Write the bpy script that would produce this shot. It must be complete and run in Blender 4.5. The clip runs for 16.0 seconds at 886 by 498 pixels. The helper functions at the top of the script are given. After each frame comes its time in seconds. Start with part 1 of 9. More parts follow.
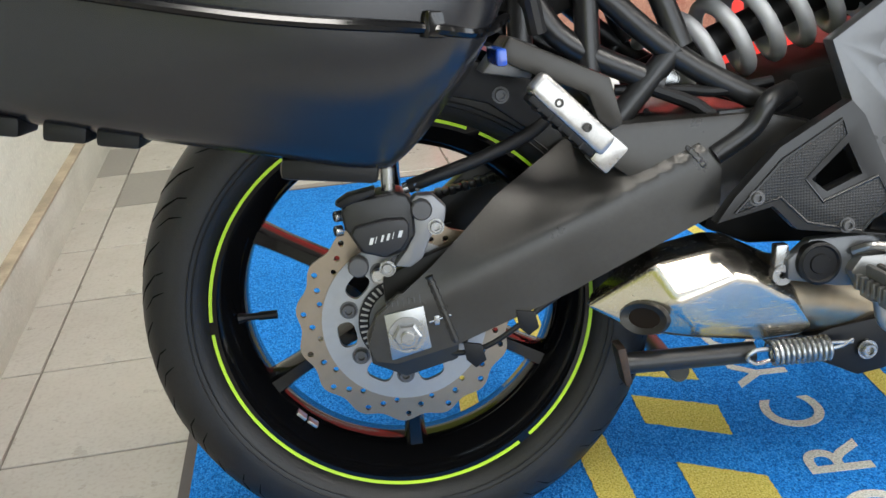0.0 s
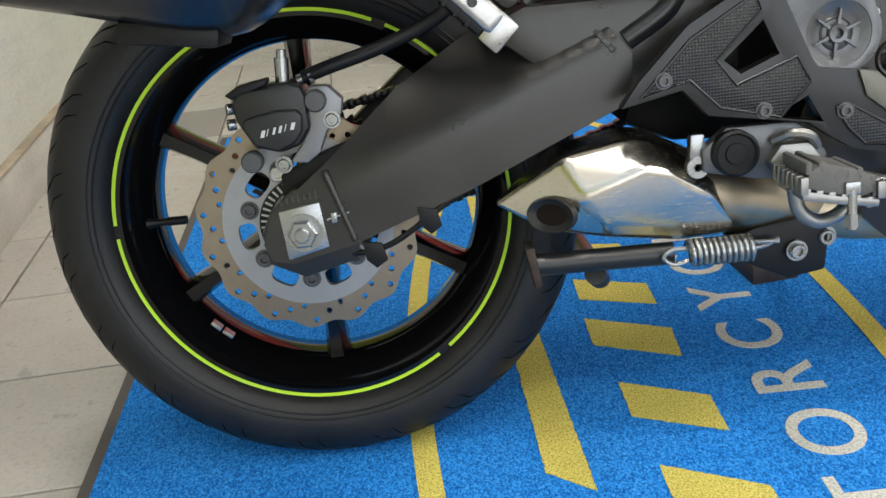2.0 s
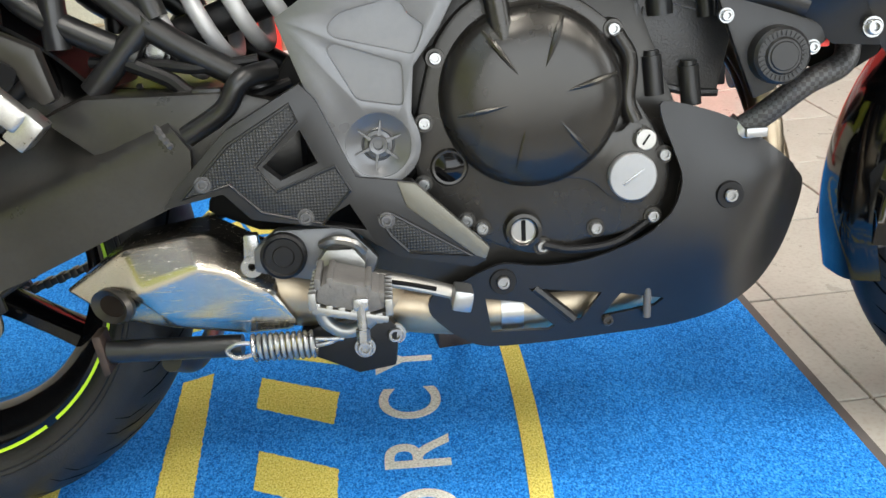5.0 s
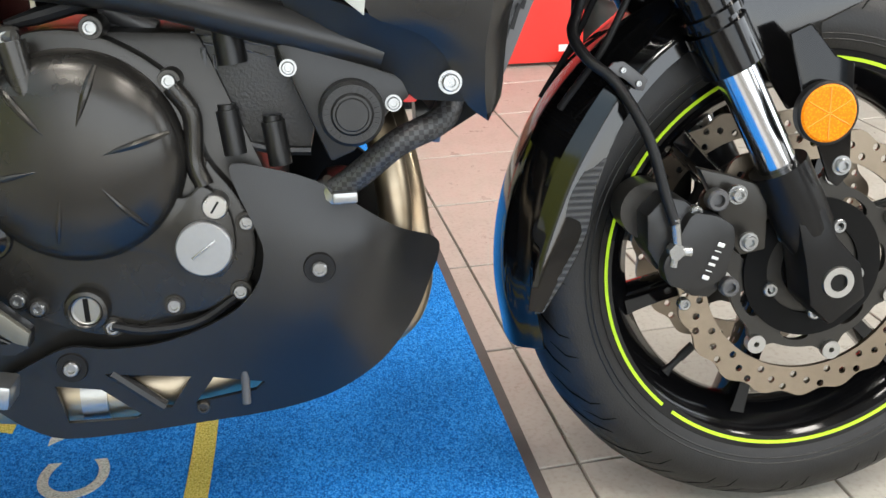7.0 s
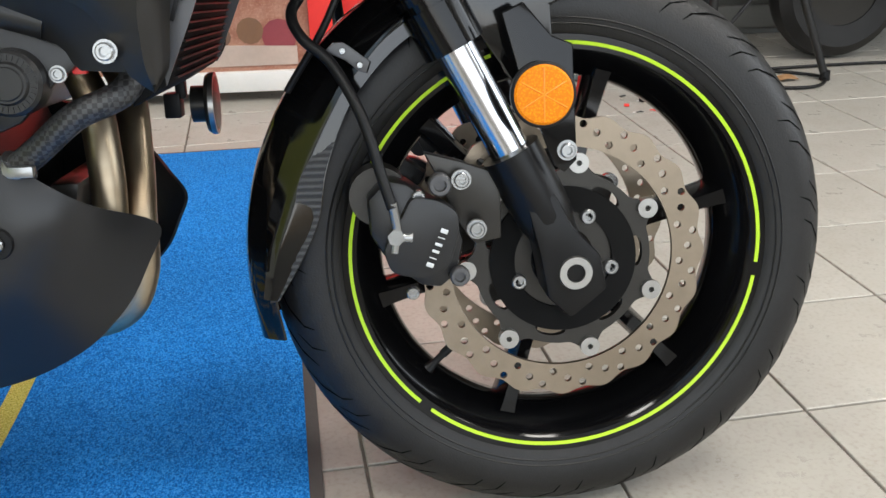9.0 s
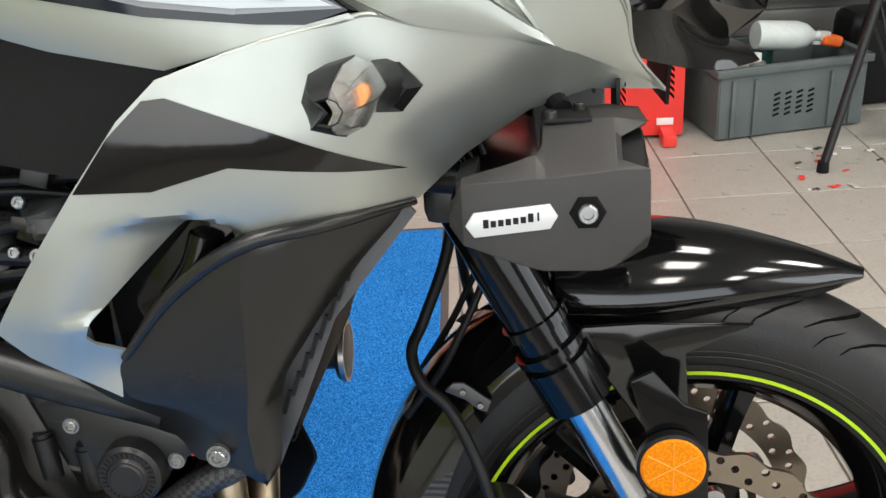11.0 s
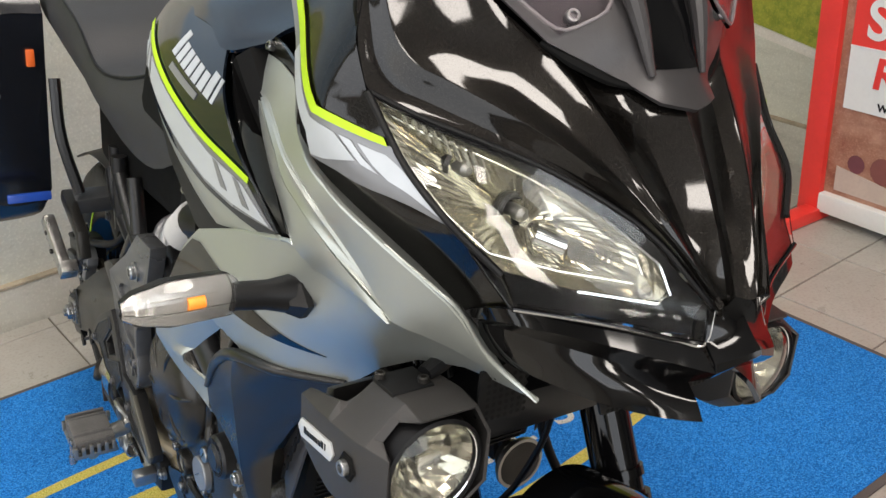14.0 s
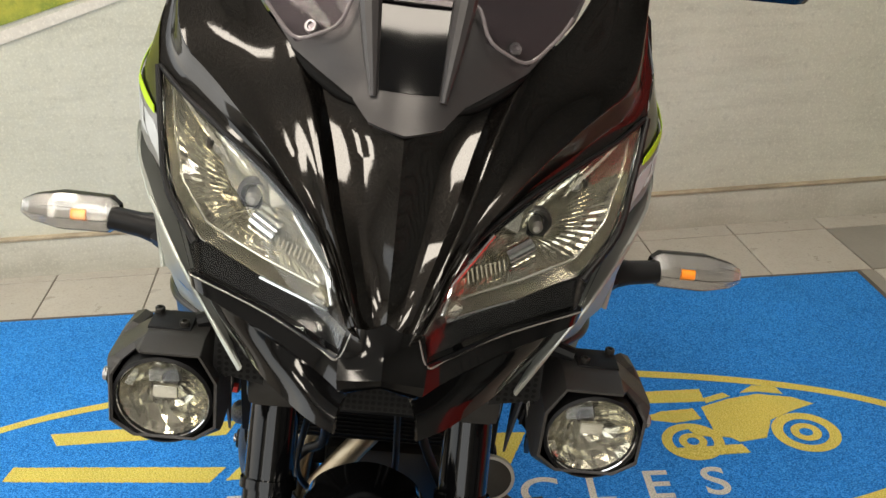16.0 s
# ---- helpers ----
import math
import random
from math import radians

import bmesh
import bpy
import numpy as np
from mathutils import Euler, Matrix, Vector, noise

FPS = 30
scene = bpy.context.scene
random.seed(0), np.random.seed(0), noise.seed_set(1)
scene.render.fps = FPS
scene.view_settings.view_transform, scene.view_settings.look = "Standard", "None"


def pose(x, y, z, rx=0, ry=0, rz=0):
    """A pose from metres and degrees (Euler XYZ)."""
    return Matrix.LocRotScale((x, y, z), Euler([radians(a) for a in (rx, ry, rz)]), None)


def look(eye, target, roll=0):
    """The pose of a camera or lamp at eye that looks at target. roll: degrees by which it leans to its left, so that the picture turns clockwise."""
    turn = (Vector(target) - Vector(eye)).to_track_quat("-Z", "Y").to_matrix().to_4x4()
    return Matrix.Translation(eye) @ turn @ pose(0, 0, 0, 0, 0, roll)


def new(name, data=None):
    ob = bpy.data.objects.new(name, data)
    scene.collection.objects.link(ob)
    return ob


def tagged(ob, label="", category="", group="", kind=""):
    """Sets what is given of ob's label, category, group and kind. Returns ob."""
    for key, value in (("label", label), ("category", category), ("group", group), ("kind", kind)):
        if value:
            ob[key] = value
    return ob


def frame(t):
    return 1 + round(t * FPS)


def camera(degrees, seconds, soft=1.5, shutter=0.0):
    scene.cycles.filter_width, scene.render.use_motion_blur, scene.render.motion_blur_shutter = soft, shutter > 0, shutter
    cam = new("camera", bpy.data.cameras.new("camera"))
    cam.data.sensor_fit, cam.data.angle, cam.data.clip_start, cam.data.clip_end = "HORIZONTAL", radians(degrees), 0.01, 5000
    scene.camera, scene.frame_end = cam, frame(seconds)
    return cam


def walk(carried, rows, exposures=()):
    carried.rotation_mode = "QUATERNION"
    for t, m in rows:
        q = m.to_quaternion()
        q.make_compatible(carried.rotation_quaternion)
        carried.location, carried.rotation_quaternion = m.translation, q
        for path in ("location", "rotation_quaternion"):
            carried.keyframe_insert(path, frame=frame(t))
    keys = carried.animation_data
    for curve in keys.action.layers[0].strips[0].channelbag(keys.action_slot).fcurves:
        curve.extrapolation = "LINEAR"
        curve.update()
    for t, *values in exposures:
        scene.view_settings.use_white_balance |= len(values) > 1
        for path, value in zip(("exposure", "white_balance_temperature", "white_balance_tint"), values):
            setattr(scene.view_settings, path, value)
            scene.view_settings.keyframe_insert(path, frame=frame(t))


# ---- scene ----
cam = camera(49.1, 16.0)
PATH = [
    (0, (-0.006, -1.02, 0.805), (0.098, 0.826, 0.043), -4.6),
    (0.5, (0.014, -1.01, 0.74), (0.1, 0.808, -0.089), -6.3),
    (1, (0.043, -1.021, 0.694), (0.097, 0.803, -0.124), -6.2),
    (1.5, (0.092, -1.021, 0.69), (0.114, 0.808, -0.118), -6.1),
    (2, (0.148, -1.017, 0.699), (0.136, 0.814, -0.105), -6.1),
    (2.5, (0.201, -1.02, 0.714), (0.155, 0.812, -0.087), -6.4),
    (3, (0.249, -1.026, 0.724), (0.173, 0.806, -0.075), -6.7),
    (3.2, (0.273, -1.032, 0.727), (0.185, 0.8, -0.07), -6.8),
    (5.3, (0.61, -0.998, 0.785), (0.734, 0.812, -0.058), -2.1),
    (5.5, (0.654, -1.004, 0.787), (0.79, 0.806, -0.053), -2.1),
    (6, (0.745, -0.977, 0.784), (0.903, 0.836, -0.047), -1.8),
    (6.5, (0.826, -0.908, 0.79), (1.019, 0.898, -0.045), -1.4),
    (7, (0.901, -0.893, 0.782), (1.126, 0.907, -0.06), -1.2),
    (7.5, (1.019, -0.911, 0.745), (1.274, 0.888, -0.09), -1.0),
    (8, (1.139, -0.923, 0.711), (1.364, 0.892, -0.099), -1.1),
    (8.2, (1.178, -0.93, 0.695), (1.387, 0.893, -0.1), -1.1),
    (10.3, (1.219, -0.818, 0.923), (1.291, 1.025, 0.149), -2.8),
    (10.5, (1.231, -0.772, 0.972), (1.245, 1.046, 0.136), -3.4),
    (11, (1.261, -0.729, 1.057), (1.087, 1.054, 0.168), -4.1),
    (11.5, (1.338, -0.711, 1.122), (0.93, 1.013, 0.194), -4.7),
    (12, (1.405, -0.642, 1.17), (0.881, 1.043, 0.23), -4.5),
    (12.5, (1.476, -0.603, 1.21), (0.709, 1.006, 0.304), -5.0),
    (13, (1.667, -0.606, 1.252), (0.593, 0.853, 0.404), -4.8),
    (13.5, (1.802, -0.526, 1.269), (0.469, 0.704, 0.426), -3.7),
    (14, (1.876, -0.375, 1.269), (0.357, 0.585, 0.391), -3.2),
    (14.5, (2.003, -0.246, 1.278), (0.331, 0.441, 0.423), -3.1),
    (15, (2.147, -0.128, 1.3), (0.388, 0.352, 0.476), -1.8),
    (15.5, (2.13, 0.041, 1.265), (0.329, 0.292, 0.435), -0.5),
    (16, (2.102, 0.198, 1.259), (0.282, 0.213, 0.429), -1.7),
]
walk(cam, [(t, look(eye, target, roll)) for t, eye, target, roll in PATH], [(0, 0.50, 6550, 10), (0.8, 0.20, 6650, 10), (3.2, 0.24, 6650, 10), (5.3, 0.68, 6800, 10), (7, 0.45, 6700, 10), (8.2, 0.16, 6400, 10), (10.3, 0.04, 6850, 10), (12, -0.07, 6350, 11), (13, -0.05, 6200, 12), (14, -0.22, 6850, 13), (14.5, -0.28, 7050, 13), (15, -0.24, 7150, 12), (16, -0.26, 7350, 11)])
# ---- daylight and shop lights ----
world = bpy.data.worlds.new("sky")
world.use_nodes = True
scene.world = world
_n, _l = world.node_tree.nodes, world.node_tree.links
_sky = _n.new("ShaderNodeTexSky")
_sky.sky_type, _sky.sun_disc = "NISHITA", False
_sky.sun_elevation, _sky.sun_rotation = radians(38), radians(205)
_l.new(_sky.outputs[0], _n["Background"].inputs[0])
_n["Background"].inputs[1].default_value = 0.07


def area_lamp(name, m, sx, sy, watts, colour):
    data = bpy.data.lights.new(name, "AREA")
    data.shape, data.size, data.size_y, data.energy, data.color = "RECTANGLE", sx, sy, watts, colour
    ob = new(name, data)
    ob.matrix_world = m
    return ob


CEIL = 3.2
PANELS = [(x, y) for x in (0.3, 2.4, 4.5) for y in (-2.3, -0.9, 0.6)]
for _x, _y in PANELS:
    area_lamp("panel_lamp", pose(_x, _y, CEIL - 0.06), 0.58, 0.58, 25, (1.0, 0.97, 0.92))
# daylight of the shop window behind the camera's line, and of the high window ahead of the bike
area_lamp("window_light", pose(2.20, -3.45, 1.35, 90, 0, 0), 4.7, 2.0, 90, (0.86, 0.93, 1.0))
area_lamp("front_window_light", pose(5.26, -0.6, 1.70, 90, 0, 90), 3.0, 1.7, 72, (0.86, 0.93, 1.0))


# ---- materials ----
class Nodes:
    """A short way to write a material's nodes."""

    def __init__(self, name):
        self.mat = bpy.data.materials.new(name)
        self.mat.use_nodes = True
        self.t = self.mat.node_tree
        self.b = self.t.nodes["Principled BSDF"]
        self.co = None

    def node(self, kind, **kw):
        n = self.t.nodes.new(kind)
        for k, v in kw.items():
            n.inputs[k].default_value = v
        return n

    def link(self, a, b):
        self.t.links.new(a, b)

    def coords(self):
        if self.co is None:
            self.co = self.t.nodes.new("ShaderNodeTexCoord").outputs["Object"]
        return self.co

    def noise(self, scale, detail=4.0, stretch=None, rough=0.55):
        n = self.node("ShaderNodeTexNoise", Scale=scale, Detail=detail, Roughness=rough)
        src = self.coords()
        if stretch:
            m = self.node("ShaderNodeMapping")
            m.inputs["Scale"].default_value = stretch
            self.link(src, m.inputs["Vector"])
            src = m.outputs[0]
        self.link(src, n.inputs["Vector"])
        return n.outputs[0]

    def ramp(self, src, lo, hi, a, b):
        n = self.node("ShaderNodeMapRange")
        for k, v in zip(("From Min", "From Max", "To Min", "To Max"), (lo, hi, a, b)):
            n.inputs[k].default_value = v
        self.link(src, n.inputs["Value"])
        return n.outputs[0]

    def mix(self, fac, a, b):
        n = self.t.nodes.new("ShaderNodeMix")
        n.data_type = "RGBA"
        for sock, v in ((n.inputs[0], fac), (n.inputs[6], a), (n.inputs[7], b)):
            if isinstance(v, (tuple, float, int)):
                sock.default_value = (*v, 1) if isinstance(v, tuple) else v
            else:
                self.link(v, sock)
        return n.outputs[2]

    def bump(self, src, strength, dist=0.001):
        n = self.node("ShaderNodeBump", Strength=strength, Distance=dist)
        self.link(src, n.inputs["Height"])
        self.link(n.outputs[0], self.b.inputs["Normal"])

    def set(self, **kw):
        for k, v in kw.items():
            k = k.replace("_", " ")
            s = self.b.inputs[k]
            if isinstance(v, (tuple, float, int)):
                s.default_value = (*v, 1) if isinstance(v, tuple) else v
            else:
                self.link(v, s)
        return self


def surface(name, colour, rough, metal=0.0, grain=0.0, grain_scale=400, vary=0.12, coat=0.0, spec=0.5, wear=6.0):
    """A plain surface with two scales of variation in colour and gloss, and a fine relief."""
    m = Nodes(name)
    big, small = m.noise(wear, 5), m.noise(wear * 14, 3)
    lo = tuple(c * (1 - vary) for c in colour)
    hi = tuple(min(1, c * (1 + vary)) for c in colour)
    col = m.mix(m.ramp(big, 0.3, 0.7, 0, 1), lo, hi)
    m.set(Base_Color=m.mix(m.ramp(small, 0.45, 0.8, 0, 0.35), col, tuple(c * (1 - vary) for c in lo)),
          Roughness=m.ramp(big, 0.3, 0.7, max(0.02, rough * 0.85), min(1, rough * 1.15)), Metallic=float(metal))
    m.b.inputs["Specular IOR Level"].default_value = spec
    if coat:
        m.set(Coat_Weight=coat, Coat_Roughness=0.07)
    if grain:
        m.bump(m.noise(grain_scale, 2), grain, 0.0006)
    return m.mat


black_plastic = surface("black_plastic", (0.0090, 0.0090, 0.0094), 0.34, grain=0.22, grain_scale=900, spec=0.40)
soft_black = surface("soft_black", (0.006, 0.006, 0.0065), 0.45, grain=0.2, grain_scale=500, spec=0.22)
dark_metal = surface("dark_metal", (0.034, 0.032, 0.029), 0.32, metal=0.6, grain=0.15, grain_scale=700)
engine_paint = surface("engine_paint", (0.038, 0.0362, 0.0335), 0.27, metal=0.7, grain=0.12, grain_scale=900)
cast_grey = surface("cast_grey", (0.085, 0.085, 0.088), 0.45, metal=0.5, grain=0.3, grain_scale=500)
frame_grey = surface("frame_grey", (0.100, 0.102, 0.105), 0.32, metal=0.45, grain=0.2, grain_scale=800)
gloss_rim = surface("gloss_rim", (0.0030, 0.0030, 0.0034), 0.10, coat=0.15, vary=0.2, spec=0.22)
rubber = surface("rubber", (0.0085, 0.0083, 0.0083), 0.46, grain=0.45, grain_scale=420, vary=0.45, wear=11, spec=0.36)
groove_shade = surface("groove_shade", (0.0025, 0.0025, 0.0025), 0.9, spec=0.04)
tape_green = surface("tape_green", (0.40, 0.62, 0.008), 0.45, vary=0.05)
disc_steel = surface("disc_steel", (0.25, 0.205, 0.155), 0.38, metal=1.0, grain=0.2, grain_scale=300, vary=0.12)
swing_satin = surface("swing_satin", (0.036, 0.0345, 0.032), 0.31, metal=0.6, grain=0.12, grain_scale=700, vary=0.16, wear=14)
worn_alloy = surface("worn_alloy", (0.36, 0.35, 0.335), 0.30, metal=0.9, grain=0.15, vary=0.25, wear=40)
carrier_grey = surface("carrier_grey", (0.29, 0.295, 0.30), 0.40, metal=0.5, grain=0.1)
steel = surface("steel", (0.38, 0.375, 0.36), 0.30, metal=1.0, grain=0.1, vary=0.08)
zinc = surface("zinc", (0.31, 0.315, 0.315), 0.28, metal=0.9, grain=0.15, vary=0.1)
alu = surface("alu", (0.27, 0.265, 0.25), 0.38, metal=0.9, grain=0.2, vary=0.1)
stanchion = surface("stanchion", (0.55, 0.56, 0.58), 0.16, metal=1.0, vary=0.03)
chrome = surface("chrome", (0.78, 0.79, 0.80), 0.07, metal=1.0, vary=0.03)
slider_black = surface("slider_black", (0.0055, 0.0054, 0.0056), 0.30, grain=0.10, grain_scale=700, spec=0.20)
tube_black = surface("tube_black", (0.013, 0.013, 0.0135), 0.33, metal=0.2, grain=0.08)
spring_grey = surface("spring_grey", (0.33, 0.335, 0.345), 0.42, metal=0.3)
piano_black = surface("piano_black", (0.0028, 0.0028, 0.003), 0.10, coat=0.5, spec=0.35, vary=0.2)
plate_silver = surface("plate_silver", (0.58, 0.59, 0.59), 0.35, metal=0.3, vary=0.04)
red_paint = surface("red_paint", (0.78, 0.045, 0.036), 0.38, vary=0.07)
white_plastic = surface("white_plastic", (0.72, 0.72, 0.70), 0.42, vary=0.06)
decal_white = surface("decal_white", (0.44, 0.465, 0.49), 0.36, metal=0.2, vary=0.05)
decal_grey = surface("decal_grey", (0.20, 0.205, 0.215), 0.3, metal=0.3, vary=0.05)
mat_border = surface("mat_border", (0.085, 0.075, 0.070), 0.8, grain=0.6, grain_scale=250)
orange_plastic = surface("orange_plastic", (0.75, 0.13, 0.02), 0.4, vary=0.05)
crate_grey = surface("crate_grey", (0.10, 0.12, 0.12), 0.5, grain=0.2)
shutter_metal = surface("shutter_metal", (0.20, 0.20, 0.19), 0.5, metal=0.4, grain=0.2)
ceiling_white = surface("ceiling_white", (0.34, 0.33, 0.32), 0.9, grain=0.3, grain_scale=60)
plaster = surface("plaster", (0.46, 0.45, 0.42), 0.85, grain=0.5, grain_scale=45, vary=0.1, wear=2)
ledge_dirt = surface("ledge_dirt", (0.34, 0.285, 0.205), 0.9, grain=0.6, grain_scale=60, vary=0.35, wear=14)
wall_paint = surface("wall_paint", (0.34, 0.335, 0.32), 0.8, grain=0.4, grain_scale=45, vary=0.1, wear=2)
shroud_grey = surface("shroud_grey", (0.024, 0.0222, 0.0212), 0.46, grain=0.3, grain_scale=900)
seat_cover = surface("seat_cover", (0.022, 0.022, 0.023), 0.6, grain=0.5, grain_scale=350)
# for black mesh parts, and for the shade in slots, holes and gaps
mesh_shade_black = surface("mesh_shade_black", (0.005, 0.005, 0.005), 0.7, spec=0.1)
blue_gloss = surface("blue_gloss", (0.02, 0.08, 0.42), 0.2, coat=0.4)


def gloss_black():
    """Deep black lacquer with a fine metallic flake."""
    m = Nodes("gloss_black")
    v = m.node("ShaderNodeTexVoronoi", Scale=2600.0)
    m.link(m.coords(), v.inputs["Vector"])
    flake = m.ramp(v.outputs["Color"], 0.75, 0.95, 0, 0.35)
    m.set(Base_Color=m.mix(flake, (0.0080, 0.0070, 0.0062), (0.085, 0.08, 0.07)), Roughness=0.36, Metallic=0.85,
          Coat_Weight=0.75, Coat_Roughness=m.ramp(m.noise(7), 0.3, 0.7, 0.045, 0.07))
    m.b.inputs["Specular IOR Level"].default_value = 0.0
    return m.mat


def satin_silver():
    """Matt metallic grey paint, faintly green."""
    m = Nodes("satin_silver")
    big = m.ramp(m.noise(3.0, 3), 0.3, 0.7, 0, 1)
    fl = m.noise(1800, 1)
    col = m.mix(big, (0.375, 0.394, 0.365), (0.435, 0.454, 0.420))
    m.set(Base_Color=m.mix(m.ramp(fl, 0.4, 0.7, 0, 0.25), col, (0.48, 0.50, 0.46)), Metallic=0.74, Roughness=m.ramp(m.noise(40), 0.3, 0.7, 0.35, 0.41))
    m.bump(fl, 0.06, 0.0003)
    return m.mat


def brushed_steel():
    """Exhaust steel, brushed along x, faintly tanned by heat towards the engine."""
    m = Nodes("brushed_steel")
    heat = m.ramp(m.noise(9, 3), 0.42, 0.68, 0, 1)
    brush = m.noise(60, 3, (0.5, 9, 9), 0.6)
    m.set(Base_Color=m.mix(heat, (0.50, 0.47, 0.42), (0.46, 0.415, 0.34)), Metallic=1.0, Roughness=m.ramp(brush, 0.3, 0.7, 0.22, 0.28))
    m.bump(brush, 0.015, 0.0004)
    return m.mat


def tanned_pipe():
    m = Nodes("tanned_pipe")
    m.set(Base_Color=m.mix(m.ramp(m.noise(14), 0.35, 0.7, 0, 1), (0.40, 0.335, 0.24), (0.26, 0.20, 0.135)), Metallic=1.0, Roughness=m.ramp(m.noise(60), 0.3, 0.7, 0.34, 0.44))
    return m.mat


def clear(name, tint=(0.97, 0.98, 0.97), rough=0.0, ior=1.3):
    m = Nodes(name)
    m.set(Base_Color=tint, Roughness=rough, IOR=ior, Transmission_Weight=1.0)
    return m.mat


def pile(name, deep, mid, tip):
    """Looped nylon pile: shade between the loops and light on their tips are put into the colour; brushed lighter and
    darker by feet.
    """
    m = Nodes(name)
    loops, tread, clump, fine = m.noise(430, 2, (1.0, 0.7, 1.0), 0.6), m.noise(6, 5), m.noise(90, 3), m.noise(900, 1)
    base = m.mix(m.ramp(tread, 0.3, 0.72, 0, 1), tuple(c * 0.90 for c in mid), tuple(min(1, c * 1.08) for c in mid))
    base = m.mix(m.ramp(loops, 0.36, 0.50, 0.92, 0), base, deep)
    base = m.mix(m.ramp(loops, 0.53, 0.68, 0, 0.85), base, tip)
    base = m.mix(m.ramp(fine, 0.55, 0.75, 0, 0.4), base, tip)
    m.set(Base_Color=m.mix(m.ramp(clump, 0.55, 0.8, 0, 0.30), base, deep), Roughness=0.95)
    m.b.inputs["Specular IOR Level"].default_value = 0.1
    m.bump(loops, 1.0, 0.006)
    return m.mat


def floor_tile():
    """Cream glazed floor tile, each of its own shade, scuffed."""
    m = Nodes("floor_tile")
    shade = m.t.nodes.new("ShaderNodeObjectInfo").outputs["Random"]
    cloud, dirt, fine = m.noise(3, 5), m.noise(8, 8, None, 0.7), m.noise(130, 3)
    col = m.mix(m.ramp(cloud, 0.3, 0.7, 0, 1), (0.365, 0.345, 0.305), (0.42, 0.40, 0.36))
    col = m.mix(m.ramp(shade, 0, 1, 0, 0.30), col, (0.345, 0.325, 0.285))
    col = m.mix(m.ramp(dirt, 0.48, 0.75, 0, 0.5), col, (0.29, 0.255, 0.21))
    col = m.mix(m.ramp(m.noise(45, 6, None, 0.75), 0.60, 0.74, 0, 0.45), col, (0.24, 0.21, 0.17))
    col = m.mix(m.ramp(fine, 0.50, 0.70, 0, 0.48), col, (0.27, 0.24, 0.20))
    m.set(Base_Color=col, Roughness=m.ramp(dirt, 0.3, 0.7, 0.22, 0.42))
    m.bump(fine, 0.25, 0.001)
    return m.mat


def road_print(name, a, b, scale):
    """Printed wall paper, slightly faded and streaked, with a fine speckle."""
    m = Nodes(name)
    streak, speck, cloud = m.noise(3, 6, (1, 1, 7), 0.65), m.noise(150, 2), m.noise(scale, 6)
    col = m.mix(m.ramp(cloud, 0.3, 0.7, 0, 1), a, b)
    col = m.mix(m.ramp(streak, 0.48, 0.75, 0, 0.45), col, tuple(c * 0.72 for c in a))
    col = m.mix(m.ramp(speck, 0.5, 0.75, 0, 0.45), col, tuple(min(1, c * 1.25) for c in b))
    col = m.mix(m.ramp(m.noise(38, 5, None, 0.7), 0.56, 0.68, 0, 0.28), col, tuple(c * 0.62 for c in a))
    m.set(Base_Color=col, Roughness=0.5)
    m.bump(m.noise(75, 6, None, 0.7), 0.65, 0.003)
    return m.mat


def carbon():
    m = Nodes("carbon")
    """Woven cloth: short slanting ribs."""
    w = m.node("ShaderNodeTexWave", Scale=46.0, Distortion=2.2, Detail=1.0)
    w.inputs["Detail Scale"].default_value = 60.0
    w.bands_direction = "Z"
    m.link(m.coords(), w.inputs["Vector"])
    m.set(Base_Color=m.mix(m.ramp(w.outputs[1], 0.45, 0.75, 0, 1), (0.006, 0.006, 0.006), (0.055, 0.055, 0.056)), Roughness=0.38)
    m.bump(w.outputs[1], 0.5, 0.001)
    return m.mat


def amber():
    """Moulded prism reflector."""
    m = Nodes("amber")
    v = m.node("ShaderNodeTexVoronoi", Scale=420.0)
    m.link(m.coords(), v.inputs["Vector"])
    m.set(Base_Color=m.mix(m.ramp(v.outputs["Distance"], 0.1, 0.6, 0, 1), (0.80, 0.27, 0.003), (0.62, 0.17, 0.001)), Roughness=0.4)
    m.b.inputs["Specular IOR Level"].default_value = 0.15
    return m.mat


gloss_black, satin_silver, brushed_steel, tanned_pipe = gloss_black(), satin_silver(), brushed_steel(), tanned_pipe()
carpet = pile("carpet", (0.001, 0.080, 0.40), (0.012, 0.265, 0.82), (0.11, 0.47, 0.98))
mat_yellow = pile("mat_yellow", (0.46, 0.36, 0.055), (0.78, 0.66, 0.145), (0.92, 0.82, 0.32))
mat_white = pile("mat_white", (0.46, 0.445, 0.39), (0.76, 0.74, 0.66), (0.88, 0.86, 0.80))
floor_tile, carbon, amber = floor_tile(), carbon(), amber()
dark_tile = surface("dark_tile", (0.225, 0.212, 0.19), 0.4, vary=0.14)
grout = surface("grout", (0.20, 0.175, 0.145), 0.9, grain=0.4, grain_scale=200)
lens_clear, thin_clear, smoke_clear = clear("lens_clear"), clear("thin_clear", (0.98, 0.975, 0.96), 0.10, 1.35), clear("smoke_clear", (0.62, 0.56, 0.59), 0.02, 1.15)


def mirror_bowl():
    """Vapour-plated lamp mirror with moulded flutes."""
    m = Nodes("lamp_bowl")
    w = m.node("ShaderNodeTexWave", Scale=170.0, Distortion=0.6, Detail=1.0)
    m.link(m.coords(), w.inputs["Vector"])
    m.set(Base_Color=m.mix(m.ramp(m.noise(40), 0.3, 0.7, 0, 1), (0.56, 0.55, 0.48), (0.72, 0.71, 0.65)), Metallic=0.85, Roughness=0.15)
    m.bump(w.outputs[1], 0.08, 0.0008)
    return m.mat


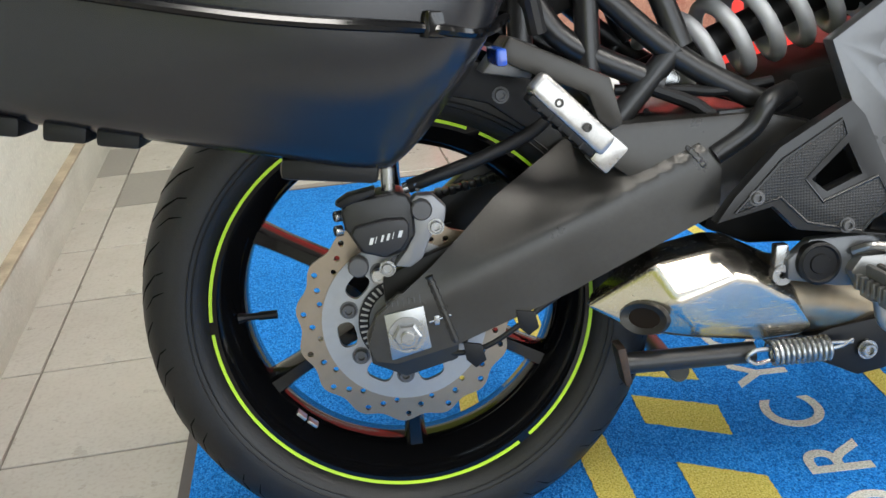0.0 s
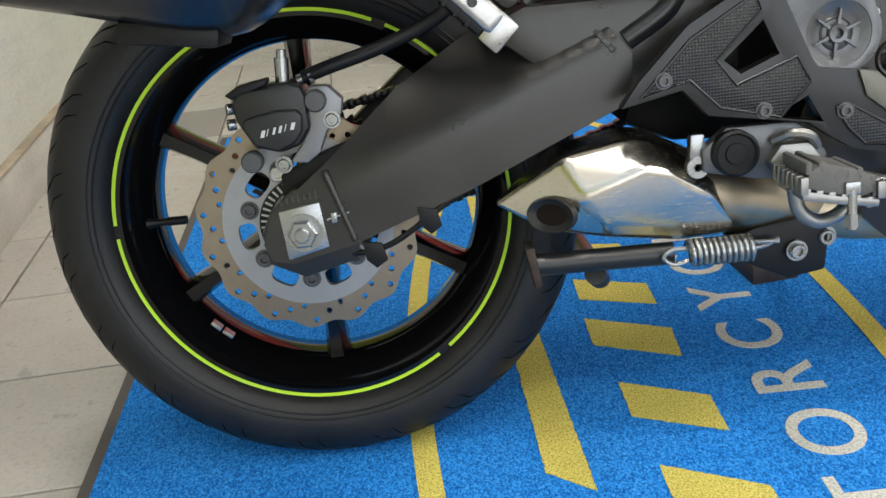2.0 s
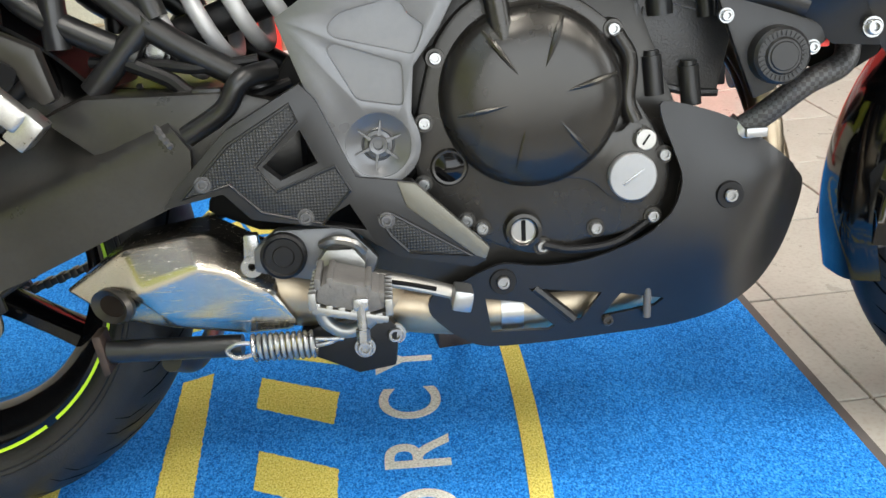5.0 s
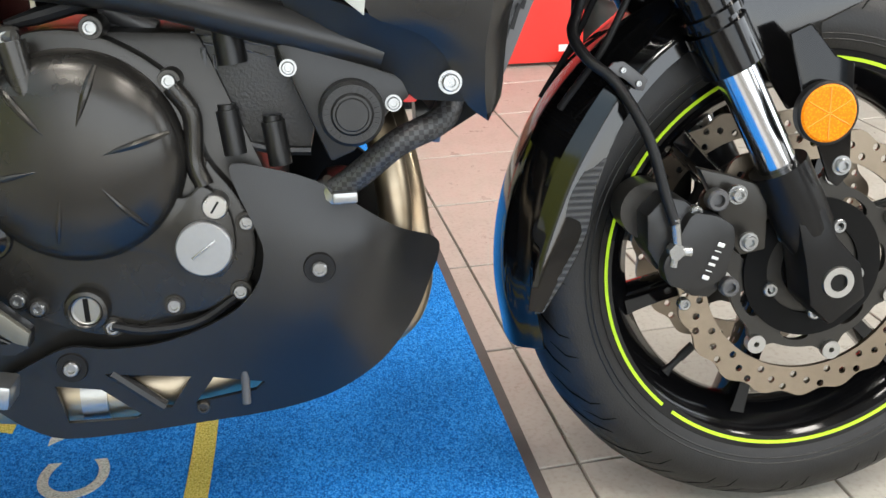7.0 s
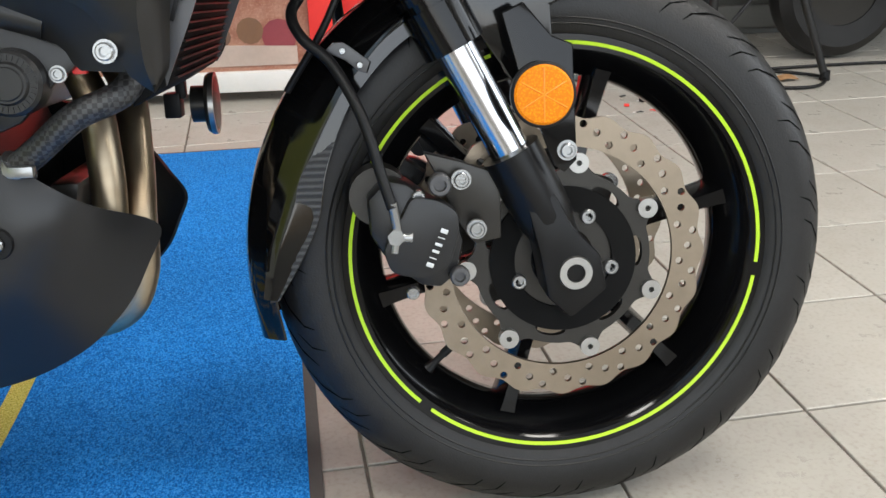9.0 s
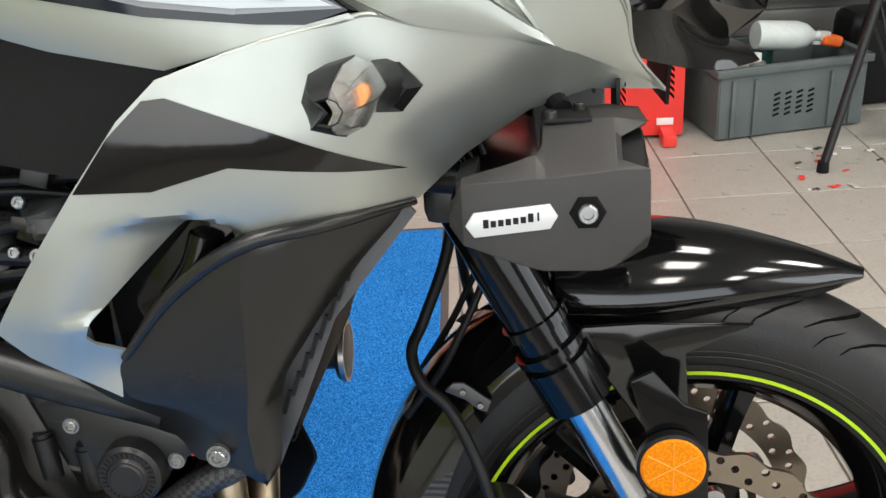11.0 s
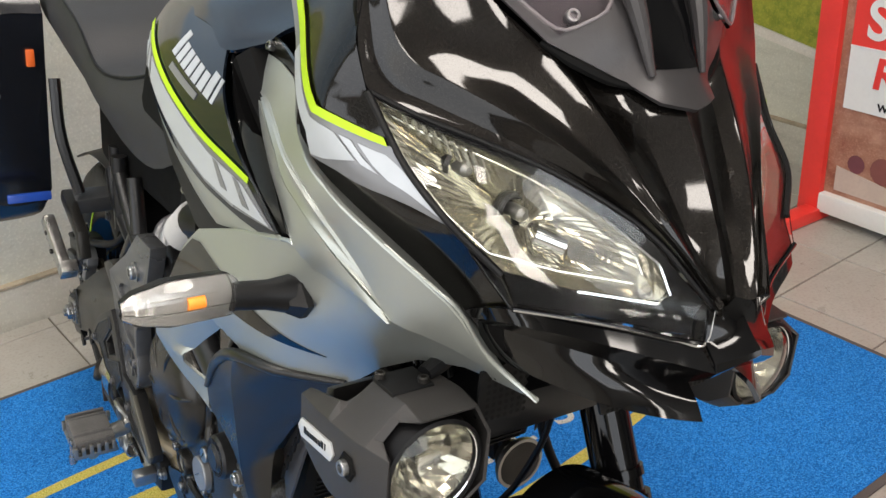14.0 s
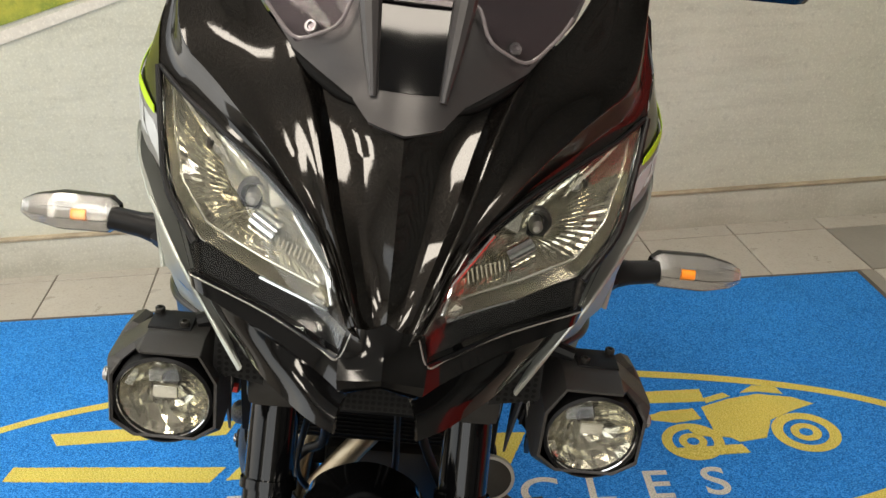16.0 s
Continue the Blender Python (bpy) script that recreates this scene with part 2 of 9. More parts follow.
beak_black = surface("beak_black", (0.0030, 0.0029, 0.0030), 0.07, coat=0.25, spec=0.25, vary=0.2)
bellows_grey = surface("bellows_grey", (0.46, 0.46, 0.45), 0.5, vary=0.08)
cap_grey = surface("cap_grey", (0.27, 0.275, 0.28), 0.36, metal=0.6, grain=0.1)
lower_black = surface("lower_black", (0.0085, 0.0080, 0.0075), 0.30, grain=0.2, grain_scale=900, spec=0.5)
lamp_dark = surface("lamp_dark", (0.30, 0.28, 0.225), 0.14, metal=0.9, vary=0.1)
lamp_bowl = mirror_bowl()
lamp_mirror = surface("lamp_mirror", (0.50, 0.475, 0.395), 0.11, metal=0.92, vary=0.06)
pod_mirror = surface("pod_mirror", (0.36, 0.35, 0.335), 0.18, metal=0.7, grain=0.6, grain_scale=260, vary=0.12, wear=60)
bulb_amber = surface("bulb_amber", (0.9, 0.25, 0.02), 0.25)
asphalt_print = road_print("asphalt_print", (0.50, 0.50, 0.42), (0.62, 0.62, 0.53), 1.6)
grass_print = road_print("grass_print", (0.16, 0.24, 0.02), (0.42, 0.40, 0.05), 26)
sky_print = road_print("sky_print", (0.27, 0.42, 0.58), (0.50, 0.60, 0.68), 1.1)
kerb_print = road_print("kerb_print", (0.62, 0.58, 0.52), (0.70, 0.67, 0.60), 8)
skirting = road_print("skirting", (0.42, 0.405, 0.345), (0.53, 0.52, 0.455), 5)
earth_print = road_print("earth_print", (0.26, 0.09, 0.055), (0.46, 0.25, 0.17), 14)

# ---- shapes ----
CLEAR = (lens_clear, thin_clear, smoke_clear)
LEAN = Matrix.Translation((0, 0, -0.006)) @ pose(0, 0, 0, -8.3, 0, 0) @ Matrix.Translation((0, 0.026, 0))


def finish(bm, sharp=32):
    bmesh.ops.remove_doubles(bm, verts=bm.verts, dist=1e-6)
    bmesh.ops.recalc_face_normals(bm, faces=bm.faces)
    for f in bm.faces:
        f.smooth = True
    for e in bm.edges:
        e.smooth = len(e.link_faces) != 2 or e.calc_face_angle(0) < radians(sharp)


def mesh_of(name, bm, material, sharp=32):
    finish(bm, sharp)
    me = bpy.data.meshes.new(name)
    bm.to_mesh(me)
    bm.free()
    for m in material if isinstance(material, (list, tuple)) else [material]:
        me.materials.append(m)
    return me


def part(name, bm, material, parent=None, label="", sharp=32):
    """Links a bmesh as one mesh object under a thing or a part."""
    ob = new(name, mesh_of(name, bm, material, sharp))
    if parent is not None:
        ob.parent = parent
    if label:
        ob["label"] = label
    if material in CLEAR:
        ob.visible_shadow = False
    return ob


def thing(name, label, category, m=None, group="", kind=""):
    ob = new(name)
    if m is not None:
        ob.matrix_world = m
    return tagged(ob, label, category, group, kind)


def lathe(prof, at=(0, 0, 0), seg=48, axis="y", bm=None, closed=True, arc=(0, 360)):
    """Turns a profile of (radius, along) about an axis through at."""
    bm = bm or bmesh.new()
    full = abs(arc[1] - arc[0]) >= 359.9
    n = seg if full else seg + 1
    rings = []
    for k in range(n):
        a = radians(arc[0] + (arc[1] - arc[0]) * k / seg)
        c, s = math.cos(a), math.sin(a)
        ring = []
        for r, h in prof:
            p = {"y": (r * c, h, r * s), "x": (h, r * c, r * s), "z": (r * c, r * s, h)}[axis]
            ring.append(bm.verts.new(Vector(at) + Vector(p)))
        rings.append(ring)
    m = len(prof)
    for k in range(n if full else n - 1):
        a, b = rings[k], rings[(k + 1) % n]
        for i in range(m if closed else m - 1):
            j = (i + 1) % m
            quad = []
            for v in (a[i], a[j], b[j], b[i]):
                if all((v.co - q.co).length > 1e-7 for q in quad):
                    quad.append(v)
            if len(quad) > 2:
                bm.faces.new(quad)
    if not full and closed:
        bm.faces.new(rings[0])
        bm.faces.new(rings[-1])
    return bm


def spline(pts, per=8, loop=False):
    """Points along a smooth line through pts."""
    pts = [Vector(p) for p in pts]
    if len(pts) == 2 and not loop:
        return [pts[0].lerp(pts[1], k / per) for k in range(per + 1)]
    out, n = [], len(pts)
    for i in range(n if loop else n - 1):
        if loop:
            a, b, c, d = (pts[(i + k) % n] for k in (-1, 0, 1, 2))
        else:
            b, c = pts[i], pts[i + 1]
            a = pts[i - 1] if i else b * 2 - c
            d = pts[i + 2] if i + 2 < n else c * 2 - b
        for k in range(per):
            t = k / per
            out.append(0.5 * ((2 * b) + (c - a) * t + (2 * a - 5 * b + 4 * c - d) * t * t + (3 * b - a - 3 * c + d) * t ** 3))
    if not loop:
        out.append(pts[-1].copy())
    return out


def tube(pts, r, seg=10, per=8, bm=None, smooth=True, loop=False, flat=1.0):
    """A round bar along a line; r may be a list, one a point of the line."""
    bm = bm or bmesh.new()
    line = spline(pts, per, loop) if smooth else [Vector(p) for p in pts]
    n = len(line)
    rad = [r] * n if not isinstance(r, (list, tuple)) else [float(np.interp(k / (n - 1), np.linspace(0, 1, len(r)), r)) for k in range(n)]
    side = None
    rings = []
    for k, p in enumerate(line):
        if loop:
            d = (line[(k + 1) % n] - line[k - 1]).normalized()
        else:
            d = (line[min(k + 1, n - 1)] - line[max(k - 1, 0)]).normalized()
        if side is None:
            side = d.orthogonal().normalized()
        side = (side - d * side.dot(d)).normalized()
        up = d.cross(side)
        rings.append([bm.verts.new(p + rad[k] * (side * math.cos(a) + flat * up * math.sin(a))) for a in (2 * math.pi * q / seg for q in range(seg))])
    for k in range(n if loop else n - 1):
        a, b = rings[k], rings[(k + 1) % n]
        for i in range(seg):
            bm.faces.new((a[i], a[(i + 1) % seg], b[(i + 1) % seg], b[i]))
    if not loop:
        bm.faces.new(rings[0])
        bm.faces.new(rings[-1])
    return bm


def bar(a, b, r, seg=12, bm=None, r2=None):
    return tube([a, b], r if r2 is None else [r, r2], seg, 1, bm, smooth=False)


def bevelled(bm, width, segments=2, angle=25):
    edges = [e for e in bm.edges if len(e.link_faces) == 2 and e.calc_face_angle(0) > radians(angle)]
    if edges and width:
        bmesh.ops.bevel(bm, geom=edges, offset=width, segments=segments, profile=0.6, affect="EDGES", clamp_overlap=True)
    return bm


def prism(outline, y0, y1, bevel=0.002, holes=(), draft=0.0, dome=None):
    """A plate: an outline in x and z, drawn out from y0 to y1. draft: how much the y0 face shrinks."""
    bm = bmesh.new()
    cx = sum(p[0] for p in outline) / len(outline)
    cz = sum(p[1] for p in outline) / len(outline)
    loops = []
    edges = []
    for loop in (outline, *holes):
        vs = []
        for x, z in loop:
            if loop is outline and draft:
                x, z = x + (cx - x) * draft, z + (cz - z) * draft
            vs.append(bm.verts.new((x, y0 if dome is None else dome(x, z), z)))
        loops.append(vs)
        edges += [bm.edges.new((vs[i], vs[(i + 1) % len(vs)])) for i in range(len(vs))]
    if holes:
        bmesh.ops.triangle_fill(bm, use_beauty=True, use_dissolve=False, edges=edges)
    else:
        bm.faces.new(loops[0])
    back = {}
    faces = list(bm.faces)
    for vs, loop in zip(loops, (outline, *holes)):
        for v, (x, z) in zip(vs, loop):
            back[v] = bm.verts.new((x, y1, z))
    for f in faces:
        bm.faces.new([back[v] for v in reversed(f.verts)])
    for vs in loops:
        for i in range(len(vs)):
            a, b = vs[i], vs[(i + 1) % len(vs)]
            bm.faces.new((a, b, back[b], back[a]))
    bmesh.ops.recalc_face_normals(bm, faces=bm.faces)
    if bevel:
        bmesh.ops.dissolve_limit(bm, angle_limit=radians(1), verts=bm.verts, edges=bm.edges)
        bevelled(bm, bevel)
    return bm


def rounded(outline, r=0.006, n=3):
    """The outline with its corners rounded off."""
    pts = [Vector(p) for p in outline]
    out = []
    for i, p in enumerate(pts):
        a, b = pts[i - 1] - p, pts[(i + 1) % len(pts)] - p
        ra, rb = min(r, a.length * 0.45), min(r, b.length * 0.45)
        a, b = p + a.normalized() * ra, p + b.normalized() * rb
        for k in range(n + 1):
            t = k / n
            out.append(tuple(a * (1 - t) ** 2 + p * 2 * t * (1 - t) + b * t * t))
    return out


def box(at, size, bevel=0.002, turn=None, bm=None):
    own = bmesh.new()
    bmesh.ops.create_cube(own, size=1.0, matrix=Matrix.Diagonal((*size, 1)))
    if bevel:
        bevelled(own, bevel)
    m = Matrix.Translation(at) @ (turn or Matrix.Identity(4))
    bmesh.ops.transform(own, matrix=m, verts=own.verts)
    return own if bm is None else joined(bm, own)


def joined(bm, other):
    """Adds other to bm."""
    vs = {v: bm.verts.new(v.co) for v in other.verts}
    for f in other.faces:
        bm.faces.new([vs[v] for v in f.verts])
    other.free()
    return bm


def moved(bm, m):
    bmesh.ops.transform(bm, matrix=m, verts=bm.verts)
    return bm


def mirrored(bm):
    """The other side's copy of a mesh of the bike's right side."""
    own = bm.copy()
    for v in own.verts:
        v.co.y = -v.co.y
    bmesh.ops.reverse_faces(own, faces=own.faces)
    return own


def sheet(rows, thick=0.003, per=5, crease_rows=(), crease_cols=()):
    """A bent panel through a net of points: rows of equally many points; smooth along both ways but at creases."""
    def along(line, creases):
        cuts = [0, *sorted(c for c in creases if 0 < c < len(line) - 1), len(line) - 1]
        out = []
        for a, b in zip(cuts, cuts[1:]):
            seg = spline(line[a:b + 1], per)
            out += seg if not out else seg[1:]
        return out

    net = [along(r, crease_cols) for r in rows]
    cols = [along([r[i] for r in net], crease_rows) for i in range(len(net[0]))]
    bm = bmesh.new()
    vs = [[bm.verts.new(p) for p in c] for c in cols]
    for i in range(len(vs) - 1):
        for j in range(len(vs[0]) - 1):
            bm.faces.new((vs[i][j], vs[i + 1][j], vs[i + 1][j + 1], vs[i][j + 1]))
    bmesh.ops.recalc_face_normals(bm, faces=bm.faces)
    bmesh.ops.remove_doubles(bm, verts=bm.verts, dist=2e-5)
    bmesh.ops.dissolve_degenerate(bm, edges=bm.edges, dist=1e-5)
    return thickened(bm, thick)


def thickened(bm, thick):
    """Gives a single sheet of faces its thickness, inwards."""
    if thick:
        bm.normal_update()
        rim = [e for e in bm.edges if len(e.link_faces) == 1]
        top = bm.faces[:]
        low = {v: bm.verts.new(v.co - v.normal * thick) for v in bm.verts[:]}
        for f in top:
            bm.faces.new([low[v] for v in reversed(f.verts)])
        for e in rim:
            a, b = e.verts
            bm.faces.new((a, b, low[b], low[a]))
    return bm


def bolt(parent, at, r=0.008, material=None, axis=(0, -1, 0), name="bolt", socket=True, washer=False, label=""):
    """A hexagon-socket bolt whose head stands out along axis."""
    prof = [(0.0, -0.004), (r, -0.004), (r, r * 0.55), (r * 0.85, r * 0.75), (r * 0.55, r * 0.75)]
    prof += [(r * 0.5, r * 0.25), (0.0, r * 0.25)] if socket else [(0.0, r * 0.8)]
    bm = lathe(prof, seg=14, axis="z", closed=False)
    if washer:
        lathe([(r * 0.7, -0.004), (r * 1.32, -0.004), (r * 1.32, 0.0005), (r * 0.7, 0.0005)], seg=18, axis="z", bm=bm)
    q = Vector(axis).to_track_quat("Z", "Y").to_matrix().to_4x4()
    ob = part(name, moved(bm, Matrix.Translation(at) @ q), material or zinc, parent, label)
    return ob


def hex_nut(at, r, h, bm=None):
    own = lathe([(0, 0), (r, 0), (r, -h * 0.8), (r * 0.86, -h), (0, -h)], at, 6, "y", closed=False)
    lathe([(0, -h), (r * 0.5, -h), (r * 0.5, -h * 1.5), (r * 0.42, -h * 1.6), (0, -h * 1.6)], at, 16, "y", own, closed=False)
    return own if bm is None else joined(bm, own)


def lettering(name, body, size, m, material, parent=None, depth=0.001, slant=0.0, spacing=1.0, bold=0.0):
    cu = bpy.data.curves.new(name, "FONT")
    cu.body, cu.size, cu.extrude, cu.align_x, cu.align_y, cu.shear, cu.space_character, cu.offset = body, size, depth, "CENTER", "CENTER", slant, spacing, bold
    tmp = bpy.data.objects.new(name, cu)
    scene.collection.objects.link(tmp)
    me = bpy.data.meshes.new_from_object(tmp.evaluated_get(bpy.context.evaluated_depsgraph_get()))
    bpy.data.objects.remove(tmp)
    me.name = name
    me.materials.clear()
    me.materials.append(material)
    ob = new(name, me)
    ob.parent = parent
    ob.matrix_basis = m
    return ob


def P3(text):
    """Points from a line of text: x,y,z x,y,z ..."""
    return [tuple(float(v) for v in w.split(",")) for w in text.split()]


def sparkle_bowl(at, r, depth, rings=5, seg=22, seed=1, hole=0.22):
    """A lamp mirror of many small flat facets, opening towards +x."""
    rnd = random.Random(seed)
    bm = bmesh.new()
    net = []
    for i in range(rings + 1):
        f = hole + (1 - hole) * i / rings
        edge = i in (0, rings)
        net.append([bm.verts.new((at[0] + depth * f * f + (0 if edge else rnd.uniform(-1, 1) * depth * 0.035 + depth * 0.02 * (k % 2)), at[1] + r * f * math.cos(2 * math.pi * k / seg), at[2] + r * f * math.sin(2 * math.pi * k / seg))) for k in range(seg)])
    for p, q in zip(net, net[1:]):
        for k in range(seg):
            bm.faces.new((p[k], p[(k + 1) % seg], q[(k + 1) % seg]))
            bm.faces.new((p[k], q[(k + 1) % seg], q[k]))
    return bm


def ring(n, r, at, start=0.0):
    """n places on a circle in x and z about at."""
    return [Vector((at[0] + r * math.cos(radians(start + 360 * k / n)), at[1], at[2] + r * math.sin(radians(start + 360 * k / n)))) for k in range(n)]


# ---- the shop ----
def wall_x(y):
    """Where the rear wall stands at y."""
    return -0.69 - 0.10 * y


floor_base = part("floor", box((1.6, -0.4, -0.056), (7.4, 6.6, 0.1), 0), grout)
tagged(floor_base, "cream ceramic tiled shop floor with dark joints", "floor", kind="structure")

# the rear wall, covered with a printed picture of a road
_ang = math.degrees(math.atan(0.10))
rear = part("wall_rear", box((-0.07, 0, 1.58), (0.14, 7.0, 3.24), 0), plaster)
rear.matrix_world = pose(-0.69, 0, 0, 0, 0, _ang)
tagged(rear, "grey shop wall covered with a printed road picture", "wall", kind="structure")
part("road_print", box((0.003, 0, 1.645), (0.004, 6.9, 3.05), 0), asphalt_print, rear, "printed grey asphalt road")
_k = prism([(-2.6, 0.14), (-1.5, 0.52), (-0.98, 0.697), (-0.60, 0.815), (-0.40, 0.868), (-0.2, 0.915), (-0.2, 0.935), (-0.40, 0.888), (-0.60, 0.840), (-0.98, 0.731), (-1.5, 0.565), (-2.6, 0.20)], 0, 0.003, 0)
part("kerb_print", moved(_k, pose(0.0095, 0, 0, 0, 0, 90)), kerb_print, rear, "printed pale kerb line")
_k = prism([(-2.6, 0.215), (-1.5, 0.58), (-0.98, 0.746), (-0.60, 0.853), (-0.40, 0.900), (-0.2, 0.945), (-0.2, 1.45), (-1.0, 1.40), (-1.7, 1.52), (-2.6, 1.46)], 0, 0.003, 0)
part("grass_print", moved(_k, pose(0.0095, 0, 0, 0, 0, 90)), grass_print, rear, "printed green grass verge")
_k = prism([(1.55, 0.79), (1.84, 0.70), (2.36, 0.52), (2.36, 0.55), (1.86, 0.73), (1.56, 0.82)], 0, 0.003, 0)
part("kerb_print", moved(_k, pose(0.0095, 0, 0, 0, 0, 90)), kerb_print, rear)
_k = prism([(1.56, 0.83), (1.86, 0.74), (2.36, 0.56), (2.36, 1.55), (1.9, 1.40), (1.42, 1.30)], 0, 0.003, 0)
part("grass_print", moved(_k, pose(0.0095, 0, 0, 0, 0, 90)), grass_print, rear)
part("sky_print", box((0.0075, 0, 2.31), (0.003, 6.88, 1.70), 0), sky_print, rear, "printed pale blue sky")
base = part("baseboard", bevelled(box((0.014, 0, 0.055), (0.028, 6.9, 0.12), 0), 0.004), skirting, rear, "worn stone skirting")

part("ledge", box((0.0150, 0, 0.1195), (0.030, 6.9, 0.007), 0.001), ledge_dirt, rear, "dark dirty ledge line")

left = part("wall_left", box((-0.40, 2.42, 1.58), (1.0, 0.14, 3.24), 0), plaster)
tagged(left, "grey side wall covered with a printed road picture", "wall", kind="structure")
part("road_print", box((-0.40, 2.347, 1.645), (0.99, 0.004, 3.05), 0), asphalt_print, left, "printed grey asphalt road")
part("kerb_print", prism([(-0.89, 0.50), (0.09, 0.34), (0.09, 0.37), (-0.89, 0.535)], 2.342, 2.345, 0), kerb_print, left, "printed pale kerb line")
part("grass_print", prism([(-0.89, 0.54), (0.09, 0.375), (0.09, 1.5), (-0.89, 1.6)], 2.342, 2.345, 0), grass_print, left, "printed yellowing hedge")
part("sky_print", box((-0.40, 2.3435, 2.28), (0.985, 0.002, 1.76), 0), sky_print, left, "printed pale blue sky")
part("baseboard", bevelled(box((-0.40, 2.335, 0.065), (0.99, 0.022, 0.14), 0), 0.004), skirting, left, "worn stone skirting")

part("ledge", box((-0.40, 2.334, 0.1385), (0.99, 0.026, 0.007), 0.001), ledge_dirt, left, "dark dirty ledge line")

shutter = part("shutter_wall", box((2.75, 2.80, 1.60), (5.3, 0.1, 3.20), 0), shutter_metal)
tagged(shutter, "grey steel roller shutter with wide horizontal slats", "roller shutter", kind="structure")
_slat = mesh_of("slat", prism([(0.1, -0.045), (5.2, -0.045), (5.2, 0.045), (0.1, 0.045)], 2.715, 2.75, 0.012), shutter_metal)
for _k in range(27):
    _o = new("slat", _slat)
    _o.parent = shutter
    _o.location = (0, 0, 0.07 + 0.115 * _k)
right_low = part("wall_right", box((1.6, -3.62, 0.11), (7.4, 0.16, 0.22), 0), wall_paint)
tagged(right_low, "low plastered wall under the shop window", "wall", kind="structure")
# unseen wall, added so that the rear's blacks mirror less light
right_end = part("unseen_wall_rear", box((-1.15, -3.62, 1.31), (1.9, 0.16, 2.18), 0), wall_paint)
tagged(right_end, "unseen plain wall added to cut reflections at the rear", "wall", kind="structure")
right_top = part("wall_right_upper", box((1.6, -3.62, 2.81), (7.4, 0.16, 0.82), 0), wall_paint)
tagged(right_top, "plastered wall above the shop window", "wall", kind="structure")
front = part("wall_front", box((5.36, -2.7, 1.60), (0.16, 2.0, 3.2), 0), wall_paint)
tagged(front, "plain plastered wall beside the entrance", "wall", kind="structure")
front2 = part("wall_front_far", box((5.36, 1.8, 1.60), (0.16, 2.2, 3.2), 0), wall_paint)
tagged(front2, "plain plastered wall beyond the entrance", "wall", kind="structure")
# added out of view, to keep the front light out of the beak's reflection
front_low = part("unseen_wall_front_low", box((5.36, -0.5, 0.56), (0.16, 2.4, 1.12), 0), wall_paint)
tagged(front_low, "unseen plain wall added below the front window", "wall", kind="structure")
front_high = part("wall_front_high", box((5.36, -0.5, 2.84), (0.16, 2.4, 0.72), 0), wall_paint)
tagged(front_high, "plain plastered wall above the front window", "wall", kind="structure")
ceiling = part("ceiling", box((1.6, -0.4, CEIL + 0.05), (7.6, 6.7, 0.1), 0), ceiling_white)
tagged(ceiling, "dark grey shop ceiling with square light panels", "ceiling", kind="structure")


def glow(name, colour, strength):
    m = Nodes(name)
    m.set(Emission_Color=colour, Emission_Strength=strength)
    return m.mat


panel_glow = glow("panel_glow", (1.0, 0.95, 0.87), 4.0)
for _x, _y in PANELS:
    _p = thing("ceiling_light", "square white light panel set in the ceiling", "ceiling light", pose(_x, _y, CEIL), group="ceiling light panels")
    part("frame", joined(joined(joined(box((0, 0.305, -0.02), (0.64, 0.03, 0.04), 0.003), box((0, -0.305, -0.02), (0.64, 0.03, 0.04), 0.003)), box((0.305, 0, -0.02), (0.03, 0.58, 0.04), 0.003)), box((-0.305, 0, -0.02), (0.03, 0.58, 0.04), 0.003)), white_plastic, _p)
    part("diffuser", box((0, 0, -0.02), (0.578, 0.578, 0.012), 0), panel_glow, _p, "glowing white diffuser")

# ---- bent plates ----
def bend(points):
    """A smooth height over a plane through given (a, b, c) points: a thin-plate spline. Returns c(a, b)."""
    p = np.array(points, float)
    n = len(p)
    d2 = ((p[:, None, :2] - p[None, :, :2]) ** 2).sum(-1)
    k = np.where(d2 > 0, d2 * np.log(d2 + 1e-30), 0) * 0.5 + np.eye(n) * 2e-5
    q = np.hstack([np.ones((n, 1)), p[:, :2]])
    a = np.block([[k, q], [q.T, np.zeros((3, 3))]])
    w = np.linalg.lstsq(a, np.concatenate([p[:, 2], np.zeros(3)]), rcond=None)[0]

    def height(x, z):
        r2 = (p[:, 0] - x) ** 2 + (p[:, 1] - z) ** 2
        return float((w[:n] * np.where(r2 > 0, r2 * np.log(r2 + 1e-30), 0) * 0.5).sum() + w[n] + w[n + 1] * x + w[n + 2] * z)

    return height


def bend_smooth(points, nx=3, nz=2):
    """A smooth height over a plane: a low polynomial that comes nearest to given (a, b, c) points."""
    p = np.array(points, float)
    ca, cb = p[:, 0].mean(), p[:, 1].mean()
    powers = [(i, j) for i in range(nx + 1) for j in range(nz + 1) if i + j <= max(nx, nz)]
    m = np.array([[((a - ca) * 4) ** i * ((b - cb) * 4) ** j for i, j in powers] for a, b, _ in p])
    w = np.linalg.lstsq(m, p[:, 2], rcond=None)[0]
    return lambda a, b: float(sum(k * ((a - ca) * 4) ** i * ((b - cb) * 4) ** j for k, (i, j) in zip(w, powers)))


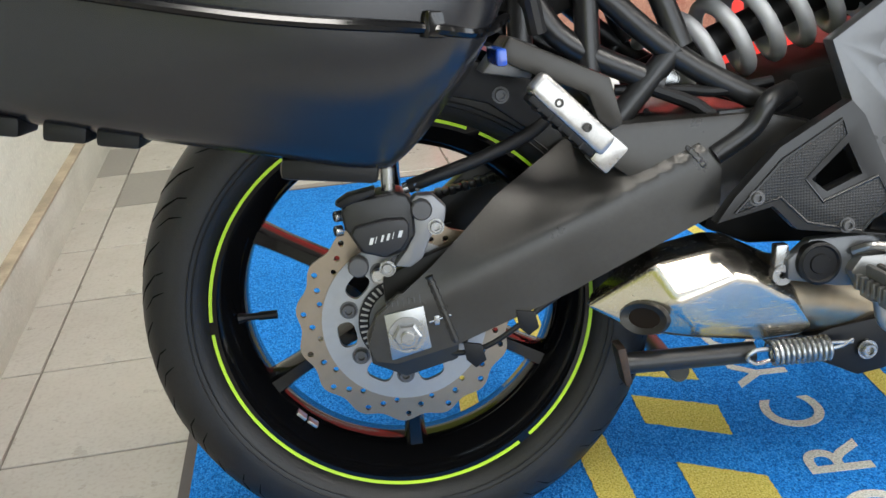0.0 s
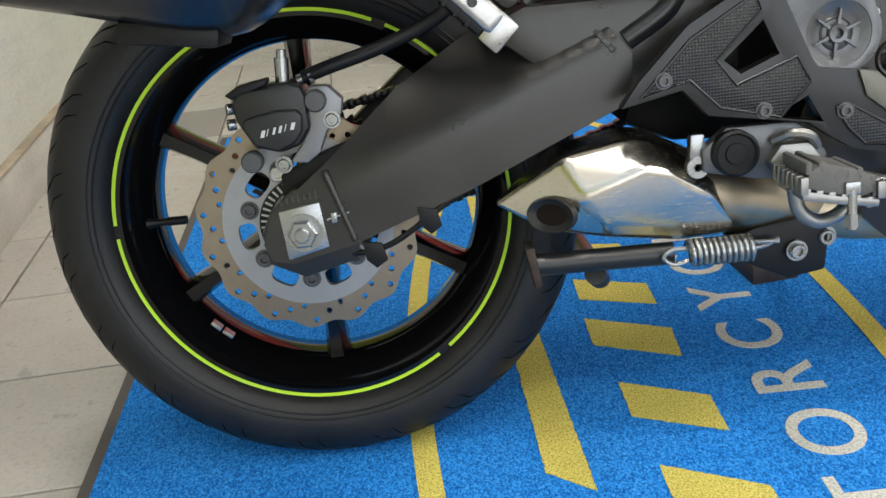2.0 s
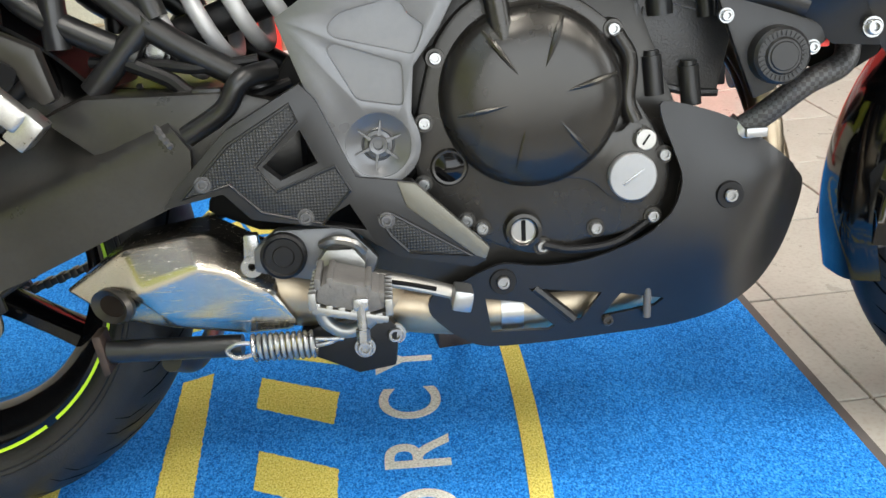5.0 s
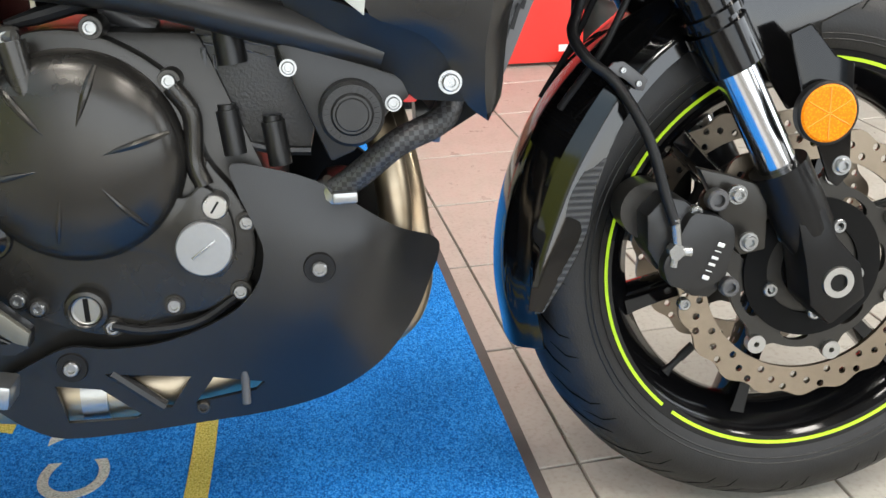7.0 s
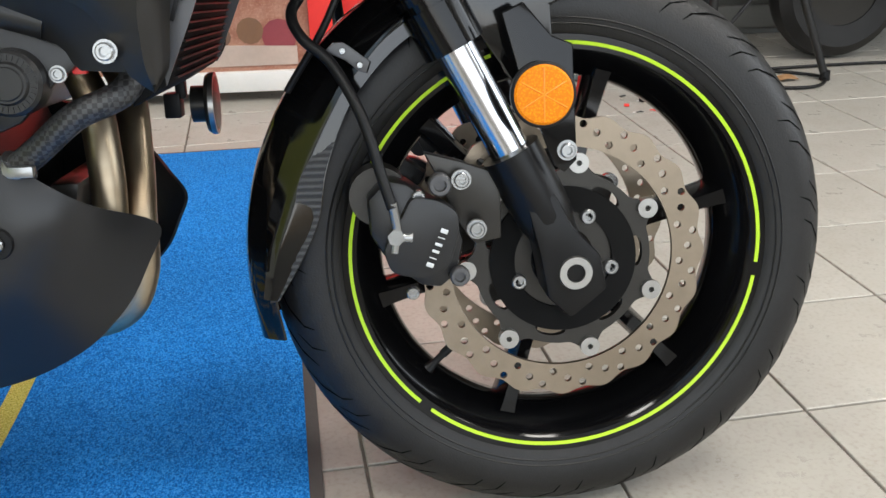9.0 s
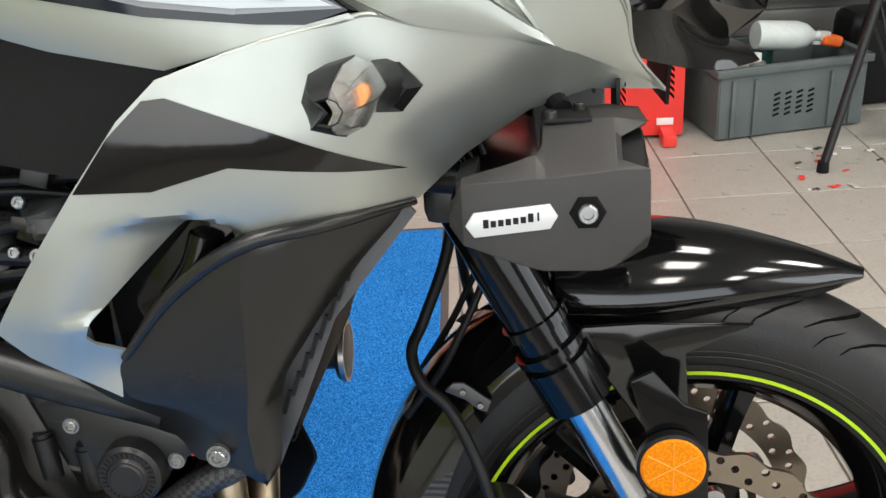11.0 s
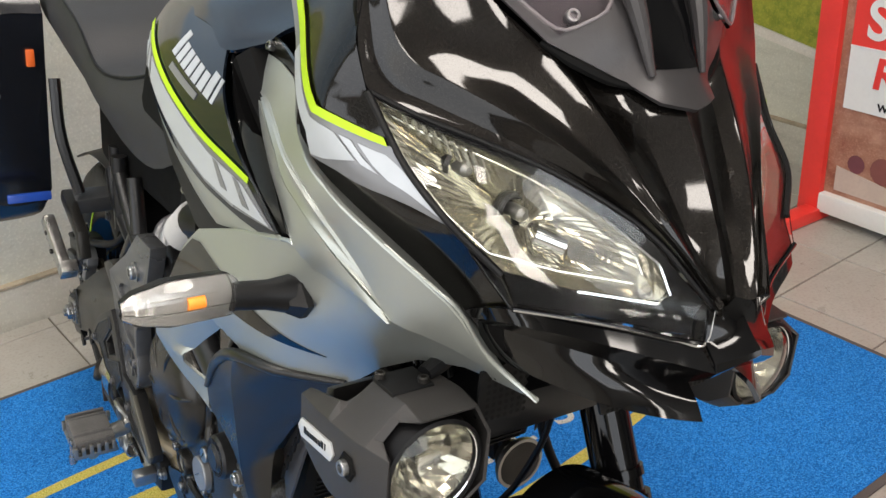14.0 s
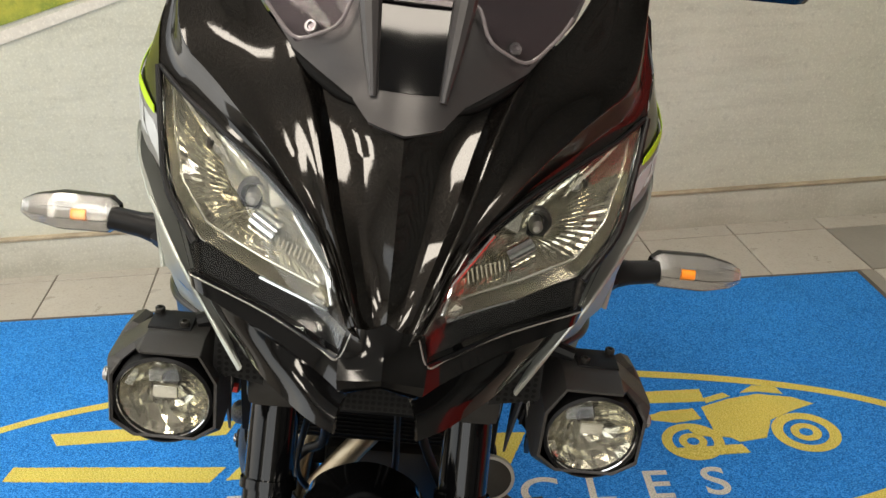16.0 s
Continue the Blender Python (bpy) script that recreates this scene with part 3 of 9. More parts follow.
def plate(outline, height, thick=0.003, step=0.012, holes=(), plane="xz", round_by=0):
    """A bent plate: an outline in the plane, cut into a fine net and raised by height(a, b)."""
    bm = bmesh.new()
    edges = []
    for k, loop in enumerate((outline, *holes)):
        if round_by and k == 0:
            loop = [(q.x, q.y) for q in spline([(a, b, 0) for a, b in loop], round_by, True)]
        vs = [bm.verts.new((a, 0, b)) for a, b in loop]
        edges += [bm.edges.new((vs[i], vs[(i + 1) % len(vs)])) for i in range(len(vs))]
    bmesh.ops.triangle_fill(bm, use_beauty=True, edges=edges)
    bmesh.ops.dissolve_limit(bm, angle_limit=0.02, verts=[], edges=[e for e in bm.edges if len(e.link_faces) == 2])
    a0, a1 = min(v.co.x for v in bm.verts), max(v.co.x for v in bm.verts)
    b0, b1 = min(v.co.z for v in bm.verts), max(v.co.z for v in bm.verts)
    for lo, hi, no in ((a0, a1, (1, 0, 0)), (b0, b1, (0, 0, 1))):
        n = max(1, int((hi - lo) / step))
        for k in range(1, n):
            c = Vector(no) * (lo + (hi - lo) * k / n)
            bmesh.ops.bisect_plane(bm, geom=bm.verts[:] + bm.edges[:] + bm.faces[:], plane_co=c, plane_no=no, dist=1e-5)
    for v in bm.verts:
        a, b = v.co.x, v.co.z
        h = height(a, b)
        v.co = (a, h, b) if plane == "xz" else ((h, a, b) if plane == "yz" else (a, b, h))
    bmesh.ops.remove_doubles(bm, verts=bm.verts, dist=2e-4)
    bmesh.ops.recalc_face_normals(bm, faces=bm.faces)
    # the outer side is the one that looks away from the bike's middle
    s = sum((f.normal.y * f.calc_center_median().y if plane == "xz" else f.normal.x) * f.calc_area() for f in bm.faces)
    if s < 0:
        bmesh.ops.reverse_faces(bm, faces=bm.faces)
    if thick:
        top = bm.faces[:]
        nor = {v: v.normal.copy() for v in bm.verts}
        rim = [e for e in bm.edges if len(e.link_faces) == 1]
        low = {v: bm.verts.new(v.co - nor[v] * thick) for v in bm.verts[:]}
        for f in top:
            bm.faces.new([low[v] for v in reversed(f.verts)])
        for e in rim:
            a, b = e.verts
            bm.faces.new((a, b, low[b], low[a]))
    return bm


def decal(outline, height, plane="xz", lift=0.0012, step=0.012):
    """A thin film lying on a bent surface."""
    up = (lambda a, b: height(a, b) - lift) if plane == "xz" else (lambda a, b: height(a, b) + lift)
    return plate(outline, up, 0.0007, step, plane=plane)


def pair(name, bm, material, parent, label="", sharp=32):
    """The part on the bike's right side and its mirror image on the left."""
    other = mirrored(bm)
    return part(name, bm, material, parent, label, sharp), part(name, other, material, parent, label, sharp)


bike = thing("motorcycle", "black and silver touring motorcycle with green rim stripes, leaning slightly", "motorcycle", LEAN)


# ---- wheels ----
def holed_disc(at, r0, r1, waves, depth, hole_rows, thick=0.005):
    """A wavy drilled brake disc in x and z."""
    if all(h[0] == waves for h in hole_rows):
        # one wave with its holes, turned round the axle
        da = 2 * math.pi / waves
        arc = [(r1 - depth * (0.5 - 0.5 * math.cos(2 * math.pi * k / 8)), da * k / 8) for k in range(9)] + [(r0, da * k / 4) for k in range(4, -1, -1)]
        holes = []
        for _, r, rh, turn in hole_rows:
            cx, cz = r * math.cos(da * turn), r * math.sin(da * turn)
            holes.append([(cx + rh * math.cos(2 * math.pi * k / 8), cz + rh * math.sin(2 * math.pi * k / 8)) for k in range(8)])
        own = bmesh.new()
        edges = []
        loops = []
        for loop in ([(r * math.cos(a), r * math.sin(a)) for r, a in arc], *holes):
            vs = [own.verts.new((x, -thick / 2, z)) for x, z in loop]
            loops.append(vs)
            edges += [own.edges.new((vs[i], vs[(i + 1) % len(vs)])) for i in range(len(vs))]
        bmesh.ops.triangle_fill(own, use_beauty=True, edges=edges)
        back = {v: own.verts.new((v.co.x, thick / 2, v.co.z)) for v in own.verts[:]}
        for f in own.faces[:]:
            own.faces.new([back[v] for v in reversed(f.verts)])
        for q, vs in enumerate(loops):
            for i in range(len(vs)):
                if q == 0 and i in (8, 13):
                    continue
                u, v = vs[i], vs[(i + 1) % len(vs)]
                own.faces.new((u, v, back[v], back[u]))
        whole = bmesh.new()
        for k in range(waves):
            c_ = own.copy()
            joined(whole, moved(c_, Matrix.Translation(at) @ Matrix.Rotation(-da * k, 4, "Y")))
        own.free()
        return whole
    n = waves * 8
    out = [(at[0] + (r1 - depth * (0.5 - 0.5 * math.cos(2 * math.pi * waves * k / n))) * math.cos(2 * math.pi * k / n),
            at[2] + (r1 - depth * (0.5 - 0.5 * math.cos(2 * math.pi * waves * k / n))) * math.sin(2 * math.pi * k / n)) for k in range(n)]
    holes = [[(at[0] + r0 * math.cos(2 * math.pi * k / 60), at[2] + r0 * math.sin(2 * math.pi * k / 60)) for k in range(60)]]
    for count, r, rh, turn in hole_rows:
        for q in range(count):
            a = 2 * math.pi * (q + turn) / count
            cx, cz = at[0] + r * math.cos(a), at[2] + r * math.sin(a)
            holes.append([(cx + rh * math.cos(2 * math.pi * k / 8), cz + rh * math.sin(2 * math.pi * k / 8)) for k in range(8)])
    return prism(out, at[1] - thick / 2, at[1] + thick / 2, 0, holes)


def tyre_profile(R, w):
    side = [(0.226, 0.80), (0.236, 0.93), (0.250, 0.99), (R - 0.042, 1.0), (R - 0.026, 0.93), (R - 0.014, 0.76), (R - 0.006, 0.52), (R - 0.0015, 0.26), (R, 0.0)]
    a = [(r, -w * k) for r, k in side]
    b = [(r, w * k) for r, k in side[:-1]][::-1]
    return a + b + [(0.222, w * 0.7), (0.222, -w * 0.7)]


def crown(R, w, k):
    """Radius of the tyre at k of its half width."""
    pts = tyre_profile(R, w)[3:9][::-1]
    return float(np.interp(abs(k) * w, [-p[1] for p in pts], [p[0] for p in pts]))


def wheel(name, c, R, w, hw, spokes_at, tape_gaps, groove_turn, label):
    root = thing(name, label, "")
    root.parent = bike
    part("tyre", lathe(tyre_profile(R, w), c, 120), rubber, root, "worn black road tyre")
    # grooves slanting over the shoulder: strips on the tread, their shade as darker rubber
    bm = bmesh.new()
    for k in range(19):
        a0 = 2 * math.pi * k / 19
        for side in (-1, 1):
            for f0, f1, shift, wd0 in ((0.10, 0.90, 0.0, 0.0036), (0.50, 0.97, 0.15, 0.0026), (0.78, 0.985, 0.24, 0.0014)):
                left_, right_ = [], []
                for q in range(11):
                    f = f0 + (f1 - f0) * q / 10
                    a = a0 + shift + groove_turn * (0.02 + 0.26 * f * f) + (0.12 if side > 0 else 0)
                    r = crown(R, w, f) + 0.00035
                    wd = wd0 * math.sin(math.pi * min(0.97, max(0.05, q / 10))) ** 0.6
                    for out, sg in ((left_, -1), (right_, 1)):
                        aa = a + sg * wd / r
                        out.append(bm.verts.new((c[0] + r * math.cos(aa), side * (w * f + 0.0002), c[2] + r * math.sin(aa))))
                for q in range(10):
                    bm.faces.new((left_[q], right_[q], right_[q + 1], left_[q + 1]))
    tagged(part("groove_shade_strip", bm, groove_shade, root), kind="stuff")
    for r_, out_ in ((0.2415, 0.9615), (0.2475, 0.983)):
        for side in (-1, 1):
            part("sidewall_rib", lathe([(r_ - 0.0011, side * w * out_), (r_, side * (w * out_ + 0.0011)), (r_ + 0.0011, side * (w * out_ + 0.0006)), (r_, side * (w * out_ - 0.002))], c, 96), rubber, root)
    lip = hw + 0.006
    prof = [(0.233, -lip), (0.231, -lip - 0.003), (0.216, -lip - 0.002), (0.206, -hw + 0.002), (0.199, -hw + 0.016), (0.190, -hw + 0.026), (0.187, 0)]
    prof = prof + [(r, -h) for r, h in prof[:-1]][::-1] + [(0.226, hw - 0.012), (0.206, hw - 0.03), (0.206, -hw + 0.03), (0.226, -hw + 0.012)]
    part("rim", lathe(prof, c, 120), gloss_rim, root, "gloss black cast rim", 40)
    part("hub", lathe([(0.018, -0.075), (0.040, -0.075), (0.046, -0.055), (0.042, -0.03), (0.042, 0.03), (0.046, 0.055), (0.040, 0.075), (0.018, 0.075)], c, 40), gloss_rim, root)
    for k in range(6):
        a = radians(spokes_at + 60 * k)
        d, t = Vector((math.cos(a), 0, math.sin(a))), Vector((-math.sin(a), 0, math.cos(a)))
        bm = bmesh.new()
        rings = []
        for r, wd, dp in ((0.036, 0.022, 0.042), (0.06, 0.0145, 0.034), (0.11, 0.0118, 0.029), (0.155, 0.0118, 0.028), (0.176, 0.0128, 0.029), (0.188, 0.0136, 0.030), (0.198, 0.0155, 0.031)):
            o = Vector(c) + d * r
            rings.append([bm.verts.new(o + t * x * wd + Vector((0, y * dp, 0))) for x, y in ((-1, -0.45), (-0.55, -1), (0.55, -1), (1, -0.45), (1, 0.45), (0.55, 1), (-0.55, 1), (-1, 0.45))])
        for p, q in zip(rings, rings[1:]):
            for i in range(8):
                bm.faces.new((p[i], p[(i + 1) % 8], q[(i + 1) % 8], q[i]))
        bm.faces.new(rings[0]), bm.faces.new(rings[-1])
        part("spoke", bm, gloss_rim, root)
    for k in range(3):
        a, b = tape_gaps[k] + 2, tape_gaps[(k + 1) % 3] + (360 if k == 2 else 0) - 2
        for side in (-1, 1):
            prof = [(0.2208, side * (lip + 0.0022)), (0.2245, side * (lip + 0.0032)), (0.2245, side * (lip + 0.0042)), (0.2208, side * (lip + 0.0034))]
            part("rim_stripe", lathe(prof, c, 40, arc=(a, b)), tape_green, root, "bright green reflective rim stripe")
    return root


def valve(root, c, a, y):
    d = Vector((math.cos(radians(a)), 0, math.sin(radians(a))))
    o = Vector(c) + Vector((0, y, 0))
    bm = tube([o + d * 0.196, o + d * 0.185, o + d * 0.170], [0.007, 0.0042, 0.0042], 10, 2)
    bar(o + d * 0.172, o + d * 0.150, 0.0052, 10, bm)
    part("valve", bm, soft_black, root)


RA, FA = (0.0, 0.0, 0.315), (1.415, 0.0, 0.315)
rear_wheel = wheel("rear_wheel", RA, 0.310, 0.083, 0.057, 30, (-54, 64, 180), -1, "rear wheel with green striped black rim")
front_wheel = wheel("front_wheel", FA, 0.308, 0.060, 0.044, 14, (-8, 106, 228), 1, "front wheel with green striped black rim")
valve(rear_wheel, RA, 180, -0.035)
valve(front_wheel, FA, 223, -0.025)
for _a in (-136, -131):
    _d = Vector((math.cos(radians(_a)), 0, math.sin(radians(_a))))
    part("balance_weight", box(Vector(RA) + _d * 0.190 + Vector((0, -0.034, 0)), (0.004, 0.014, 0.014), 0.001, pose(0, 0, 0, 0, -_a, 0)), zinc, rear_wheel, "grey stick-on balance weight")

# rear brake disc
_c = (0, -0.106, 0.315)
disc = part("brake_disc", holed_disc(_c, 0.090, 0.1225, 15, 0.0065, ((15, 0.1135, 0.0036, 0.12), (15, 0.1040, 0.0036, 0.45), (15, 0.0972, 0.0033, 0.80))), disc_steel, rear_wheel, "worn drilled steel brake disc")
_o = [(0.093 * math.cos(2 * math.pi * k / 60), 0.315 + 0.093 * math.sin(2 * math.pi * k / 60)) for k in range(60)]
_h = [[(0.030 * math.cos(2 * math.pi * k / 40), 0.315 + 0.030 * math.sin(2 * math.pi * k / 40)) for k in range(40)]]
for k in range(7):
    a = radians(360 / 7 * k + 137)
    u, t = Vector((math.cos(a), math.sin(a))), Vector((-math.sin(a), math.cos(a)))
    _h.append([tuple(Vector((0, 0.315)) + u * (0.0665 + 0.0105 * math.copysign(abs(math.cos(q)) ** 0.7, math.cos(q))) + t * 0.0150 * math.copysign(abs(math.sin(q)) ** 0.7, math.sin(q))) for q in (2 * math.pi * i / 16 for i in range(16))])
part("disc_carrier", prism(_o, -0.111, -0.104, 0, _h), carrier_grey, disc, "grey painted disc carrier")
part("sensor_ring", lathe([(0.040, -0.116), (0.052, -0.116), (0.052, -0.1125), (0.040, -0.1125)], RA, 60), soft_black, disc, "slotted black wheel speed ring")
_m = mesh_of("slot", box((0, 0, 0), (0.0022, 0.001, 0.0085), 0), steel)
for k in range(44):
    o = new("slot", _m)
    o.parent = disc
    a = 2 * math.pi * k / 44
    o.matrix_basis = Matrix.Translation((0.046 * math.cos(a), -0.1164, 0.315 + 0.046 * math.sin(a))) @ pose(0, 0, 0, 0, 90 - math.degrees(a), 0)
for p in ring(7, 0.0640, (0, -0.111, 0.315), 137 + 180 / 7):
    bolt(rear_wheel, p, 0.0078, cast_grey, washer=True)
sprocket = part("sprocket", holed_disc((0, 0.095, 0.315), 0.05, 0.096, 46, 0.008, ((6, 0.073, 0.010, 0.0),), 0.007), dark_metal, rear_wheel, "dark toothed rear sprocket")
bm = bmesh.new()
for k in range(60):
    for za, zb in ((0.405, 0.505), (0.225, 0.40)):
        f = k / 59
        p = Vector((0.0 + 0.52 * f, 0.095, za + (zb - za) * f))
        joined(bm, box(p, (0.0095, 0.018, 0.012 if k % 2 else 0.009), 0.002, pose(0, 0, 0, 0, -math.degrees(math.atan2(zb - za, 0.52)), 0)))
tagged(part("chain", bm, dark_metal, bike, "oiled black drive chain"), kind="stuff")

# front brake discs, one each side
for side in (-1, 1):
    y = 0.072 * side
    fd = part("brake_disc", holed_disc((1.415, y, 0.315), 0.119, 0.154, 20, 0.006, ((20, 0.1428, 0.0042, 0.5), (20, 0.1362, 0.0042, 0.14), (20, 0.1275, 0.0042, 0.74))), disc_steel, front_wheel, "bronze-grey drilled petal brake disc")
    arms = []
    for k in range(140):
        a = 2 * math.pi * k / 140
        r = 0.094 + 0.013 * max(0, math.cos(7 * (a - radians(-125)))) ** 2
        arms.append((1.415 + r * math.cos(a), 0.315 + r * math.sin(a)))
    hs = [[(1.415 + 0.034 * math.cos(2 * math.pi * k / 36), 0.315 + 0.034 * math.sin(2 * math.pi * k / 36)) for k in range(36)]]
    for k in range(7):
        a = radians(-100 + 360 / 7 * k)
        u, t = Vector((math.cos(a), math.sin(a))), Vector((-math.sin(a), math.cos(a)))
        hs.append([tuple(Vector((1.415, 0.315)) + u * (0.078 + 0.008 * math.cos(q)) + t * 0.017 * math.sin(q)) for q in (2 * math.pi * i / 14 for i in range(14))])
    part("disc_carrier", prism(arms, y - 0.004, y + 0.004, 0, hs), dark_metal, fd, "black disc carrier")
    for p in ring(7, 0.103, (1.415, y + 0.003 * side, 0.315), -125):
        b = lathe([(0.003, 0.006), (0.0095, 0.006), (0.0105, 0.003), (0.0105, -0.006), (0.003, -0.006)], p, 20)
        part("bobbin", b, steel, fd)
    sr = lathe([(0.052, y + 0.008 * side), (0.078, y + 0.008 * side), (0.078, y + 0.005 * side), (0.052, y + 0.005 * side)], (1.415, 0, 0.315), 60)
    part("sensor_ring", sr, mesh_shade_black, fd, "black wheel speed ring")
    for p in ring(5, 0.052, (1.415, y + 0.006 * side, 0.315), -12):
        bolt(front_wheel, p, 0.008, zinc, (0, side, 0))

# ---- swingarm and rear axle ----
_sw = [(-0.042, 0.306), (-0.030, 0.338), (0.032, 0.384), (0.110, 0.449), (0.200, 0.502), (0.246, 0.521), (0.301, 0.519), (0.332, 0.486), (0.349, 0.462), (0.346, 0.415), (0.255, 0.376), (0.180, 0.343), (0.052, 0.297), (-0.013, 0.283), (-0.035, 0.288)]


def swing_y(x, z):
    """Outer face of the swingarm: flat, with a facet tilted up along the top and rounded edges."""
    fold = 0.345 + 0.43 * x
    y = -0.1605 + 0.46 * (z - fold + math.sqrt((z - fold) ** 2 + 0.00006)) * min(1.7, max(0.15, (x + 0.05) / 0.22))
    return y


bm = plate(_sw, swing_y, 0.030, 0.008)
swing = part("swingarm", bm, swing_satin, bike, "dark satin aluminium swingarm with weld beads", 20)
_sw2 = [(0.20, 0.500), (0.246, 0.519), (0.40, 0.518), (0.46, 0.50), (0.46, 0.43), (0.34, 0.412), (0.30, 0.42)]
part("pivot_arm", prism(_sw2, -0.150, 0.12, 0.01), swing_satin, swing)
part("far_arm", prism([(x, z) for x, z in _sw], 0.118, 0.150, 0.008), dark_metal, swing)
part("weld_bead", tube([(0.030 + 0.0012 * k, -0.1592, 0.377 - 0.0040 * k) for k in range(20)], [0.0046, 0.0034] * 10, 8, 1, smooth=False), swing_satin, swing, "dark weld bead")
part("weld_bead", tube([(0.290 + 0.0018 * k, swing_y(0.290 + 0.0018 * k, 0.521 - 0.0024 * k) + 0.001, 0.521 - 0.0024 * k) for k in range(24)], [0.0042, 0.003] * 12, 6, 1, smooth=False), cast_grey, swing)
part("arm_end", prism([(-0.005, 0.361), (-0.031, 0.340), (-0.043, 0.317), (-0.040, 0.284), (-0.004, 0.266), (0.054, 0.280), (0.064, 0.359)], -0.157, -0.148, 0.003), dark_metal, swing)
# dark plate on the arm end, as the shade in the axle slot
part("axle_slot", prism([(-0.024, 0.342), (0.046, 0.352), (0.046, 0.300), (-0.020, 0.284)], -0.1592, -0.150, 0.003), mesh_shade_black, swing)
part("axle_block", prism([(-0.022, 0.340), (0.021, 0.346), (0.026, 0.298), (-0.018, 0.288)], -0.163, -0.15, 0.0015), zinc, swing, "zinc-plated axle block")
part("axle_nut", joined(lathe([(0.006, -0.163), (0.020, -0.163), (0.020, -0.1655), (0.006, -0.1655)], (0.001, 0, 0.316), 28), hex_nut((0.001, -0.1655, 0.316), 0.0155, 0.009)), zinc, swing, "zinc-plated axle nut")
part("adjuster", joined(bar((0.026, -0.157, 0.326), (0.050, -0.157, 0.332), 0.0035), box((0.034, -0.157, 0.328), (0.006, 0.011, 0.011), 0.001)), zinc, swing)
bm = bmesh.new()
for k in range(7):
    joined(bm, box((-0.018 + 0.006 * k, -0.1602, 0.350 + 0.0006 * k), (0.0009, 0.001, 0.006 if k % 3 else 0.009), 0))
part("scale_mark", bm, cast_grey, swing)

# rear brake caliper
cal = part("rear_caliper", bevelled(prism([(-0.057, 0.452), (-0.050, 0.464), (-0.028, 0.466), (0.003, 0.469), (0.016, 0.464), (0.021, 0.453), (0.021, 0.420), (0.008, 0.403), (-0.013, 0.397), (-0.039, 0.405), (-0.054, 0.434)], -0.146, -0.092, 0), 0.007, 3), black_plastic, bike, "dark grey rear brake caliper")
part("cover", bevelled(prism([(-0.048, 0.428), (-0.044, 0.436), (-0.010, 0.442), (0.010, 0.441), (0.015, 0.434), (0.013, 0.418), (0.004, 0.407), (-0.014, 0.400), (-0.037, 0.408)], -0.154, -0.14, 0), 0.005, 3), surface("caliper_grey", (0.014, 0.014, 0.016), 0.40, metal=0.2, grain=0.2, grain_scale=700), cal)
part("bracket", bevelled(prism([(0.012, 0.450), (0.024, 0.462), (0.042, 0.461), (0.056, 0.446), (0.053, 0.430), (0.036, 0.414), (0.026, 0.392), (0.012, 0.383), (-0.006, 0.386), (0.010, 0.405), (0.018, 0.42)], -0.140, -0.118, 0), 0.004, 2), surface("cast_light", (0.22, 0.22, 0.225), 0.42, metal=0.5, grain=0.3, grain_scale=500), cal, "cast grey caliper bracket")
part("bracket_arm", prism([(-0.020, 0.372), (0.030, 0.392), (0.085, 0.410), (0.100, 0.392), (0.040, 0.340), (-0.02, 0.340)], -0.128, -0.112, 0.004), soft_black, cal)
_bars = bmesh.new()
for k, w in enumerate((0.0065, 0.0015, 0.004, 0.0045, 0.0015, 0.0065)):
    joined(_bars, prism([(-0.030 + 0.0062 * k, 0.4165 + 0.0010 * k), (-0.030 + 0.0062 * k + w * 0.6, 0.4166 + 0.0010 * k), (-0.0275 + 0.0062 * k + w * 0.6, 0.4236 + 0.0010 * k), (-0.0275 + 0.0062 * k, 0.4235 + 0.0010 * k)], -0.1549, -0.1538, 0))
part("maker_mark", _bars, plate_silver, cal, "pale maker's mark")
part("bleed_nipple", joined(bar((-0.004, -0.125, 0.466), (-0.002, -0.125, 0.492), 0.0075), bar((-0.002, -0.125, 0.490), (-0.001, -0.125, 0.500), 0.005)), zinc, cal)
for p in ((0.043, -0.141, 0.426), (-0.013, -0.137, 0.384)):
    bolt(cal, p, 0.0068, zinc, washer=True)
for p in ((0.029, -0.142, 0.447), (-0.044, -0.139, 0.391)):
    bolt(cal, p, 0.0115, cast_grey, socket=False)
bolt(cal, (-0.024, -0.118, 0.372), 0.0085, steel)
for p in ((-0.060, -0.132, 0.446), (-0.061, -0.132, 0.430)):
    bolt(cal, p, 0.006, zinc, (-1, -0.4, 0))
part("pad_retainer", prism([(-0.062, 0.461), (-0.048, 0.469), (-0.018, 0.474), (-0.018, 0.468), (-0.055, 0.456)], -0.146, -0.118, 0.002), soft_black, cal)
part("brake_hose", tube([(0.018, -0.128, 0.470), (0.045, -0.130, 0.478), (0.10, -0.120, 0.492), (0.160, -0.110, 0.515), (0.20, -0.10, 0.55)], 0.0075, 12), soft_black, cal, "black rubber brake hose")
part("hose_end", joined(bar((0.012, -0.128, 0.468), (0.034, -0.128, 0.474), 0.0062), bar((0.024, -0.128, 0.471), (0.028, -0.128, 0.472), 0.009, 6)), zinc, cal)
part("sensor_cable", tube([(-0.020, -0.135, 0.310), (0.03, -0.150, 0.288), (0.085, -0.160, 0.292), (0.150, -0.158, 0.330), (0.190, -0.150, 0.355), (0.215, -0.13, 0.39)], 0.0032, 8), soft_black, bike, "thin black sensor cable")
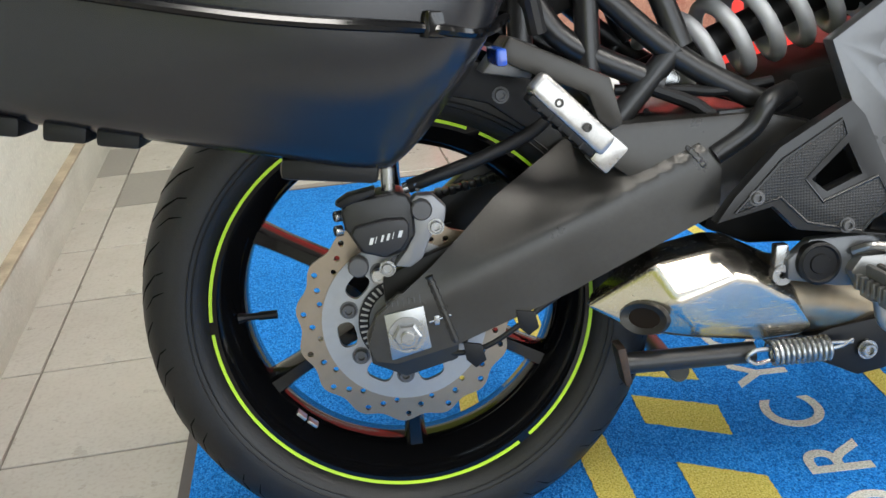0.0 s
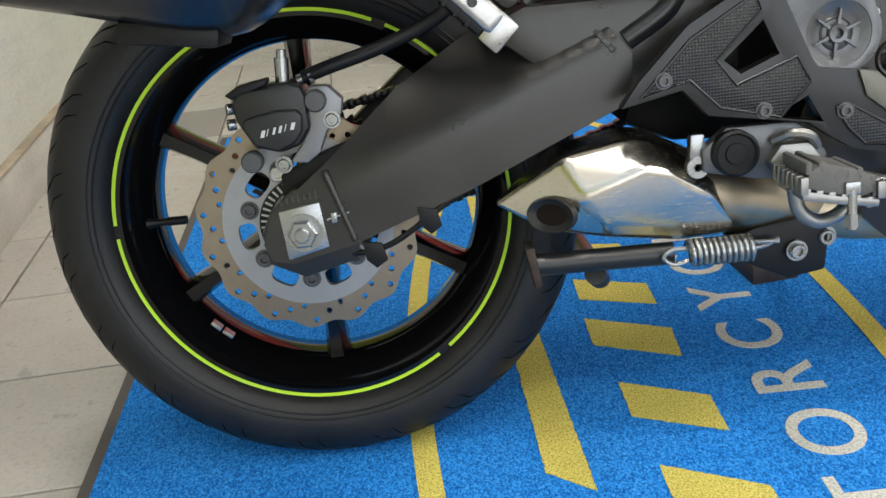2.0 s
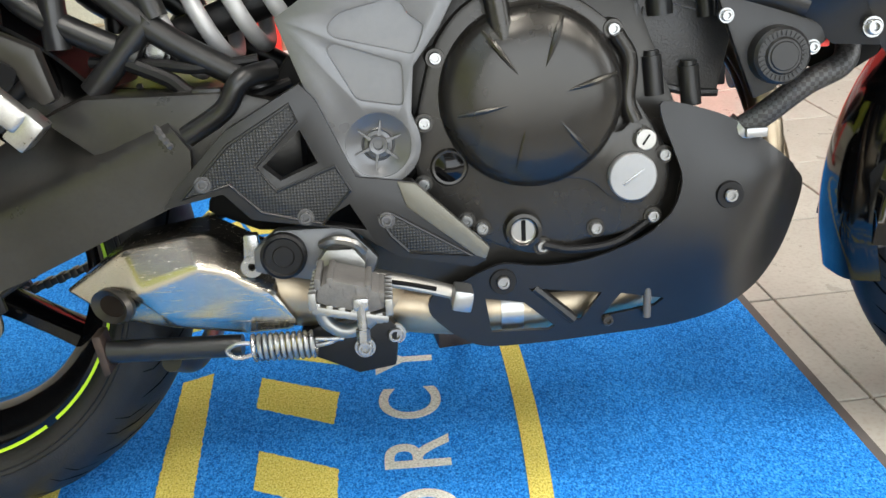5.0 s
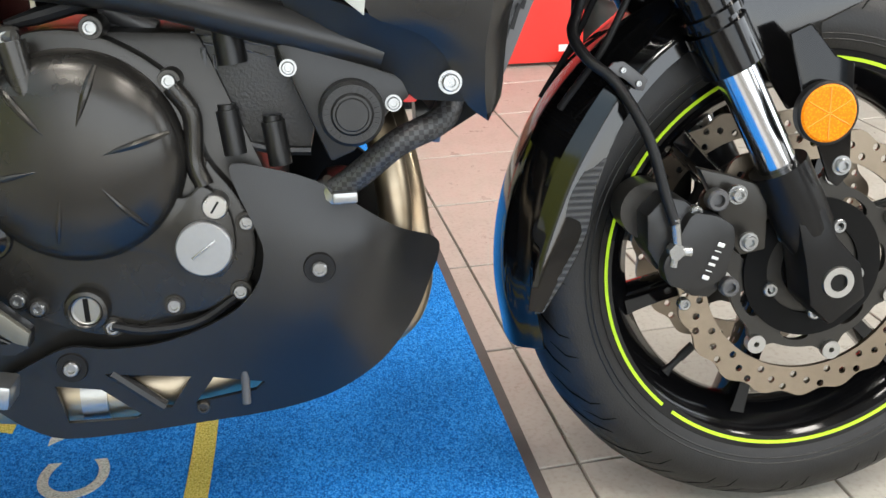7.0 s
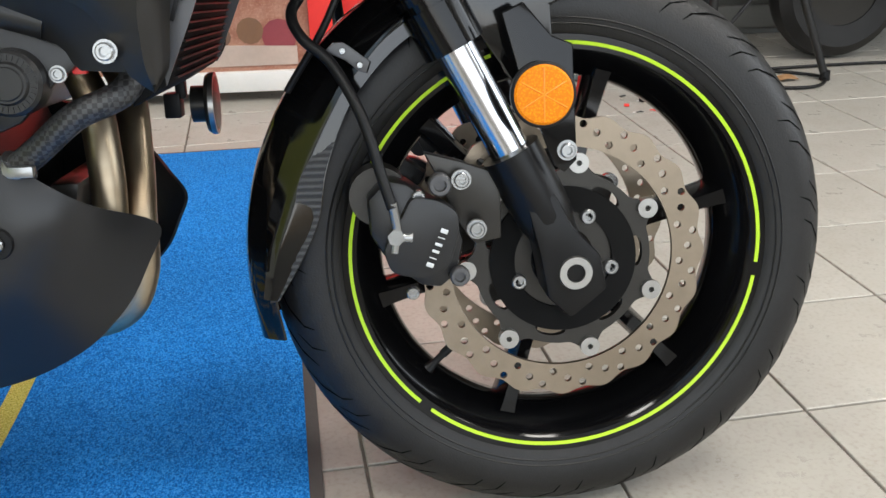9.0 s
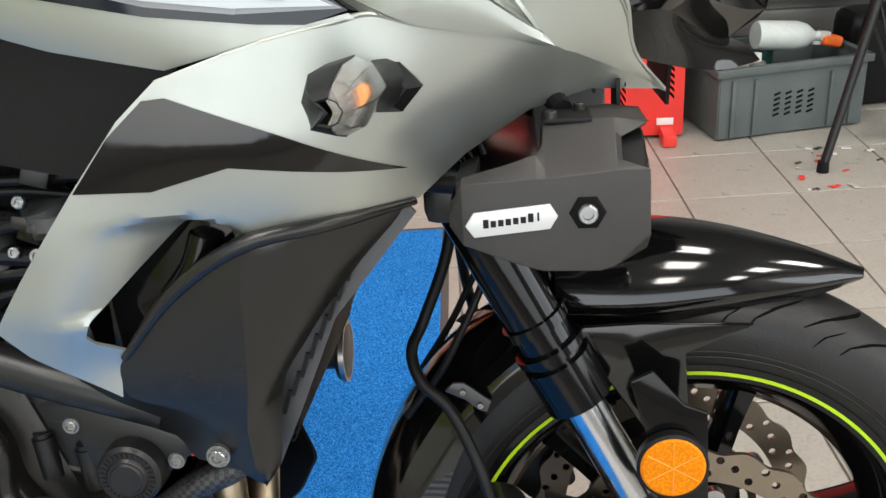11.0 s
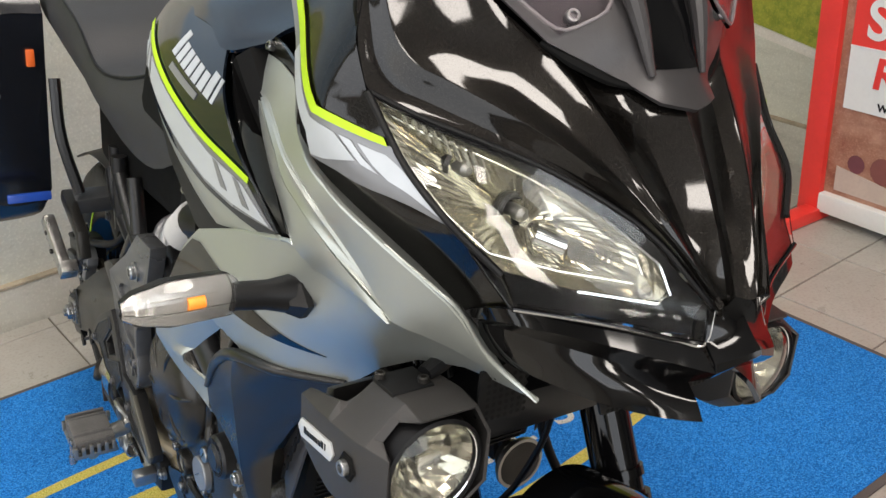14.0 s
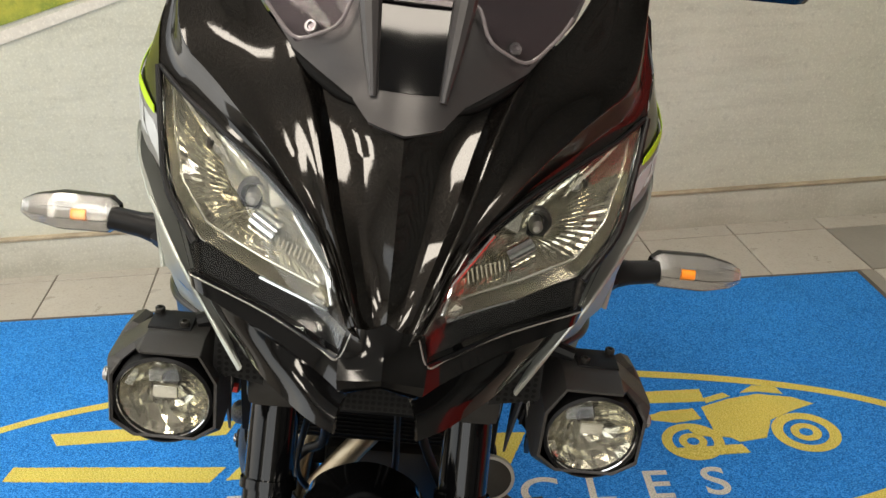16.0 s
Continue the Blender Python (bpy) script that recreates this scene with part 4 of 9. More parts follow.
for p in ((0.068, -0.161, 0.288), (0.128, -0.160, 0.318)):
    part("cable_clip", prism([(p[0] - 0.008, p[2] + 0.012), (p[0] + 0.012, p[2] + 0.008), (p[0] + 0.016, p[2] - 0.010), (p[0] + 0.004, p[2] - 0.018), (p[0] - 0.006, p[2] - 0.008)], p[1] - 0.003, p[1] + 0.002, 0.001), soft_black, bike)

# ---- rear mudguard, subframe, spring ----
hug = sheet([[(0.335 * math.cos(radians(a)) * 1.0, y, 0.315 + 0.335 * math.sin(radians(a)) - abs(y) * 0.18) for a in (34, 50, 66, 82, 100, 118)] for y in (-0.095, -0.06, 0.0, 0.06, 0.095)], 0.004)
part("rear_mudguard", hug, soft_black, bike, "black plastic rear mudguard")
part("mudguard_arm", prism([(0.114, 0.592), (0.171, 0.566), (0.178, 0.545), (0.161, 0.510), (0.112, 0.548), (0.07, 0.56), (0.07, 0.60)], -0.112, -0.09, 0.006), soft_black, bike)
bolt(bike, (0.126, -0.113, 0.556), 0.007, cast_grey, washer=True)
tubes = (((0.215, -0.115, 0.675), (0.318, -0.118, 0.580), (0.430, -0.120, 0.512)), ((0.222, -0.115, 0.70), (0.222, -0.115, 0.565)), ((0.160, -0.11, 0.66), (0.20, -0.113, 0.605), (0.30, -0.115, 0.552)), ((0.250, -0.118, 0.520), (0.316, -0.118, 0.590)), ((0.29, -0.11, 0.68), (0.322, -0.116, 0.590)), ((0.155, -0.1, 0.70), (0.152, -0.1, 0.59)))
for pts in tubes:
    pair("frame_tube", tube(pts, 0.0135, 14, 6), tube_black, bike, "satin black steel frame tube")
part("frame_tube", tube([(0.345, -0.15, 0.475), (0.385, -0.152, 0.500), (0.405, -0.152, 0.528), (0.435, -0.13, 0.535)], 0.011, 12), tube_black, bike)
top, low = Vector((0.56, -0.035, 0.650)), Vector((0.315, -0.045, 0.562))
ax = (top - low).normalized()
side_v, up_v = ax.orthogonal().normalized(), None
up_v = ax.cross(side_v)
coil = [low + ax * ((top - low).length * k / 140) + 0.043 * (side_v * math.cos(2 * math.pi * k / 20) + up_v * math.sin(2 * math.pi * k / 20)) for k in range(141)]
shock = part("shock_absorber", bar(low - ax * 0.04, top + ax * 0.05, 0.019, 20), soft_black, bike, "rear shock absorber with a grey coil spring")
part("coil_spring", tube(coil, 0.0092, 12, 1, smooth=False), spring_grey, shock, "grey coil spring")
part("clevis", joined(prism([(0.292, 0.548), (0.302, 0.572), (0.322, 0.578), (0.336, 0.562), (0.33, 0.54), (0.31, 0.532)], -0.085, -0.03, 0.004), lathe([(0, -0.092), (0.011, -0.092), (0.011, -0.08), (0, -0.08)], (0.314, 0, 0.556), 6, closed=False)), cast_grey, shock)
bolt(bike, (0.314, -0.092, 0.556), 0.011, zinc, socket=False, washer=True)
for k, pts in enumerate((((0.29, -0.12, 0.548), (0.33, -0.125, 0.53), (0.36, -0.13, 0.512), (0.43, -0.12, 0.515)), ((0.25, -0.11, 0.55), (0.32, -0.12, 0.545), (0.36, -0.125, 0.54), (0.42, -0.12, 0.545)), ((0.34, -0.135, 0.515), (0.40, -0.14, 0.508), (0.45, -0.12, 0.52)))):
    part("cable", tube(pts, 0.006 if k else 0.008, 10), soft_black, bike)
part("connector", box((0.368, -0.132, 0.512), (0.030, 0.022, 0.018), 0.003), black_plastic, bike)
# plain near-black blocks put the shade behind the frame tubes into their colour
part("gearbox", prism([(0.345, 0.385), (0.37, 0.44), (0.45, 0.55), (0.56, 0.57), (0.58, 0.40), (0.54, 0.350), (0.40, 0.360)], -0.105, 0.11, 0.01), mesh_shade_black, bike, "dark gearbox rear")
part("rear_frame", prism([(0.05, 0.66), (0.18, 0.63), (0.30, 0.66), (0.50, 0.66), (0.56, 0.60), (0.60, 0.60), (0.60, 0.80), (0.05, 0.80)], -0.10, 0.10, 0.01), mesh_shade_black, bike, "shaded frame members under the seat, as one near-black block")

# pillion foot rest
hang = part("pillion_bracket", prism([(0.116, 0.601), (0.128, 0.620), (0.226, 0.572), (0.238, 0.524), (0.226, 0.518), (0.212, 0.528), (0.203, 0.556), (0.13, 0.590)], -0.195, -0.175, 0.004), dark_metal, bike, "satin dark pillion bracket")
part("bracket_arm", prism([(0.10, 0.585), (0.13, 0.62), (0.16, 0.606), (0.15, 0.575)], -0.178, -0.11, 0.004), frame_grey, hang)
peg = moved(bevelled(box((0, 0, 0), (0.100, 0.021, 0.025), 0), 0.007, 4), pose(0.179, -0.222, 0.542, 0, 46, 6))
pp = part("pillion_peg", peg, worn_alloy, bike, "worn alloy pillion foot peg, folded")
part("rubber_pad", moved(bevelled(box((0, 0, 0), (0.086, 0.022, 0.010), 0), 0.003), pose(0.168, -0.219, 0.533, 0, 46, 6)), soft_black, pp, "black rubber tread")
for k in range(5):
    part("tread_rib", moved(box((0.014 * (k - 2), 0, 0), (0.004, 0.023, 0.0125), 0.001), pose(0.168, -0.219, 0.533, 0, 46, 6)), soft_black, pp)
part("hinge", moved(bevelled(box((0, 0, 0), (0.024, 0.030, 0.034), 0), 0.004), pose(0.214, -0.212, 0.500, 0, 46, 0)), worn_alloy, pp, "bare metal hinge block")
for p in ((0.166, -0.2325, 0.555), (0.192, -0.2325, 0.529)):
    bolt(pp, p, 0.0045, dark_metal)

# ---- exhaust, stands, foot rest ----
# muffler shell: flat facets that meet in rounded edges
def faceted(points, faces, width, segments=3):
    bm = bmesh.new()
    vs = [bm.verts.new(p) for p in points]
    for f in faces:
        bm.faces.new([vs[i] for i in f])
    bmesh.ops.recalc_face_normals(bm, faces=bm.faces)
    return bevelled(bm, width, segments, 8)


M_PTS = P3("0.198,-.146,0.320 0.271,-.168,0.367 0.340,-.165,0.379 0.362,-.163,0.376 0.285,-.190,0.329 0.349,-.196,0.353 0.376,-.195,0.344 0.415,-.190,0.319 0.447,-.176,0.280 0.251,-.165,0.291 0.314,-.170,0.279 0.388,-.170,0.268 0.306,-.187,0.297 0.430,-.168,0.268 "
           "0.210,-.110,0.322 0.271,-.110,0.372 0.340,-.110,0.384 0.362,-.110,0.381 0.430,-.110,0.345 0.450,-.110,0.270 0.388,-.110,0.262 0.314,-.110,0.272 0.251,-.110,0.286 0.430,-.165,0.330")
M_FACES = [(0, 1, 4, 9), (9, 4, 12, 10), (1, 2, 5, 4), (2, 3, 6, 5), (3, 23, 7, 6), (4, 5, 12), (5, 6, 7, 12), (12, 7, 8), (10, 12, 8, 13, 11), (0, 14, 15, 1), (1, 15, 16, 2), (2, 16, 17, 3), (3, 17, 18, 23), (23, 18, 19, 13, 8, 7), (13, 19, 20, 11), (11, 20, 21, 10), (10, 21, 22, 9), (9, 22, 14, 0), (14, 22, 21, 20, 19, 18, 17, 16, 15)]
muffler = part("muffler", faceted(M_PTS, M_FACES, 0.0075, 4), brushed_steel, bike, "brushed steel underbelly muffler with a pointed tail", 20)
part("muffler_neck", tube([(0.375, -0.135, 0.322), (0.44, -0.135, 0.305), (0.50, -0.125, 0.288), (0.55, -0.115, 0.28)], [0.042, 0.042, 0.036, 0.028], 24, 5), tanned_pipe, muffler, "heat-tanned muffler neck")
part("tail_rim", moved(lathe([(0.014, -0.006), (0.021, -0.006), (0.023, 0.0), (0.021, 0.006), (0.014, 0.002)], seg=28, axis="z"), Matrix.Translation((0.256, -0.177, 0.311)) @ Vector((-0.55, -0.83, 0.06)).to_track_quat("Z", "Y").to_matrix().to_4x4() @ Matrix.Diagonal((1.25, 0.82, 1, 1))), dark_metal, muffler, "oval outlet rim")
# near-black disc closing the outlet
part("tail_hole", moved(lathe([(0.0, 0.001), (0.0185, 0.001), (0.0185, -0.002), (0.0, -0.002)], seg=28, axis="z", closed=False), Matrix.Translation((0.2557, -0.1775, 0.311)) @ Vector((-0.55, -0.83, 0.06)).to_track_quat("Z", "Y").to_matrix().to_4x4() @ Matrix.Diagonal((1.25, 0.82, 1, 1))), surface("outlet_black", (0.010, 0.007, 0.005), 0.9, spec=0.1), muffler, "near-black outlet")
part("muffler_clamp", joined(prism([(0.396, 0.380), (0.410, 0.380), (0.412, 0.352), (0.394, 0.352)], -0.190, -0.175, 0.003), lathe([(0.004, -0.192), (0.011, -0.192), (0.011, -0.18), (0.004, -0.18)], (0.402, 0, 0.347), 18)), zinc, muffler, "plated clamp")
hanger = part("muffler_hanger", prism([(0.405, 0.365), (0.43, 0.385), (0.50, 0.385), (0.53, 0.35), (0.52, 0.325), (0.46, 0.330), (0.405, 0.342)], -0.197, -0.180, 0.005), frame_grey, bike, "grey cast hanger plate")
part("rubber_bush", lathe([(0, -0.2075), (0.010, -0.2075), (0.011, -0.2055), (0.018, -0.2055), (0.020, -0.208), (0.023, -0.206), (0.023, -0.19), (0, -0.19)], (0.436, 0, 0.360), 32, closed=False), soft_black, hanger)
part("header_pipe", tube([(0.52, -0.115, 0.278), (0.60, -0.118, 0.266), (0.70, -0.118, 0.262), (0.80, -0.10, 0.266), (0.89, -0.07, 0.285)], 0.032, 20), tanned_pipe, bike, "heat-tanned exhaust pipe")
part("pipe_collar", lathe([(0.030, -0.012), (0.036, -0.012), (0.036, 0.012), (0.030, 0.012)], (0.668, -0.118, 0.2625), 24, "x"), steel, bike)
for _pipe in (P3("0.89,-.030,0.55 0.925,-.045,0.545 0.952,-.066,0.503 0.962,-.086,0.455 0.964,-.094,0.400 0.955,-.094,0.335 0.930,-.086,0.288 0.880,-.075,0.268"),
              P3("0.89,0.060,0.55 0.935,0.050,0.548 0.968,0.020,0.505 0.981,-.030,0.440 0.985,-.066,0.385 0.982,-.074,0.325 0.955,-.072,0.284 0.880,-.065,0.268")):
    part("header_pipe", tube(_pipe, 0.0170, 20), tanned_pipe, bike, "heat-tanned exhaust pipe")

stand = part("centre_stand", bar((0.232, -0.158, 0.254), (0.380, -0.165, 0.254), 0.012, 18), tube_black, bike, "folded dark steel centre stand")
part("stand_foot", prism([(0.226, 0.276), (0.236, 0.277), (0.242, 0.234), (0.234, 0.230)], -0.172, -0.14, 0.003), surface("rusty_foot", (0.035, 0.022, 0.016), 0.6, metal=0.4, vary=0.5, wear=60), stand, "rusty stand foot")
part("cross_bar", tube([(0.30, -0.15, 0.235), (0.315, -0.08, 0.210), (0.315, 0.08, 0.210), (0.30, 0.15, 0.235)], 0.0115, 14), tube_black, stand)
bm = bmesh.new()
tube([(0.392 + 0.066 * k / 132, -0.182 + 0.0125 * math.cos(2 * math.pi * k / 12), 0.257 + 0.0125 * math.sin(2 * math.pi * k / 12)) for k in range(133)], 0.0027, 8, 1, bm, smooth=False)
tube([(0.392, -0.182, 0.262), (0.375, -0.183, 0.262), (0.366, -0.183, 0.255), (0.376, -0.183, 0.247), (0.392, -0.182, 0.249)], 0.0026, 8, 4, bm)
tube([(0.458, -0.182, 0.262), (0.472, -0.182, 0.261), (0.486, -0.178, 0.259)], 0.0026, 8, 4, bm)
tube([(0.458, -0.182, 0.255), (0.472, -0.182, 0.257), (0.486, -0.178, 0.262)], 0.0026, 8, 4, bm)
part("return_spring", bm, zinc, stand, "bright zinc return spring")
part("stand_bracket", prism([(0.440, 0.262), (0.468, 0.272), (0.53, 0.280), (0.545, 0.26), (0.540, 0.218), (0.50, 0.212), (0.48, 0.222), (0.45, 0.236)], -0.165, -0.13, 0.005), soft_black, bike, "black stand bracket")
for p in ((0.508, -0.170, 0.244), (0.541, -0.162, 0.254)):
    bolt(bike, p, 0.0085, zinc, washer=True)

side_stand = part("side_stand", tube([(0.585, 0.105, 0.265), (0.606, 0.170, 0.190), (0.63, 0.259, 0.123), (0.635, 0.298, 0.098)], [0.014, 0.013, 0.012, 0.012], 16, 5), tube_black, bike, "dark steel side stand, folded out")
part("stand_pad", moved(lathe([(0, 0.006), (0.016, 0.006), (0.021, 0.002), (0.021, -0.006), (0, -0.006)], seg=24, axis="z", closed=False), Matrix.Translation((0.635, 0.298, 0.098)) @ pose(0, 0, 0, 8.3, 0, 0)), tube_black, side_stand, "round stand foot")

rest = part("foot_rest", prism([(0.466, 0.350), (0.478, 0.366), (0.506, 0.366), (0.518, 0.35), (0.508, 0.328), (0.480, 0.324)], -0.212, -0.185, 0.005), alu, bike, "alloy foot rest with a rubber-topped serrated peg")
worn_rubber = surface("worn_rubber", (0.085, 0.081, 0.077), 0.7, grain=0.6, grain_scale=300, vary=0.3, wear=30)
pad = part("peg_rubber", bevelled(prism([(0.470, 0.340), (0.474, 0.354), (0.486, 0.361), (0.500, 0.357), (0.515, 0.353), (0.530, 0.345), (0.535, 0.330), (0.520, 0.326), (0.500, 0.330), (0.484, 0.334)], -0.292, -0.232, 0), 0.004, 2), worn_rubber, rest, "scuffed rubber peg top")
for k in range(6):
    part("peg_tooth", bevelled(box((0.474 + 0.0114 * k, -0.262, 0.357 - 0.0030 * k + 0.003 * math.sin(k * 2.1)), (0.0062, 0.060, 0.012), 0), 0.0025), worn_rubber, pad)
    part("alloy_tooth", box((0.472 + 0.0112 * k, -0.288, 0.334 - 0.0026 * k), (0.0064, 0.010, 0.010), 0.001), alu, rest)
part("peg", joined(joined(prism([(0.467, 0.338), (0.500, 0.330), (0.537, 0.323), (0.536, 0.316), (0.500, 0.322), (0.467, 0.329)], -0.294, -0.228, 0.002), tube([(0.471, -0.262, 0.334), (0.476, -0.262, 0.312), (0.492, -0.262, 0.300), (0.510, -0.262, 0.303), (0.528, -0.262, 0.318)], 0.007, 12, 5)), bar((0.500, -0.205, 0.335), (0.503, -0.240, 0.330), 0.013, 16)), alu, rest, "worn alloy peg")
for k in range(7):
    for x in (0.5375, 0.4685):
        part("alloy_tooth", box((x, -0.224 - 0.0115 * k, 0.332 + (0.010 if x < 0.5 else 0.0)), (0.007, 0.0058, 0.016), 0.001), alu, rest)
part("feeler", joined(bar((0.512, -0.292, 0.335), (0.512, -0.293, 0.298), 0.0045, 12), joined(lathe([(0, 0.300), (0.0065, 0.300), (0.0065, 0.312), (0, 0.312)], (0.512, -0.2925, 0), 6, "z", closed=False), box((0.512, -0.290, 0.336), (0.014, 0.012, 0.012), 0.002))), zinc, rest, "screwed-in feeler peg")
part("spring_clip", tube([(0.474, -0.20, 0.368), (0.488, -0.214, 0.376), (0.505, -0.214, 0.372), (0.515, -0.205, 0.36)], 0.005, 8), alu, rest)
part("brake_pedal", tube([(0.50, -0.19, 0.332), (0.545, -0.196, 0.325), (0.595, -0.200, 0.312), (0.606, -0.205, 0.308)], [0.011, 0.009, 0.008, 0.008], 12, 6, flat=0.6), alu, bike, "alloy rear brake pedal")
# a black bar along the pedal stands in for its shaded slot
part("pedal_slot_shade", tube([(0.53, -0.2035, 0.328), (0.56, -0.2045, 0.322), (0.585, -0.206, 0.316)], 0.0024, 8, 4), mesh_shade_black, bike)
part("pedal_pad", moved(bevelled(box((0, 0, 0), (0.020, 0.034, 0.022), 0), 0.004), pose(0.610, -0.212, 0.308, 0, 12, 0)), zinc, bike, "knurled brake pedal tip")

# ---- frame plates ----
hp = part("heel_guard", prism([(0.326, 0.415), (0.345, 0.440), (0.392, 0.487), (0.466, 0.528), (0.480, 0.512), (0.513, 0.436), (0.567, 0.428), (0.638, 0.358), (0.636, 0.344), (0.623, 0.338), (0.549, 0.354), (0.530, 0.366), (0.505, 0.384), (0.410, 0.400), (0.385, 0.427)], -0.209, -0.190, 0.004,
          [[(0.425, 0.451), (0.463, 0.485), (0.478, 0.452), (0.441, 0.437)], [(0.471, 0.392), (0.505, 0.410), (0.520, 0.383)]]), black_plastic, bike, "black heel guard with grippy inlays")


def grip():
    m = Nodes("grip")
    v = m.node("ShaderNodeTexVoronoi", Scale=330.0)
    v.feature = "F1"
    v.inputs["Randomness"].default_value = 0.0
    m.link(m.coords(), v.inputs["Vector"])
    m.set(Base_Color=m.mix(m.ramp(v.outputs["Distance"], 0.2, 0.6, 0, 1), (0.014, 0.014, 0.0145), (0.003, 0.003, 0.003)), Roughness=0.46)
    m.bump(v.outputs["Distance"], 0.7, 0.002)
    return m.mat


grip = grip()
for o in ([(0.345, 0.424), (0.394, 0.474), (0.456, 0.510), (0.461, 0.494), (0.418, 0.452), (0.436, 0.427), (0.494, 0.448), (0.507, 0.424), (0.478, 0.392), (0.42, 0.407), (0.392, 0.436)], [(0.532, 0.397), (0.545, 0.398), (0.622, 0.350), (0.560, 0.358), (0.543, 0.376)]):
    part("grip_inlay", prism(o, -0.2105, -0.205, 0.001), grip, hp, "dimpled rubber inlay")
    part("inlay_edge", tube([(x, -0.2100, z) for x, z in o], 0.0018, 6, 1, smooth=False, loop=True), black_plastic, hp)
for p in ((0.367, -0.211, 0.438), (0.462, -0.211, 0.400), (0.540, -0.211, 0.392)):
    bolt(bike, p, 0.0062, cast_grey, washer=True)

PV = (0.5365, 0, 0.4645)
frame_dark = surface("frame_dark", (0.100, 0.102, 0.106), 0.29, metal=0.5, grain=0.14, grain_scale=800)
_fp = [(0.448, 0.588), (0.470, 0.602), (0.540, 0.648), (0.60, 0.70), (0.66, 0.70), (0.635, 0.635), (0.600, 0.572), (0.574, 0.538), (0.570, 0.493)]
_fp += [(PV[0] + 0.0415 * math.cos(radians(a)), PV[2] + 0.0405 * math.sin(radians(a))) for a in range(24, -150, -12)] + [(0.488, 0.471)]
RECESS = ([(0.495, 0.578), (0.507, 0.590), (0.558, 0.602), (0.567, 0.596), (0.571, 0.587), (0.587, 0.575), (0.576, 0.549), (0.499, 0.569)], [(0.493, 0.557), (0.501, 0.563), (0.564, 0.541), (0.563, 0.501), (0.519, 0.509)])
_ph = [(PV[0] + 0.0315 * math.cos(2 * math.pi * k / 40), PV[2] + 0.0315 * math.sin(2 * math.pi * k / 40)) for k in range(40)]
fp = part("frame_cover", prism(_fp, -0.203, -0.180, 0.0032, [rounded(o, 0.006) for o in RECESS] + [_ph]), frame_dark, bike, "dark grey satin frame cover with two recesses")
for o in RECESS:
    part("recess", prism([(x, z) for x, z in o], -0.1970, -0.186, 0), frame_dark, fp, "recessed field")
part("strut_face", bevelled(prism([(0.552, 0.430), (0.570, 0.427), (0.640, 0.358), (0.636, 0.346), (0.626, 0.350), (0.560, 0.404)], -0.2125, -0.205, 0), 0.002), surface("strut_olive", (0.115, 0.110, 0.090), 0.40, metal=0.5, grain=0.2), hp, "olive-grey strut")
piv = part("pivot_cap", lathe([(0, -0.1955), (0.0045, -0.1955), (0.0050, -0.2020), (0.0085, -0.2026), (0.0100, -0.1970), (0.0135, -0.1960), (0.0150, -0.1972), (0.0165, -0.1958), (0.024, -0.1972), (0.0300, -0.2010), (0.0322, -0.2014), (0.0322, -0.190), (0, -0.190)], PV, 64, closed=False), frame_dark, bike, "dished dark pivot cap with six ribs")
for k in range(6):
    a = radians(22 + 60 * k)
    part("rib", moved(prism([(0.009, -0.0016), (0.0235, -0.0006), (0.0235, 0.0006), (0.009, 0.0016)], -0.2006, -0.1950, 0), Matrix.Translation((PV[0], 0, PV[2])) @ pose(0, 0, 0, 0, -math.degrees(a), 0)), frame_dark, piv)
bolt(bike, (0.590, -0.206, 0.640), 0.011, zinc, washer=True)

# ---- engine ----
engine = part("crankcase", prism([(0.50, 0.33), (0.55, 0.46), (0.56, 0.56), (0.62, 0.61), (0.80, 0.60), (0.86, 0.44), (0.84, 0.32), (0.78, 0.28), (0.60, 0.28)], -0.148, 0.16, 0.012), dark_metal, bike, "dark painted engine block")
_rim = [(0.583, 0.513), (0.598, 0.556), (0.625, 0.588), (0.665, 0.606), (0.715, 0.602), (0.765, 0.572), (0.790, 0.535), (0.797, 0.492), (0.823, 0.452), (0.833, 0.415), (0.822, 0.372), (0.790, 0.352), (0.745, 0.346), (0.696, 0.334), (0.655, 0.345), (0.622, 0.364), (0.578, 0.408), (0.572, 0.46)]
cover = part("clutch_cover", prism([tuple(p)[:2] for p in spline([(x, z, 0) for x, z in _rim], 4, True)], -0.168, -0.13, 0.005), engine_paint, bike, "satin black clutch cover with radial ribs", 40)
part("dome", lathe([(0, -0.2055), (0.03, -0.205), (0.058, -0.2025), (0.076, -0.197), (0.086, -0.189), (0.091, -0.178), (0.0925, -0.160), (0, -0.160)], (0.690, 0, 0.500), 72, closed=False), engine_paint, cover, "domed cover", 50)
_b = prism([tuple(p)[:2] for p in spline([(x, z, 0) for x, z in ((0.64, 0.425), (0.70, 0.418), (0.745, 0.412), (0.77, 0.392), (0.80, 0.386), (0.815, 0.41), (0.812, 0.448), (0.792, 0.47), (0.775, 0.46), (0.74, 0.47), (0.66, 0.47))], 4, True)], -0.181, -0.16, 0.006)
part("shoulder", _b, engine_paint, cover)
